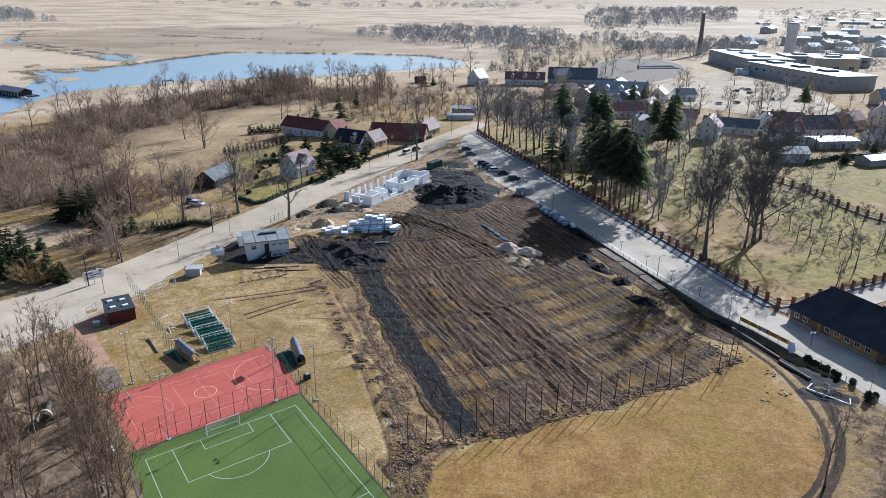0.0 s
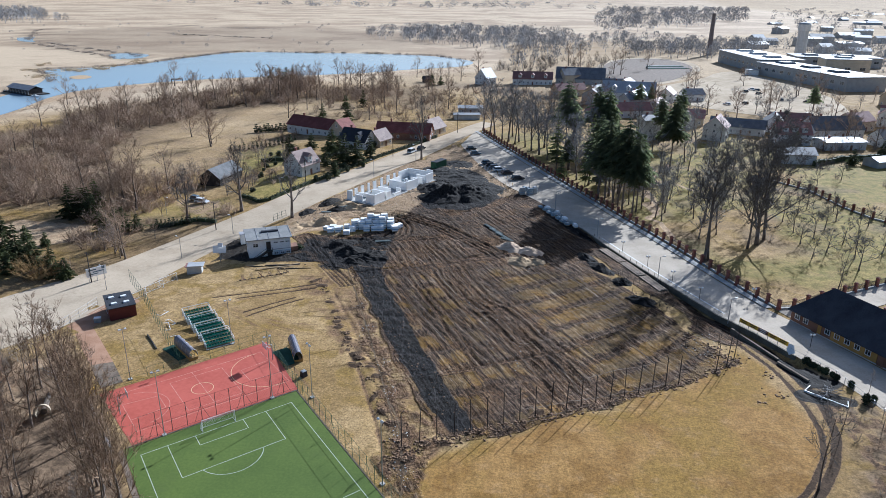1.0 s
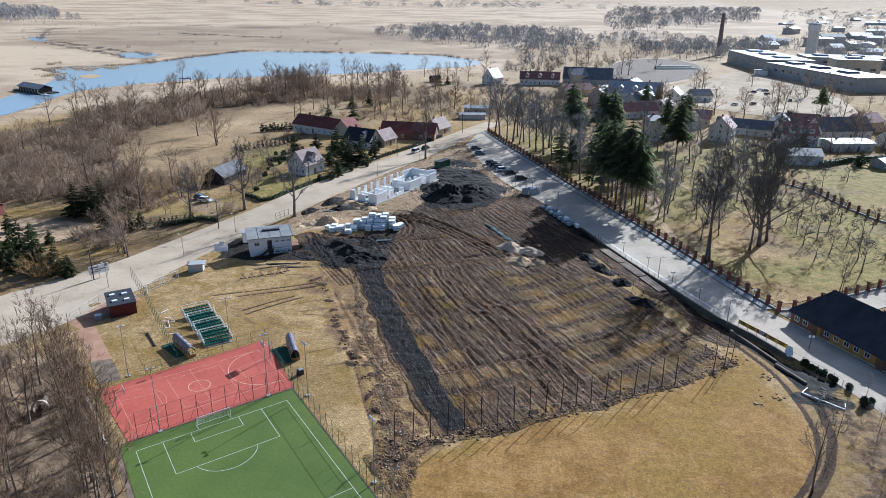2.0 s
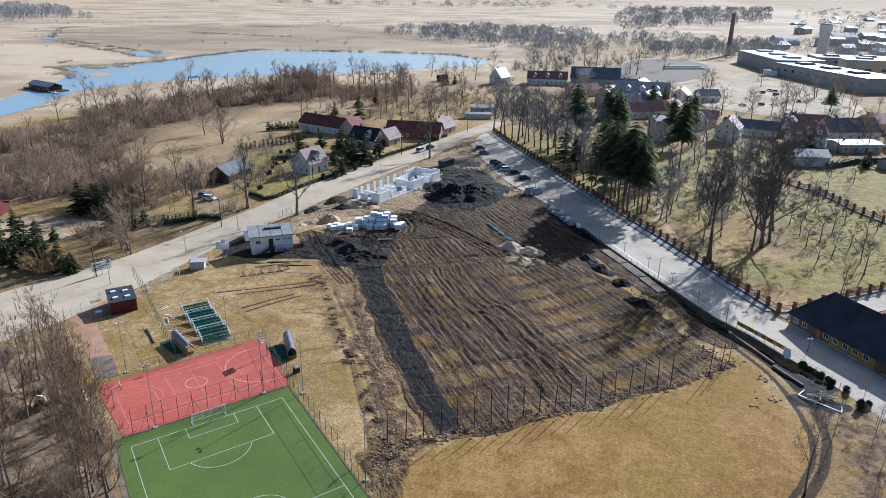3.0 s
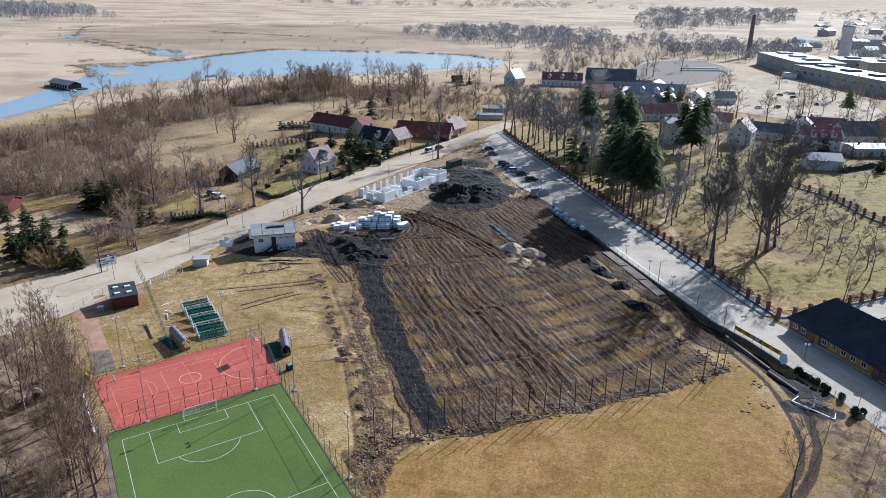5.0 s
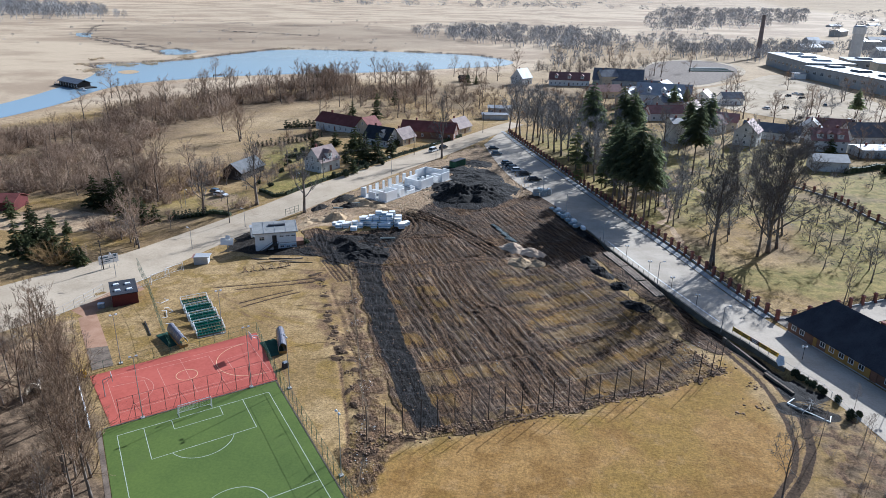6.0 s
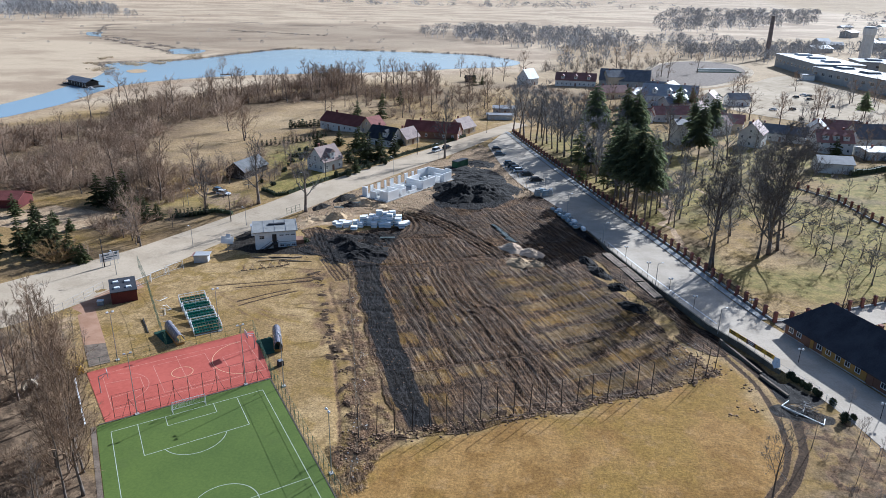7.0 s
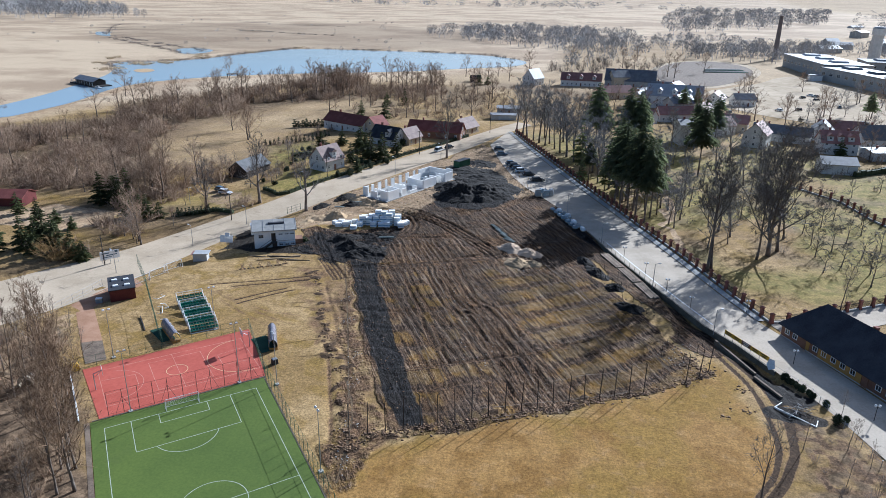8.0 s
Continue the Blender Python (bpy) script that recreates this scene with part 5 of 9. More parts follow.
def bleacher():
    """Four stepped stands in a row, each with four rows of seats and a white rail."""
    root = court_thing("bleachers", "green plastic seat rows on white steel stands", "bleachers", -2.3, -32.8, -2)
    w, run = 5.2, 4.1
    seat = Geo().box(0, 0, 0, 0.44, 0.42, 0.07).box(0, 0.2, 0.05, 0.44, 0.06, 0.28).mesh("seat", M_SEAT)
    for m in range(4):
        y0 = -8.2 + run * m
        for k in range(4):
            y, z = y0 + 0.4 + 0.88 * k, 0.38 + 0.26 * k
            row = part("bench", Geo().box(0, y, z - 0.08, w, 0.34, 0.06).box(0, y - 0.42, z - 0.30, w, 0.40, 0.05), M_STEEL, root)
            for j in range(10):
                part("seat", seat, M_SEAT, row).location = (-w / 2 + 0.26 + 0.52 * j, y, z)
        for s in (-1, 1):
            g = Geo()
            g.tube((s * w / 2, y0, 1.15), (s * w / 2, y0 + 3.4, 2.2), 0.045, 0.045, 5).tube((s * w / 2, y0, 0.6), (s * w / 2, y0 + 3.4, 1.65), 0.035, 0.035, 5)
            for k in range(4):
                g.tube((s * w / 2, y0 + 1.13 * k, 0), (s * w / 2, y0 + 1.13 * k, 1.15 + 0.35 * k), 0.04, 0.04, 5)
            part("side_railing", g, M_WHITE, root, "white tubular railing")
        g = Geo().tube((-w / 2, y0 + 3.4, 2.2), (w / 2, y0 + 3.4, 2.2), 0.05, 0.05, 5).tube((-w / 2, y0 + 3.4, 1.7), (w / 2, y0 + 3.4, 1.7), 0.035, 0.035, 5)
        for k in range(5):
            g.tube((-w / 2 + w * k / 4, y0 + 3.4, 0), (-w / 2 + w * k / 4, y0 + 3.4, 2.2), 0.035, 0.035, 5)
        part("back_railing", g, M_WHITE, root, "white tubular railing")


bleacher()
# dark green sheets added to stand for the shade the shelters cast
for x, y, L, W, turn in ((-50.3, 109.8, 6.2, 2.6, -42), (-30.1, 109.4, 6.2, 3.0, -49.5)):
    whole("turf_mat", Geo().box(0, 0, 0, L, W, 0.03), M_DARKGREEN, "dark green sheet painting the shade beside a team shelter", "mat", x, y, GROUND_AT(x, y) + 0.05, turn, "turf mats")
for a, b, turn, w in ((-7.9, -38.3, 80, 3.4), (-8.4, -31.5, 84, 4.2), (-7.0, -44.5, 30, 2.0), (-6.8, -40.0, 100, 2.6)):
    ob = court_thing("steel_frame", "white tubular goal frame lying in the grass", "frame", a, b, turn, "loose frames")
    part("bar", Geo().tube((-w / 2, 0, 0.12), (w / 2, 0, 0.12), 0.06, 0.06, 6), M_WHITE, ob)
    part("bar", Geo().tube((-w / 2, 0, 0.06), (-w / 2 - 0.3, 0.9, 0.3), 0.05, 0.05, 6).tube((w / 2, 0, 0.06), (w / 2 - 0.3, 0.9, 0.3), 0.05, 0.05, 6), M_WHITE, ob)

# clubroom container with roof hatches, and the gravel path to the court
cx, cy = court_xy(-13.6, -52.4)
club = thing("clubroom_container", "maroon flat-roofed container hut with white roof hatches", "hut", cx, cy, None, C_TURN - 5)
part("body", Geo().box(0, 0, -0.2, 5.0, 7.6, 2.9), M_MAROON, club)
part("roof", Geo().box(0, 0, 2.7, 5.3, 7.9, 0.16), M_DARKROOF, club, "dark felt roof")
for u, v in ((-1.2, -1.7), (1.1, -1.9), (-1.3, 1.7), (1.0, 1.3)):
    hatch = part("hatch", Geo().box(u, v, 2.86, 1.2, 0.8, 0.25, 0.1, 0.85), M_WHITE, club, "white roof hatch")
part("door", Geo().box(-2.53, 1.0, 0, 0.06, 1.0, 2.05), M_WHITE, club)
bx, by = court_xy(-18.5, -50)
bin_ob = thing("waste_bin", "pale grey waste bin on wheels", "bin", bx, by, None, 20)
part("body", Geo().box(0, 0, 0.1, 1.2, 0.8, 0.95, top=1.1), M_GREYWRAP, bin_ob)
part("lid", Geo().box(0, 0, 1.05, 1.35, 0.95, 0.12, top=0.9), M_WHITE, bin_ob)
ribbon("path_court", [court_xy(-23.2, -47), court_xy(-23.4, -38), court_xy(-23.5, -31)], [court_xy(-19.8, -48), court_xy(-19.9, -38), court_xy(-20.0, -30)], M_GRAVEL, "pinkish gravel path to the red court", "path", 0.05, 2, 2)
ribbon("path_court_end", [court_xy(-23.5, -31), court_xy(-23.6, -26), court_xy(-23.6, -22)], [court_xy(-20.0, -30), court_xy(-20.1, -26), court_xy(-20.2, -22)], M_DUST, "worn cream sandy end of the gravel path", "path", 0.05, 2, 2)
ribbon("path_club", [court_xy(-24, -52.5), court_xy(-10, -63.5)], [court_xy(-22, -46.5), court_xy(-9, -56)], M_GRAVEL, "reddish trodden yard behind the container hut", "path", 0.04, 2, 2)
yb = court_thing("salt_bin", "yellow grit bin at the corner of the court", "bin", -25.2, -20.6, 5)
part("body", Geo().box(0, 0, 0, 1.3, 1.0, 1.0, top=0.88), M_YELLOW, yb)
part("lid", Geo().box(0, 0, 1.0, 1.25, 0.95, 0.3, top=0.6), M_YELLOW, yb)
sign = court_thing("white_wall", "low white wall at the edge of the wood", "wall", -26.1, -12, 0)
part("coping", Geo().box(0, 0, 0.32, 0.22, 17, 0.06), M_WHITE, sign)
part("body", Geo().box(0, 0, -0.1, 0.18, 17, 0.42), M_RENDER, sign)

# kiosk, panel stand, billboard
kx = thing("kiosk", "small kiosk with pale grey sheet roof and red edge", "kiosk", -62.2, 150.3, None, 12)
part("body", Geo().box(0, 0, -0.3, 3.3, 2.4, 2.2), M_GREYWALL, kx)
part("roof", Geo().box(0.3, 0, 1.9, 3.7, 2.8, 0.14), M_PALEROOF, kx)
part("awning", Geo().box(-1.85, 0, 1.78, 0.5, 2.7, 0.12), M_HAZE_RED, kx, "red awning")
ps = thing("panel_stand", "pole with tilted pale panels", "panel", -58.6, 157.5, None, -25)
part("pole", Geo().tube((0, 0, -0.2), (0, 0, 3.0), 0.09, 0.09, 6), M_STEEL, ps)
part("panel", Geo().box(0, 0, -0.04, 3.2, 1.8, 0.08), M_WHITE, ps).matrix_basis = pose(0, 0, 3.2, 72, 0, 30)
part("panel", Geo().box(0, 0, -0.04, 1.2, 1.0, 0.08), M_WHITE, ps).matrix_basis = pose(0.3, 0.1, 4.3, 65, 0, 20)
bb = thing("billboard", "white roadside billboard with dark printed bars", "billboard", -84.0, 146.6, None, 47)
bb.scale = (0.74, 1, 0.9)
for u in (-2.4, 0, 2.4):
    part("post", Geo().tube((u, 0.1, -0.3), (u, 0.1, 2.4), 0.08, 0.08, 6), M_STEEL, bb)
part("board", Geo().box(0, 0, 1.4, 6.0, 0.14, 2.3), M_WHITE, bb)
for k, (u, z, w, hh) in enumerate(((-1.2, 3.0, 2.4, 0.3), (0.6, 2.4, 3.4, 0.25), (-0.9, 1.9, 2.8, 0.22), (2.1, 3.0, 0.9, 0.7))):
    part("lettering_bar", Geo().box(u, -0.085, z, w, 0.02, hh), M_CAR_BLUE, bb)


# ---- houses ----
def lattice_panel(xs, zs, y0, y1, solid):
    """An upright lattice in one piece: bars are the solid cells between the cuts xs and zs."""
    g = Geo()
    nx, nz = len(xs), len(zs)
    g.v = [(x, y, z) for y in (y0, y1) for x in xs for z in zs]
    off = nx * nz
    idx = lambda i, k: i * nz + k
    cell = lambda i, k: 0 <= i < nx - 1 and 0 <= k < nz - 1 and solid(i, k)
    for i in range(nx - 1):
        for k in range(nz - 1):
            if not cell(i, k):
                continue
            a, b, c, d = idx(i, k), idx(i + 1, k), idx(i + 1, k + 1), idx(i, k + 1)
            g.f += [(a, b, c, d), (d + off, c + off, b + off, a + off)]
            if not cell(i - 1, k):
                g.f.append((a, d, d + off, a + off))
            if not cell(i + 1, k):
                g.f.append((c, b, b + off, c + off))
            if not cell(i, k - 1):
                g.f.append((b, a, a + off, b + off))
            if not cell(i, k + 1):
                g.f.append((d, c, c + off, d + off))
    return g


WIN_FRAME, WIN_PANE = {}, {}


def window_meshes(w, h):
    key = (w, h)
    if key not in WIN_FRAME:
        t = 0.09
        xs = [-w / 2, -w / 2 + t, -0.025, 0.025, w / 2 - t, w / 2]
        zs = [0, t, h * 0.62, h * 0.62 + 0.05, h - t, h]
        g = lattice_panel(xs, zs, -0.05, 0.05, lambda i, k: i in (0, 2, 4) or k in (0, 2, 4))
        WIN_FRAME[key] = g.mesh("window", M_WHITE)
        WIN_PANE[key] = Geo().box(0, 0.02, t, w - 2 * t, 0.02, h - 2 * t).mesh("pane", M_GLASS)
    return WIN_FRAME[key], WIN_PANE[key]


def add_window(root, x, y, z, turn, w=1.0, h=1.3):
    """A window on a wall; its own y axis points into the wall."""
    f, p = window_meshes(w, h)
    ob = part("window", f, M_WHITE, root)
    ob.matrix_basis = pose(x, y, z, 0, 0, turn)
    part("pane", p, M_GLASS, ob)
    return ob


def gable_roof(L, W, hw, hr, over, thick, hip=0.0):
    """Two slopes along x with thickness, or a hipped one."""
    g = Geo()
    a, b = L / 2 + over, W / 2 + over
    drop = hr * over / (W / 2)
    r = a - hip
    base = [(-a, -b, hw - drop), (a, -b, hw - drop), (a, b, hw - drop), (-a, b, hw - drop), (-r, 0, hw + hr), (r, 0, hw + hr)]
    low = [(x, y, z - thick) for x, y, z in base]
    g.add(base + low, [(0, 1, 5, 4), (2, 3, 4, 5), (7, 6, 10, 11), (9, 8, 11, 10), (0, 6, 7, 1), (2, 8, 9, 3)] +
          ([(1, 2, 5), (3, 0, 4), (8, 7, 11), (6, 9, 10), (1, 7, 8, 2), (3, 9, 6, 0)] if hip else [(1, 7, 11, 5), (5, 11, 8, 2), (3, 9, 10, 4), (4, 10, 6, 0)]))
    return g


def house(label, x, y, turn, L, W, hw, hr, wall, roof, name="house", floors=1, win=3.0, chimney=1, dormers=(), hip=0.0, over=0.45, group="", z=None, category="house", skip=()):
    root = thing(name, label, category, x, y, z, turn, group)
    g = Geo()
    if hip:
        g.box(0, 0, -0.6, L, W, hw + 0.6)
    else:
        a, b = L / 2, W / 2
        vs = [(-a, -b, -0.6), (-a, b, -0.6), (-a, b, hw), (-a, 0, hw + hr), (-a, -b, hw)]
        g.add(vs + [(a, p[1], p[2]) for p in vs], [(0, 1, 2, 3, 4)[::-1], (5, 6, 7, 8, 9), (0, 5, 9, 4), (1, 2, 7, 6)[::-1][::-1], (0, 1, 6, 5), (2, 3, 8, 7), (3, 4, 9, 8)])
    part("wall", g, wall, root)
    top = part("roof", gable_roof(L, W, hw + 0.12, hr, over, 0.16, hip), roof, root)
    if win:
        n = max(1, int(L / win))
        m = max(1, int(W / win))
        for fl in range(floors):
            zz = 0.9 + fl * 2.8
            for k in range(n):
                u = -L / 2 + L * (k + 0.5) / n
                for s, tr in ((-1, 0), (1, 180)):
                    if not (fl == 0 and k == n // 2 and s == -1):
                        add_window(root, u, s * (W / 2 + 0.02), zz, tr)
            for k in range(m):
                v = -W / 2 + W * (k + 0.5) / m
                for s, tr in ((1, 90), (-1, -90)):
                    add_window(root, s * (L / 2 + 0.02), v, zz, tr)
        if hr > 2.4 and not hip:
            for s, tr in ((1, 90), (-1, -90)):
                add_window(root, s * (L / 2 + 0.02), 0, hw + 0.3, tr)
        door = part("door", Geo().box(-L / 2 + L * (n // 2 + 0.5) / n, -W / 2 - 0.03, 0, 1.0, 0.1, 2.1), M_BROWNWALL, root)
    for k in range(chimney):
        u = (-0.25 + 0.5 * k) * L
        part("chimney", Geo().box(u, 0.3, hw + hr * 0.6, 0.7, 0.6, hr * 0.4 + 1.0).box(u, 0.3, hw + hr + 1.0, 0.85, 0.75, 0.12), M_BRICK, top)
    for u, s in dormers:
        d = Geo()
        yw = s * W * 0.36
        zb = hw + hr * 0.28
        d.box(u, yw, zb - 0.6, 2.2, W * 0.22, 2.0)
        dm = part("dormer", d, wall, root)
        g = Geo()
        yo = s * (W * 0.36 + W * 0.11 + 0.25)
        g.add([(u - 1.5, yo, zb + 1.3), (u + 1.5, yo, zb + 1.3), (u, yo, zb + 2.5), (u - 1.5, s * 0.3, zb + 1.3), (u + 1.5, s * 0.3, zb + 1.3), (u, s * 0.3, zb + 2.5)],
              [(0, 2, 5, 3), (2, 1, 4, 5), (0, 1, 2), (3, 5, 4), (0, 3, 4, 1)])
        part("dormer_roof", g, roof, dm)
        add_window(root, u, yo - s * 0.2, zb + 0.1, 0 if s < 0 else 180, 1.0, 1.1)
    return root


house("dark weathered timber barn with a grey sheet roof", -85.0, 236.3, 76, 14, 7.8, 2.9, 2.9, M_DARKWOOD, M_BARNROOF, "barn", 1, 0, 0, category="barn")
house("grey two-storey house with a mauve tiled roof and a gabled dormer", -57.0, 240.5, 62, 9.6, 8.2, 4.0, 4.4, M_RENDER, M_MAUVEROOF, floors=2, win=2.6, chimney=1, dormers=((0.0, -1),))
house("long pale house with a dark red sheet roof", -68.5, 316, -31, 25, 9.5, 3.5, 3.6, M_RENDER, M_REDROOF, floors=1, win=3.2)
house("brick gabled extension with an orange red front", -54.5, 309.5, 60, 8, 8, 3.6, 3.6, M_BEIGE, M_REDROOF, floors=1, chimney=0)
house("pale bungalow with a dark roof among spruces", -44, 286.5, -27, 13, 9, 3.2, 4.2, M_RENDER, M_DARKROOF, dormers=((3, -1),))
house("beige gabled house beside the street", -35.5, 289.5, 62, 9, 7, 3.0, 3.6, M_BEIGE, M_MAUVEROOF, chimney=1)
house("long brown boarded house with a dark red roof", -26, 304.5, -8, 24, 9, 3.4, 3.6, M_BROWNWALL, M_REDROOF, win=3.6)
house("long low red shed with a red sheet roof", -150, 187, 8, 26, 8, 2.8, 1.6, M_MAROON, M_REDROOF, "shed", 1, 0, 0, category="shed")
house("small lakeside shed with a dark roof", -28, 520, 20, 7, 5, 2.6, 2.0, M_DARKWOOD, M_DARKROOF, "shed", 1, 0, 0, category="shed")
house("low yard building with a pale sheet roof", 3, 381, 2, 13, 7, 3.2, 1.0, M_GREYWALL, M_PALEROOF, "shed", 1, 4, 0, category="shed")
house("flat grey garage row beside the street", 1, 358, 4, 13, 6, 2.6, 0.5, M_GREYWALL, M_GREYROOF, "garage", 1, 0, 0, category="garage")
house("beige cottage with an orange gable by the street bend", -14.5, 317, 62, 11, 8, 3.0, 3.8, M_BEIGE, M_MAUVEROOF, chimney=1)

# lakeside boathouse on its jetty
bh = thing("boathouse", "dark floating boathouse with a grey roof on the lake", "boathouse", -278, 437, -2.4, -32)
part("deck", Geo().box(0, 0, 0, 34, 12, 0.7), M_DARKWOOD, bh)
part("wall", Geo().box(-1, 0.5, 0.7, 26, 8, 2.8), M_DARKWOOD, bh)
part("roof", gable_roof(26, 8, 3.5, 1.8, 0.8, 0.2), M_GREYROOF, bh)
for k in range(9):
    part("post", Geo().tube((-15 + 3.7 * k, -5.6, 0.6), (-15 + 3.7 * k, -5.6, 2.8), 0.12, 0.12, 5), M_WHITE, bh)
part("railing", Geo().box(0, -5.7, 1.5, 32, 0.1, 0.12), M_WOOD, bh)
boat = thing("boat", "small white boat moored by the boathouse", "boat", -262, 421, -2.4, -25)
part("hull", Geo().poly([(-3, -0.8), (1.5, -0.9), (3.4, 0), (1.5, 0.9), (-3, 0.8)], 0, 0.8), M_WHITE, boat)
part("cabin", Geo().box(-0.6, 0, 0.8, 2.0, 1.2, 0.8, top=0.8), M_GREYWALL, boat)
beach = thing("beach_shelter", "low timber shelter on the lake shore", "shelter", -205, 497, None, 20)
part("roof", Geo().box(0, 0, 2.4, 8, 5, 0.3), M_DARKWOOD, beach)
for u, v in ((-3.6, -2), (3.6, -2), (-3.6, 2), (3.6, 2)):
    part("post", Geo().box(u, v, 0, 0.25, 0.25, 2.4), M_DARKWOOD, beach)

# old two-level changing hut by the road
hut = thing("changing_hut", "white two-level changing hut with a sloping grey roof", "hut", -48.2, 163.6, -1.75, 22)


def slope_sheet(x0, x1, y0, y1, low, high, thick):
    """A sheet over a rectangle, rising to the back."""
    return Geo().add([(x0, y0, low), (x1, y0, low), (x1, y1, high), (x0, y1, high), (x0, y0, low + thick), (x1, y0, low + thick), (x1, y1, high + thick), (x0, y1, high + thick)], [(3, 2, 1, 0), (4, 5, 6, 7), (0, 1, 5, 4), (1, 2, 6, 5), (2, 3, 7, 6), (3, 0, 4, 7)])


part("wall", Geo().box(0, 0, -0.6, 10.2, 6.4, 6.1), M_WHITEWALL, hut)
part("upper_wall", Geo().add([(-5.1, 3.2, 5.5), (5.1, 3.2, 5.5), (5.1, 3.2, 6.05), (-5.1, 3.2, 6.05), (-5.1, -3.2, 5.5), (5.1, -3.2, 5.5)], [(0, 1, 2, 3), (4, 0, 3), (1, 5, 2), (4, 3, 2, 5)]), M_WHITEWALL, hut)
part("roof", slope_sheet(-5.6, 5.6, -3.75, 3.7, 5.5, 6.15, 0.2), M_HUTROOF, hut, "weathered grey sheet roof")
for u in (-5.5, -2.75, 0.0, 2.75, 5.5):
    part("roof_seam", slope_sheet(u - 0.05, u + 0.05, -3.76, 3.71, 5.7, 6.35, 0.08), M_GREYROOF, hut)
part("door", Geo().box(-0.3, -3.22, 2.6, 1.1, 0.1, 2.2), M_DARKWOOD, hut)
part("door", Geo().box(-0.1, -3.22, 0.1, 1.2, 0.1, 2.0), M_DARKWOOD, hut)
add_window(hut, -3.4, -3.22, 3.6, 0, 1.3, 1.0)
part("lower_panel", Geo().box(3.0, -3.23, 1.15, 4.2, 0.06, 1.1), M_BLUESHEET, hut, "pale blue panel round the lower windows")
for u in (1.5, 3.0, 4.4):
    add_window(hut, u, -3.22, 4.2, 0, 1.1, 0.5)
    add_window(hut, u, -3.28, 1.35, 0, 1.1, 0.7)
st = Geo()
for k in range(12):
    st.box(-4.6 + 0.34 * k, -3.85, 0.21 * k - 0.1, 0.36, 1.1, 0.32)
part("stair", st, M_DARKWOOD, hut, "dark outside stair")
part("stair_landing", Geo().box(-0.25, -3.85, 2.42, 1.5, 1.2, 0.16), M_DARKWOOD, hut)
part("handrail", Geo().tube((-4.7, -4.4, 1.0), (-0.9, -4.4, 3.5), 0.05, 0.05, 5).tube((-0.9, -4.4, 3.5), (0.5, -4.4, 3.5), 0.05, 0.05, 5).tube((-4.7, -4.4, -0.2), (-4.7, -4.4, 1.0), 0.05, 0.05, 5).tube((0.5, -4.4, 2.5), (0.5, -4.4, 3.5), 0.05, 0.05, 5), M_DARKWOOD, hut)
part("ledge", Geo().box(3.0, -3.7, -0.6, 4.4, 1.0, 0.75), M_CONCRETE, hut)
part("string_course", Geo().box(2.8, -3.26, 2.6, 4.6, 0.12, 0.14), M_CONCRETE, hut)
part("roof_hatch", Geo().box(0.6, 0.8, 5.95, 4.2, 0.9, 0.45), M_DARKROOF, hut)
part("annex", Geo().box(6.1, -0.6, -0.4, 1.9, 3.0, 2.8), M_BROWNWALL, hut)
shed = thing("tool_shed", "small white metal shed beside the hut", "shed", -56.8, 172.0, None, 25)
part("wall", Geo().box(0, 0, -0.3, 2.6, 2.2, 3.0), M_WHITE, shed)
part("roof", Geo().box(0, 0, 2.7, 2.9, 2.5, 0.12), M_GREYROOF, shed)
part("door", Geo().box(0.2, -1.12, 0.05, 0.9, 0.06, 2.0), M_GREYWALL, shed)

# long wooden house in the east, hipped dark roof
lh = thing("long_house", "long low wooden house with ochre walls and dark hipped roof", "house", 0, 0, 0)
lh.matrix_basis = pose(80.6, 114.5, 0, 0, 0, math.degrees(math.atan2(-0.913, 0.407)))
LL, LW = 38, 11.5
part("wall", Geo().box(0, 0, -0.3, LL, LW, 3.3), M_BROWNWALL, lh)
part("roof", gable_roof(LL, LW, 3.0, 4.8, 0.6, 0.2, 4.5), M_DARKROOF, lh, "dark bitumen roof")
part("ochre_panel", Geo().box(-LL / 2 + 14.2, -LW / 2 - 0.05, 0.25, 9.6, 0.08, 2.6), M_OCHRE, lh)
part("ochre_panel", Geo().box(-LL / 2 + 6.4, -LW / 2 - 0.05, 0.25, 1.6, 0.08, 2.6), M_OCHRE, lh)
part("plinth", Geo().box(0, 0, -0.3, LL + 0.1, LW + 0.1, 0.5), M_GREYWALL, lh)
for u in (1.6, 3.6, 8.6, 10.7, 12.9, 15.0, 17.2, 22.5, 24.6, 27.5, 30.5, 33.5):
    add_window(lh, -LL / 2 + u, -LW / 2 - 0.1, 0.95, 0, 1.15, 1.6)
for u in (5.8, 19.8):
    part("door", Geo().box(-LL / 2 + u, -LW / 2 - 0.06, 0.1, 1.2, 0.12, 2.2), M_BROWNWALL, lh)
for v in (-3, 0, 3):
    add_window(lh, -LL / 2 - 0.05, v, 0.95, -90, 1.15, 1.6)
for u in (-4.5, 8, 14):
    part("chimney", Geo().box(u, 0.4, 6.6, 0.7, 0.6, 1.4).box(u, 0.4, 8.0, 0.85, 0.75, 0.12), M_BRICK, lh)

# ---- town ----
house("white two-storey house with a dark metal roof", 84, 314, 8, 10.5, 10, 8.8, 1.6, M_RENDER, M_HAZE_SLATE, floors=2, win=4)
house("large pale hall with a wide sheet roof", 96, 420, -14, 30, 18, 7, 5.5, M_RENDER, M_PALEROOF, "hall", 2, 4, 2, category="hall", dormers=((-8, -1), (0, -1), (8, -1)))
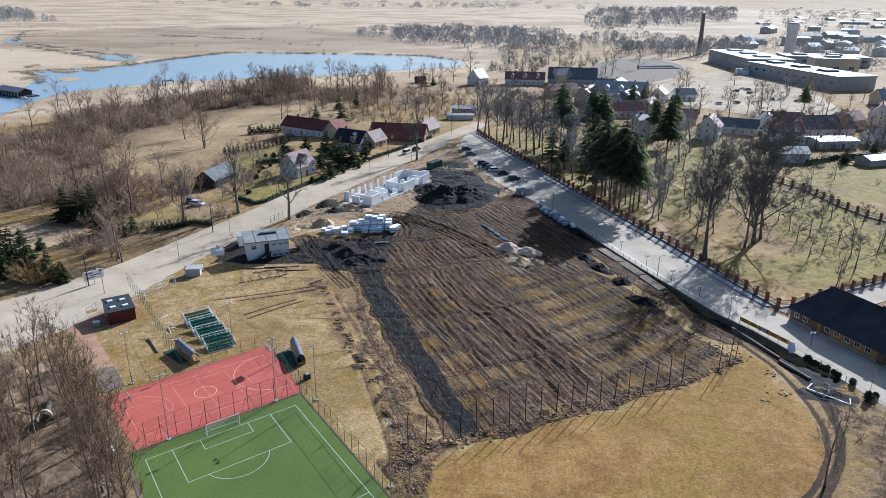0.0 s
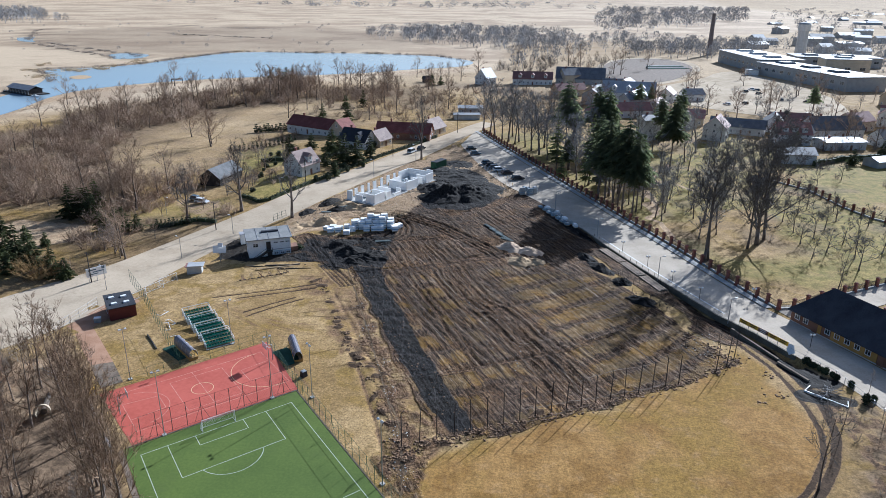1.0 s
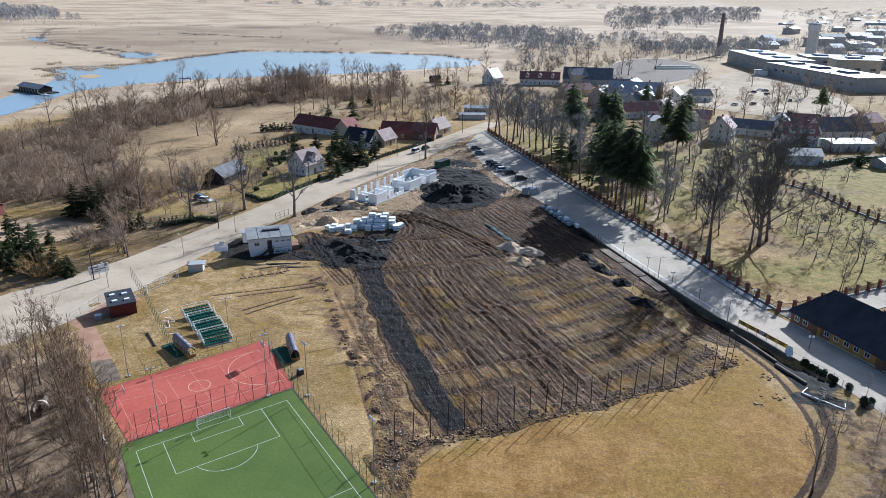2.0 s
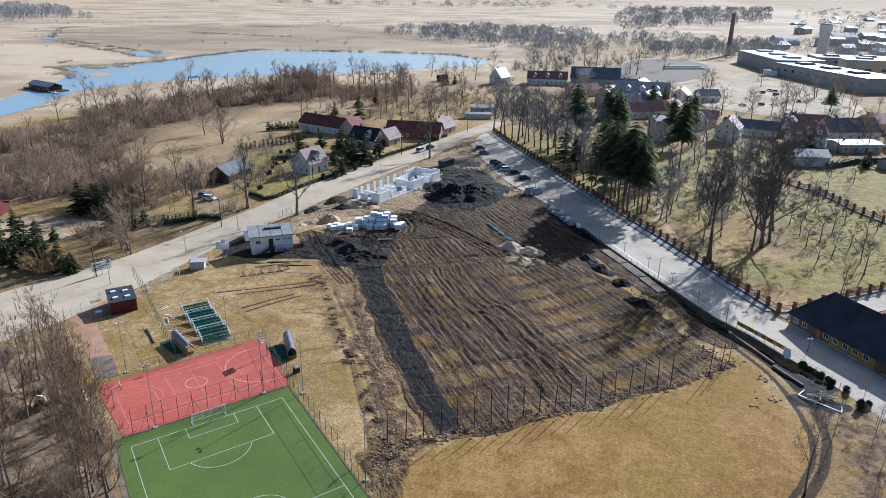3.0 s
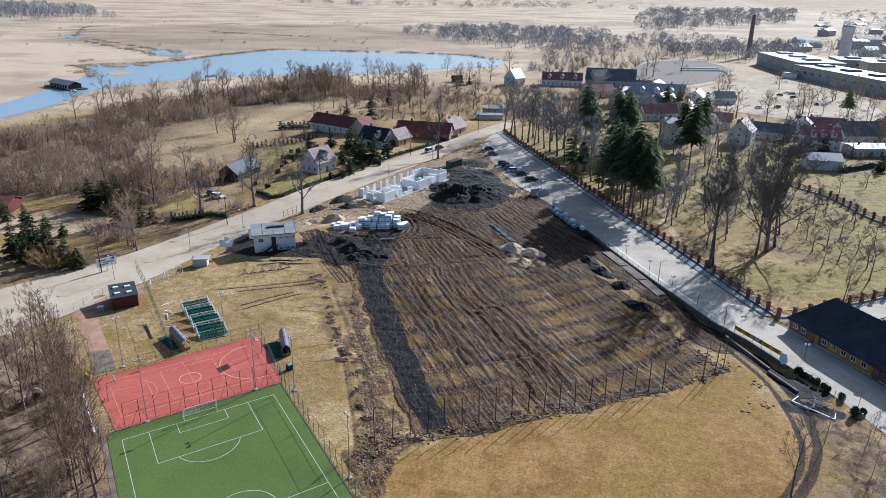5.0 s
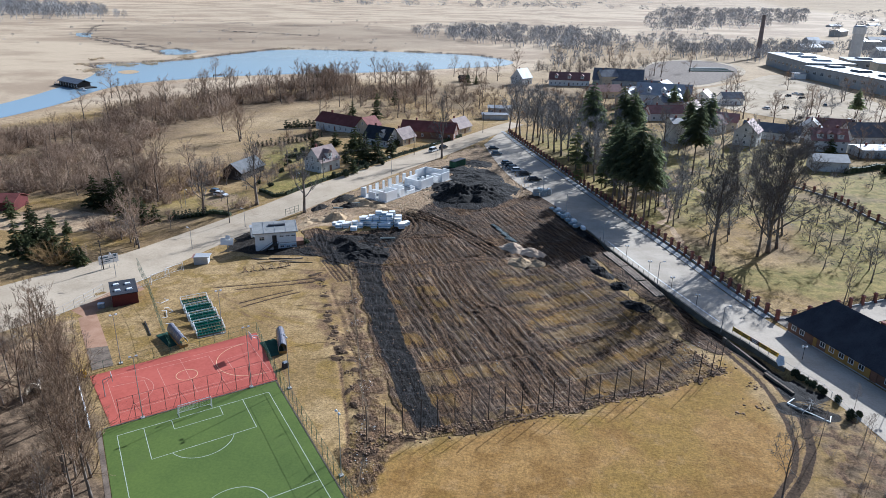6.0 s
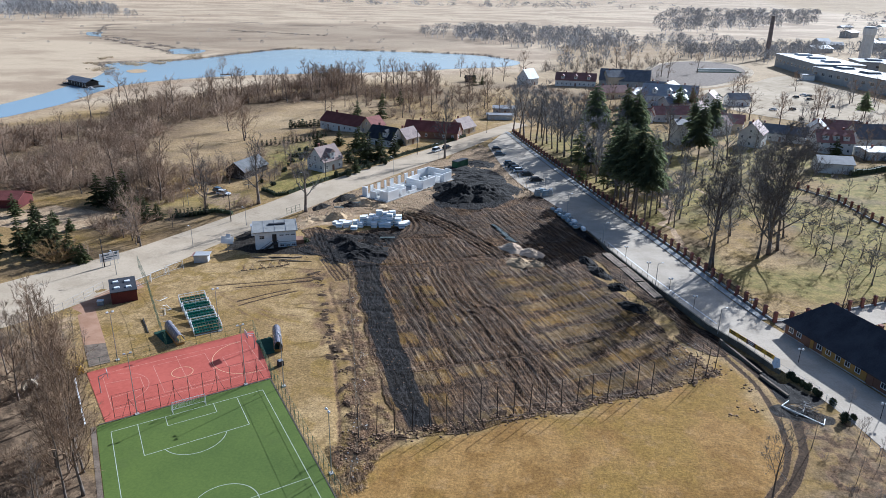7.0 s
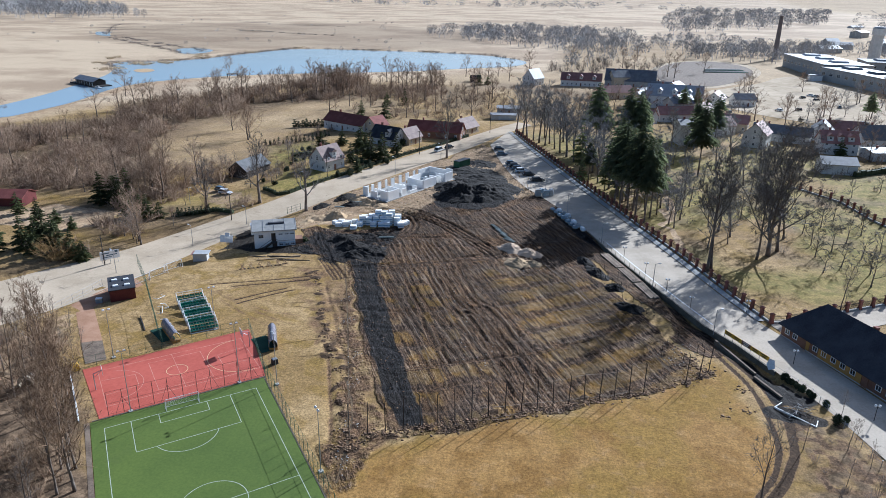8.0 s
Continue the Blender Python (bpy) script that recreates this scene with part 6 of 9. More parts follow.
house("long low house with a red roof and small dormers", 48, 515, -6, 28, 11, 4.2, 4.6, M_RENDER, M_HAZE_RED, chimney=2, dormers=((-9, -1), (0, -1), (9, -1)))
house("pale gabled house with a bright sheet roof", 14, 515, 55, 12, 10, 5, 6, M_RENDER, M_PALEROOF, floors=2)
house("wide dark gabled hall", 82, 514, -10, 34, 16, 4, 7, M_GREYWALL, M_HAZE_SLATE, "hall", 1, 5, 0, category="hall")
house("red gabled house with pale walls", 113, 315, 62, 11, 9.5, 6, 4.4, M_RENDER, M_HAZE_RED, floors=2)
house("pale house with a red mansard roof and white dormers", 143, 308, -4, 14, 10, 5, 4.2, M_RENDER, M_HAZE_RED, floors=2, dormers=((-4, -1), (0, -1), (4, -1)), chimney=2)
house("low building with a bright flat roof", 160, 300, 8, 18, 11, 3.4, 0.7, M_RENDER, M_PALEROOF, win=4, chimney=1)
house("large house with a dark slate roof", 169, 326, 8, 24, 13, 4.2, 5, M_RENDER, M_HAZE_SLATE, win=4)
house("low outbuilding with a dark sheet roof and pale wall", 130, 272, -4, 12, 9, 3.8, 2.0, M_RENDER, M_HAZE_SLATE, "shed", 1, 0, 0, category="shed")
house("long house with a dark roof behind the park", 128, 330, -26, 24, 9, 3.6, 3.2, M_GREYWALL, M_HAZE_SLATE, win=4)
house("small pale house with a grey roof", 137, 432, 10, 12, 9, 4, 3, M_RENDER, M_GREYROOF)
house("pale house with a red roof at the square", 120, 425, 65, 12, 9, 5, 3.6, M_RENDER, M_HAZE_RED, floors=2)
house("pale gabled house with a dark red roof", 212, 355, 60, 14, 11, 6, 5, M_RENDER, M_HAZE_RED, floors=2, dormers=((0, 1),))
house("glazed greenhouse with a pale roof", 162, 268, 20, 14, 7, 2.6, 1.2, M_GREYWALL, M_BLUESHEET, "greenhouse", 1, 0, 0, category="greenhouse")
house("house with a dark roof and pale gable", 232, 372, 20, 18, 12, 5, 5, M_RENDER, M_HAZE_SLATE)
house("house with a red roof among garden trees", 198, 318, 40, 14, 10, 4.5, 4.5, M_RENDER, M_HAZE_RED)
rt = random.Random(21)
for x, y, turn, L, W, hw, hr, wall, roof in ((101, 338, 30, 16, 9, 4.5, 3.6, M_RENDER, M_HAZE_RED), (112, 352, -20, 14, 9, 4, 3.4, M_BEIGE, M_HAZE_RED), (148, 338, 70, 13, 9, 4.5, 3.6, M_RENDER, M_HAZE_SLATE), (158, 345, -10, 18, 9, 4, 3.4, M_RENDER, M_HAZE_RED), (184, 306, 15, 13, 9, 4, 3.2, M_RENDER, M_HAZE_SLATE),
                                             (188, 342, 25, 15, 10, 5, 3.6, M_BEIGE, M_HAZE_RED), (206, 300, -15, 12, 8, 4, 3.2, M_RENDER, M_HAZE_RED), (222, 330, 35, 16, 10, 4.5, 4, M_RENDER, M_HAZE_RED), (240, 345, 10, 14, 9, 4, 3.2, M_GREYWALL, M_HAZE_SLATE), (88, 372, 12, 18, 9, 4, 3.4, M_RENDER, M_HAZE_RED),
                                             (70, 362, -30, 14, 9, 4, 3.2, M_RENDER, M_HAZE_RED), (104, 385, 60, 14, 9, 4.5, 3.2, M_RENDER, M_HAZE_RED), (66, 455, 20, 20, 10, 4, 3.6, M_BEIGE, M_HAZE_RED), (98, 470, -5, 16, 10, 4.5, 3.6, M_RENDER, M_HAZE_SLATE), (246, 316, 50, 15, 10, 4, 3.8, M_RENDER, M_HAZE_SLATE)):
    house("pale town house with a tiled pitched roof", x, y, turn, L, W, hw, hr, wall, roof, floors=1, win=3.4, chimney=1, group="town houses")
for k in range(26):
    x, y = rt.uniform(70, 330), rt.uniform(395, 520)
    if 108 < x < 232 and 340 < y < 530:
        x, y = rt.uniform(236, 330), rt.uniform(330, 560)
    if x > 215 and y > 440:
        y -= 125
    house("pale rendered town house with a pitched roof", x, y, rt.uniform(-30, 80), rt.uniform(11, 18), rt.uniform(9, 12), rt.uniform(4, 7), rt.uniform(2.5, 4.5), rt.choice((M_RENDER, M_BEIGE, M_GREYWALL)),
          rt.choice((M_HAZE_RED, M_PALEROOF, M_GREYROOF, M_HAZE_SLATE)), floors=1, win=4, chimney=1, group="town houses")
for k in range(95):
    y = 760 + 1900 * rt.random() ** 1.6
    x = y * rt.uniform(0.40, 0.80) - 10
    house("distant house with a pale glinting roof", x, y, rt.uniform(-40, 60), rt.uniform(14, 34), rt.uniform(10, 18), rt.uniform(4, 9), rt.uniform(1, 4), rt.choice((M_RENDER, M_GREYWALL)),
          rt.choice((M_PALEROOF, M_PALEROOF, M_GREYROOF, M_HAZE_SLATE)), win=0, chimney=0, group="far town houses")


def factory_hall(x, y, turn, L, W, hgt, wall, roof, label):
    root = thing("factory_hall", label, "factory", x, y, None, turn)
    part("wall", Geo().box(0, 0, -0.5, L, W, hgt + 0.5), wall, root)
    part("roof", Geo().box(0, 0, hgt, L + 1, W + 1, 0.6), roof, root)
    n = int(L / 9)
    for k in range(n):
        add_window(root, -L / 2 + L * (k + 0.5) / n, -W / 2 - 0.04, hgt * 0.45, 0, 4.0, 2.2)
    for k in range(max(1, int(L / 30))):
        part("skylight", Geo().box(-L / 2 + 15 + 30 * k, 0, hgt + 0.6, 12, W * 0.35, 1.4, top=0.8), roof, root)


factory_hall(253, 633, -90, 96, 36, 10.5, M_GREYWALL, M_PALEROOF, "long factory hall with a bright flat roof")
factory_hall(257, 534, -78.6, 104, 30, 9, M_GREYWALL, M_HAZE_SLATE, "long factory wing with a dark roof beside the square")
factory_hall(292, 566, -8, 32, 20, 14, M_BEIGE, M_PALEROOF, "yellowish factory block with a flat roof")
factory_hall(330, 660, -8, 70, 34, 8, M_GREYWALL, M_GREYROOF, "grey factory hall with rows of roof lights")
stand = thing("terrace", "low dark terraces of the old stadium", "terrace", 170, 610, None, 10)
for k in range(4):
    part("step", Geo().box(0, 3.0 * k, -0.2, 36 - 2 * k, 3.0, 0.8 + 0.5 * k), M_CONCRETE if k % 2 else M_DARKGREEN, stand)
booth = thing("booth", "small pale booth at the edge of the square", "booth", 226, 574, None, 0)
part("body", Geo().box(0, 0, -0.2, 9, 5, 4.2), M_WHITEWALL, booth)
part("roof", Geo().box(0, 0, 4.0, 10, 6, 0.4), M_GREYROOF, booth)
stack = thing("factory_chimney", "tall brick factory chimney", "chimney", 248.8, 751.3, 0)
part("shaft", Geo().tube((0, 0, -0.5), (0, 0, 40.6), 2.6, 1.7, 16), M_HAZE_BRICK, stack)
part("rim", Geo().tube((0, 0, 39.8), (0, 0, 41.0), 1.85, 1.85, 16), M_HAZE_BRICK, stack)
wt = thing("water_tower", "grey water tower with a wide head", "tower", 334, 736, 0)
part("shaft", Geo().tube((0, 0, -0.5), (0, 0, 26), 5.4, 4.9, 12), M_RENDER, wt)
part("head", Geo().tube((0, 0, 26), (0, 0, 32), 5.9, 5.9, 12), M_RENDER, wt)
part("cap", Geo().tube((0, 0, 32), (0, 0, 33.5), 6.1, 4.6, 12), M_PALEROOF, wt)


# ---- street furniture ----
def brick_fence(name, label, line, gap=3.5, step_in=0.0):
    """Brick pillars on a low plinth with dark railings between them."""
    root = thing(name, label, "fence", 0, 0, 0)
    pil = Geo()
    pil.box(0, 0, -0.3, 0.72, 0.72, 0.85).box(0, 0, 0.55, 0.58, 0.58, 1.55).box(0, 0, 2.1, 0.8, 0.8, 0.14).box(0, 0, 2.24, 0.7, 0.7, 0.2, top=0.4)
    pm = pil.mesh("pillar", M_BRICK)
    span = gap - 0.6
    cuts = []
    for k in range(int(span / 0.24) + 1):
        cuts += [-span / 2 + 0.24 * k, -span / 2 + 0.24 * k + 0.045]
    rail = lattice_panel(cuts, [0.45, 0.7, 0.76, 1.6, 1.66, 1.85], -0.025, 0.025, lambda i, k: i % 2 == 0 or k in (1, 3))
    rm = rail.mesh("railing", M_DARKWOOD)
    plinth = Geo().box(0, 0, -0.3, span + 0.05, 0.4, 0.72).mesh("plinth", M_CONCRETE)
    for (ax, ay), (bx, by) in zip(line, line[1:]):
        d = math.hypot(bx - ax, by - ay)
        n = max(1, round(d / gap))
        turn = math.degrees(math.atan2(by - ay, bx - ax))
        for i in range(n):
            x, y = ax + (bx - ax) * i / n, ay + (by - ay) * i / n
            part("pillar", pm, M_BRICK, root).matrix_basis = pose(x, y, land(x, y), 0, 0, turn)
            x, y = ax + (bx - ax) * (i + 0.5) / n, ay + (by - ay) * (i + 0.5) / n
            part("railing", rm, M_DARKWOOD, root).matrix_basis = pose(x, y, land(x, y), 0, 0, turn)
            part("plinth", plinth, M_CONCRETE, root).matrix_basis = pose(x, y, land(x, y), 0, 0, turn)
    return root


brick_fence("brick_fence", "red brick pillar fence with dark railings along the park", [(67.2, 134.3), (63.0, 146.8), (56.4, 169.8), (46.6, 198.6), (34, 238.2), (25.6, 265.4), (15.2, 297.8), (8.4, 321)])
brick_fence("brick_fence", "red brick pillar fence with dark railings along the side lane", [(67.2, 134.3), (70.6, 135.0), (78.2, 139.3), (94.6, 147.8), (132, 167)])
brick_fence("brick_fence", "weathered brick pillar wall behind the orchard", [(106, 246), (116, 229), (118, 210), (121, 199), (134, 180)], 4.0)


def lamp_post(x, y, hgt, arm=0.0, turn=0.0, name="street_lamp", label="slim grey street lamp beside the road"):
    root = thing(name, label, "lamp", x, y, None, turn, "street lamps")
    part("pole", Geo().tube((0, 0, -0.2), (0, 0, hgt), 0.09, 0.055, 6), M_STEEL, root)
    part("arm", Geo().tube((0, 0, hgt), (0.9, 0, hgt + 0.15), 0.04, 0.04, 5), M_STEEL, root)
    part("lamp_head", Geo().box(1.1, 0, hgt + 0.08, 0.7, 0.26, 0.14, top=0.7), M_WHITE, root)


for x, y, hgt, turn in ((-62.5, 179.2, 5.2, 150), (-69.8, 161.1, 5.6, 150), (-78.8, 140.5, 5.6, 150), (-58.1, 214.0, 5.2, -30), (-88.5, 197, 5.5, -30), (-30.9, 236.7, 6, 150), (-18, 262, 6, 150),
                        (45.9, 149.0, 5.6, 20), (36.6, 176, 5.6, 20), (28.5, 202, 5.6, 20), (54.5, 127.6, 5.2, 20), (22, 219, 5.6, 20)):
    lamp_post(x, y, hgt, 0, turn)


def globe_lamp(x, y):
    root = thing("globe_lamp", "park lamp with white globes", "lamp", x, y, None, 0, "street lamps")
    part("pole", Geo().tube((0, 0, -0.1), (0, 0, 2.75), 0.06, 0.045, 6), M_DARKWOOD, root)
    for u in (-0.32, 0.32):
        g = Geo()
        for k in range(6):
            a, b = -90 + 30 * k, -60 + 30 * k
            g.tube((u, 0, 2.85 + 0.22 * math.sin(radians(a))), (u, 0, 2.85 + 0.22 * math.sin(radians(b))), max(0.02, 0.22 * math.cos(radians(a))), max(0.02, 0.22 * math.cos(radians(b))), 10, False)
        part("globe", g, M_WHITE, root, "white glass globe", True)
    part("arm", Geo().tube((-0.32, 0, 2.62), (0.32, 0, 2.62), 0.03, 0.03, 5), M_DARKWOOD, root)


for x, y in ((66.2, 117.6), (63.5, 138.5), (73, 101), (41.4, 166.6), (45.3, 156.6), (48.7, 147.4), (52.1, 138.4)):
    globe_lamp(x, y)

POLES = [(-118, 96, 8.5), (-84.8, 145.3, 7.6), (-68.2, 181.9, 8.4), (-52.6, 226.0, 8.2), (-27.5, 268.5, 9.5), (-3, 318, 9)]
heads = []
for x, y, hgt in POLES:
    root = thing("utility_pole", "weathered wooden power pole with a crossarm", "pole", x, y, None, 60, "power poles")
    part("pole", Geo().tube((0, 0, -0.4), (0, 0, hgt), 0.14, 0.10, 7), M_DARKWOOD, root)
    part("crossarm", Geo().box(0, 0, hgt - 0.5, 0.1, 1.8, 0.1), M_DARKWOOD, root)
    heads.append((x, y, land(x, y) + hgt - 0.35))
for (ax, ay, az), (bx, by, bz) in zip(heads, heads[1:]):
    for off in (-0.8, 0, 0.8):
        g = Geo()
        pts = []
        for k in range(11):
            t = k / 10
            pts.append((ax + (bx - ax) * t + off * 0.85, ay + (by - ay) * t - off * 0.5, az + (bz - az) * t - 1.1 * 4 * t * (1 - t)))
        ring = [(x + 0.022 * math.cos(a), y + 0.022 * math.cos(a), z + 0.022 * math.sin(a)) for x, y, z in pts for a in (0.5, 2.6, 4.7)]
        g.add(ring, [(3 * k + i, 3 * k + (i + 1) % 3, 3 * k + 3 + (i + 1) % 3, 3 * k + 3 + i) for k in range(10) for i in range(3)])
        whole("overhead_wire", g, M_DARKBAR, "dark overhead power wire between the poles", "wire", 0, 0, 0, group="power wires")

# yellow boards on the fence above the running track
bn = thing("board_fence", "fence of yellow advertising boards with dark bars", "fence", 58.75, 121.2, None, math.degrees(math.atan2(-10.0, 5.3)))
for k in range(6):
    part("post", Geo().tube((-5.65 + 2.26 * k, 0.08, -0.1), (-5.65 + 2.26 * k, 0.08, 2.0), 0.05, 0.05, 6), M_STEEL, bn)
for k, m in enumerate((M_YELLOW, M_YELLOW, M_BROWNWALL, M_YELLOW, M_YELLOW)):
    b = part("board", Geo().box(-4.52 + 2.26 * k, 0, 1.05, 2.2, 0.06, 0.85), m, bn)
    for z, w in ((1.6, 1.5), (1.25, 1.1)):
        part("lettering_bar", Geo().box(-4.52 + 2.26 * k, -0.045, z, w, 0.02, 0.16), M_DARKBAR if m is M_YELLOW else M_WHITE, b)
part("wire_mesh", Geo().tube((-5.65, 0.08, 0.5), (5.65, 0.08, 0.5), 0.02, 0.02, 4).tube((-5.65, 0.08, 0.9), (5.65, 0.08, 0.9), 0.02, 0.02, 4), M_STEEL, bn)
tarp = thing("hanging_sheet", "torn white sheet hanging on the fence end", "sheet", 61.2, 115.6, None, -20)
tg = Geo()
tg.add([(0, 0, 2.0), (0.9, 0.2, 1.7), (1.2, -0.4, 0.4), (0.2, -0.9, 0.15), (-0.3, -0.3, 0.9), (0, 0.05, 1.95), (0.9, 0.25, 1.65), (1.2, -0.35, 0.35), (0.2, -0.85, 0.1), (-0.3, -0.25, 0.85)],
       [(0, 1, 2, 3, 4), (9, 8, 7, 6, 5), (0, 5, 6, 1), (1, 6, 7, 2), (2, 7, 8, 3), (3, 8, 9, 4), (4, 9, 5, 0)])
part("cloth", tg, M_WHITE, tarp)


def terrace(p, q, label, deep=0.42, low=0.0):
    (ax, ay), (bx, by) = p, q
    L = math.hypot(bx - ax, by - ay)
    root = thing("terrace_step", label, "step", (ax + bx) / 2, (ay + by) / 2, land((ax + bx) / 2, (ay + by) / 2) - low, math.degrees(math.atan2(by - ay, bx - ax)), "terrace steps")
    part("wall", Geo().box(0, 0, -1.0, L, deep, 1.25), M_MOSSY, root)
    n = max(1, round(deep / 0.5))
    for k in range(n):
        part("plank", Geo().box(0, (k - (n - 1) / 2) * deep / n, 0.25 + 0.03 * (k % 2), L, deep / n - 0.04, 0.07), M_BOARD, root)


terrace((36.8, 168.4), (39.9, 159.8), "wide low terrace step of weathered brown planks", 2.2, 0.14)
terrace((40.1, 159.3), (42.8, 151.4), "wide low terrace step of weathered brown planks", 2.2, 0.14)
terrace((43.0, 150.8), (45.6, 142.8), "wide low terrace step of weathered brown planks", 2.2, 0.14)
for k in range(13):
    x, y = 36.0 + 0.86 * k, 177.0 - 2.42 * k
    whole("stake", Geo().tube((0, 0, -0.4), (0.06, 0, 1.25), 0.05, 0.045, 5), M_DARKWOOD, "thin dark stake at the edge of the street", "stake", x, y, None, 40 * k, "street stakes")
for x, y in ((35.6, 151.5), (37.0, 149.8), (38.9, 148.2), (39.6, 145.6), (38.4, 141.2), (40.6, 140.2), (41.4, 137.6), (42.6, 134.5)):
    whole("stake", Geo().tube((0, 0, -0.4), (0.05, 0.05, 1.4), 0.05, 0.04, 5), M_DARKWOOD, "thin dark stake beside the small soil heaps", "stake", x, y, None, 0, "heap stakes")
terrace((54.2, 124.6), (58.4, 112.8), "long low concrete terrace step with a worn plank")
terrace((57.9, 111.8), (60.6, 105.6), "short concrete terrace step with a mossy plank")

st_f = thing("road_fence", "low grey mesh fence beside the street", "fence", 0, 0, 0)
sp = Geo().tube((0, 0, -0.1), (0, 0, 1.2), 0.05, 0.05, 5).mesh("post", M_STEEL)
for k in range(12):
    x, y = (61.5 + 1.5 * k, 115.5 - 2.67 * k) if k < 3 else (66.0 + 0.38 * (k - 3), 107.5 - 2.3 * (k - 3))
    part("post", sp, M_STEEL, st_f).location = (x, y, 0.05)
part("strands", Geo().tube((61.5, 115.5, 1.15), (66.0, 107.5, 1.15), 0.025, 0.025, 4).tube((66.0, 107.5, 1.15), (69.1, 89.1, 1.15), 0.025, 0.025, 4).tube((66.0, 107.5, 0.6), (69.1, 89.1, 0.6), 0.02, 0.02, 4), M_STEEL, st_f)

# kerb frame round a heap of cut branches
kf = thing("kerb_frame", "white kerb frame round a heap of cut branches", "kerb", 0, 0, 0)
for p, q in (((58.6, 102.6), (63.4, 97.9)), ((58.6, 102.6), (60.2, 104.2)), ((63.4, 97.9), (64.2, 99.6))):
    (ax, ay), (bx, by) = p, q
    L = math.hypot(bx - ax, by - ay)
    part("kerb_stone", Geo().box((ax + bx) / 2, (ay + by) / 2, -0.1, L, 0.13, 0.25, math.atan2(by - ay, bx - ax)), M_WHITE, kf)

# old dark posts along the southern edge of the field
rp = random.Random(5)
post_geo = Geo().tube((0, 0, -0.4), (0, 0, 5.4), 0.075, 0.06, 6).tube((0, 0, 5.4), (0.0, 0.35, 5.75), 0.05, 0.04, 5)
POST = post_geo.mesh("post", M_DARKWOOD)
for i, (x, y) in enumerate(POSTS):
    ob = new("fence_post", POST)
    ob.matrix_basis = pose(x, y, 0, rp.uniform(-2, 2), rp.uniform(-2, 2), rp.uniform(0, 360)) @ Matrix.Scale(rp.uniform(0.92, 1.06), 4)
    tagged(ob, "tall dark leaning fence post above torn turf", "post", "field posts")
for x, y, hgt in ((47.2, 124.4, 2.2), (44.5, 120.5, 2.0), (49.5, 118.2, 2.4), (46.5, 115.2, 2.0), (43.0, 117.0, 2.2), (51, 121, 2.2), (41, 146, 2.0), (44.5, 139, 2.2), (36, 158.5, 2.0), (38.5, 152, 2.2), (30, 178, 2.2)):
    ob = whole("stake", Geo().tube((0, 0, -0.2), (0, 0, hgt), 0.04, 0.035, 5), M_DARKWOOD, "thin dark survey stake in the grass", "stake", x, y, None, group="survey stakes")


# ---- heaps and clods ----
def heap(name, x, y, rx, ry, hgt, material, label, turn=0.0, seed=1, rough=0.35, group="heaps"):
    n = 44
    g = Geo()
    u, v = np.meshgrid(np.linspace(-1.15, 1.15, n), np.linspace(-1.15, 1.15, n), indexing="ij")
    r = np.hypot(u, v)
    bump = lattice(u * 3 + seed * 7, v * 3, 1.0, seed) + 0.5 * lattice(u * 7, v * 7 + seed, 1.0, seed + 50) + 0.55 * lattice(u * 15, v * 15 + seed, 1.0, seed + 70) - 1.0
    prof = np.clip(1 - r * (0.95 + 0.35 * (lattice(u * 2 + 9, v * 2, 1.0, seed + 9) - 0.5)), -0.2, 1)
    z = hgt * (np.sign(prof) * np.abs(prof) ** 0.85) * (1 + rough * bump) - 0.08
    z = z + 0.3 * rough * (lattice(u * rx * 1.1 + seed, v * ry * 1.1, 1.0, seed + 33) - 0.5) * np.clip((prof + 0.2) * 3, 0, 1)
    g.v = [(float(a) * rx, float(b) * ry, float(c)) for a, b, c in zip(u.ravel(), v.ravel(), z.ravel())]
    g.f = [(i * n + j, (i + 1) * n + j, (i + 1) * n + j + 1, i * n + j + 1) for i in range(n - 1) for j in range(n - 1)]
    return whole(name, g, material, label, "mound", x, y, None, turn, group, smooth=True)


for i, (x, y, rx, ry, hgt, turn) in enumerate(((-4.5, 213, 8, 6.5, 3.6, 20), (2.5, 215, 8.5, 7, 3.3, 0), (-7.5, 222, 6.5, 7.5, 2.3, 40), (5, 226, 7.5, 9.5, 1.2, 60), (0, 236, 7, 10, 1.0, 70), (-5, 246, 7, 10, 0.8, 60), (-2, 258, 5, 7, 0.6, 50))):
    heap("soil_mound", x, y, rx, ry, hgt, M_SOIL, "big heap of dug black soil", turn, 20 + i, 0.7 if hgt > 1.5 else 0.9, "soil heaps")
for i, (x, y, rx, ry, hgt, turn) in enumerate(((-27.5, 162, 4.2, 3.5, 1.9, 10), (-22.8, 158.8, 5, 3, 1.5, -10), (-25.5, 156.2, 3.5, 2.5, 1.1, 0), (-30.8, 168, 4.2, 3.4, 1.6, 30), (-20.8, 161.5, 3.2, 2.4, 1.0, 20), (-40.5, 205.5, 4.5, 2.2, 1.3, 62), (-37, 199, 3.2, 2.2, 1.1, 30), (-45.5, 196.2, 3.4, 1.6, 1.1, 60), (37.3, 147, 2.4, 2.0, 1.3, 0), (39.6, 136.9, 3.2, 2.1, 1.3, -40), (34.0, 155.2, 1.9, 4.6, 1.2, 22), (31.5, 162.5, 1.7, 3.5, 1.0, 20))):
    heap("soil_mound", x, y, rx, ry, hgt, M_SOIL, "small dark heap of wet soil", turn, 40 + i, 0.6, "soil heaps")
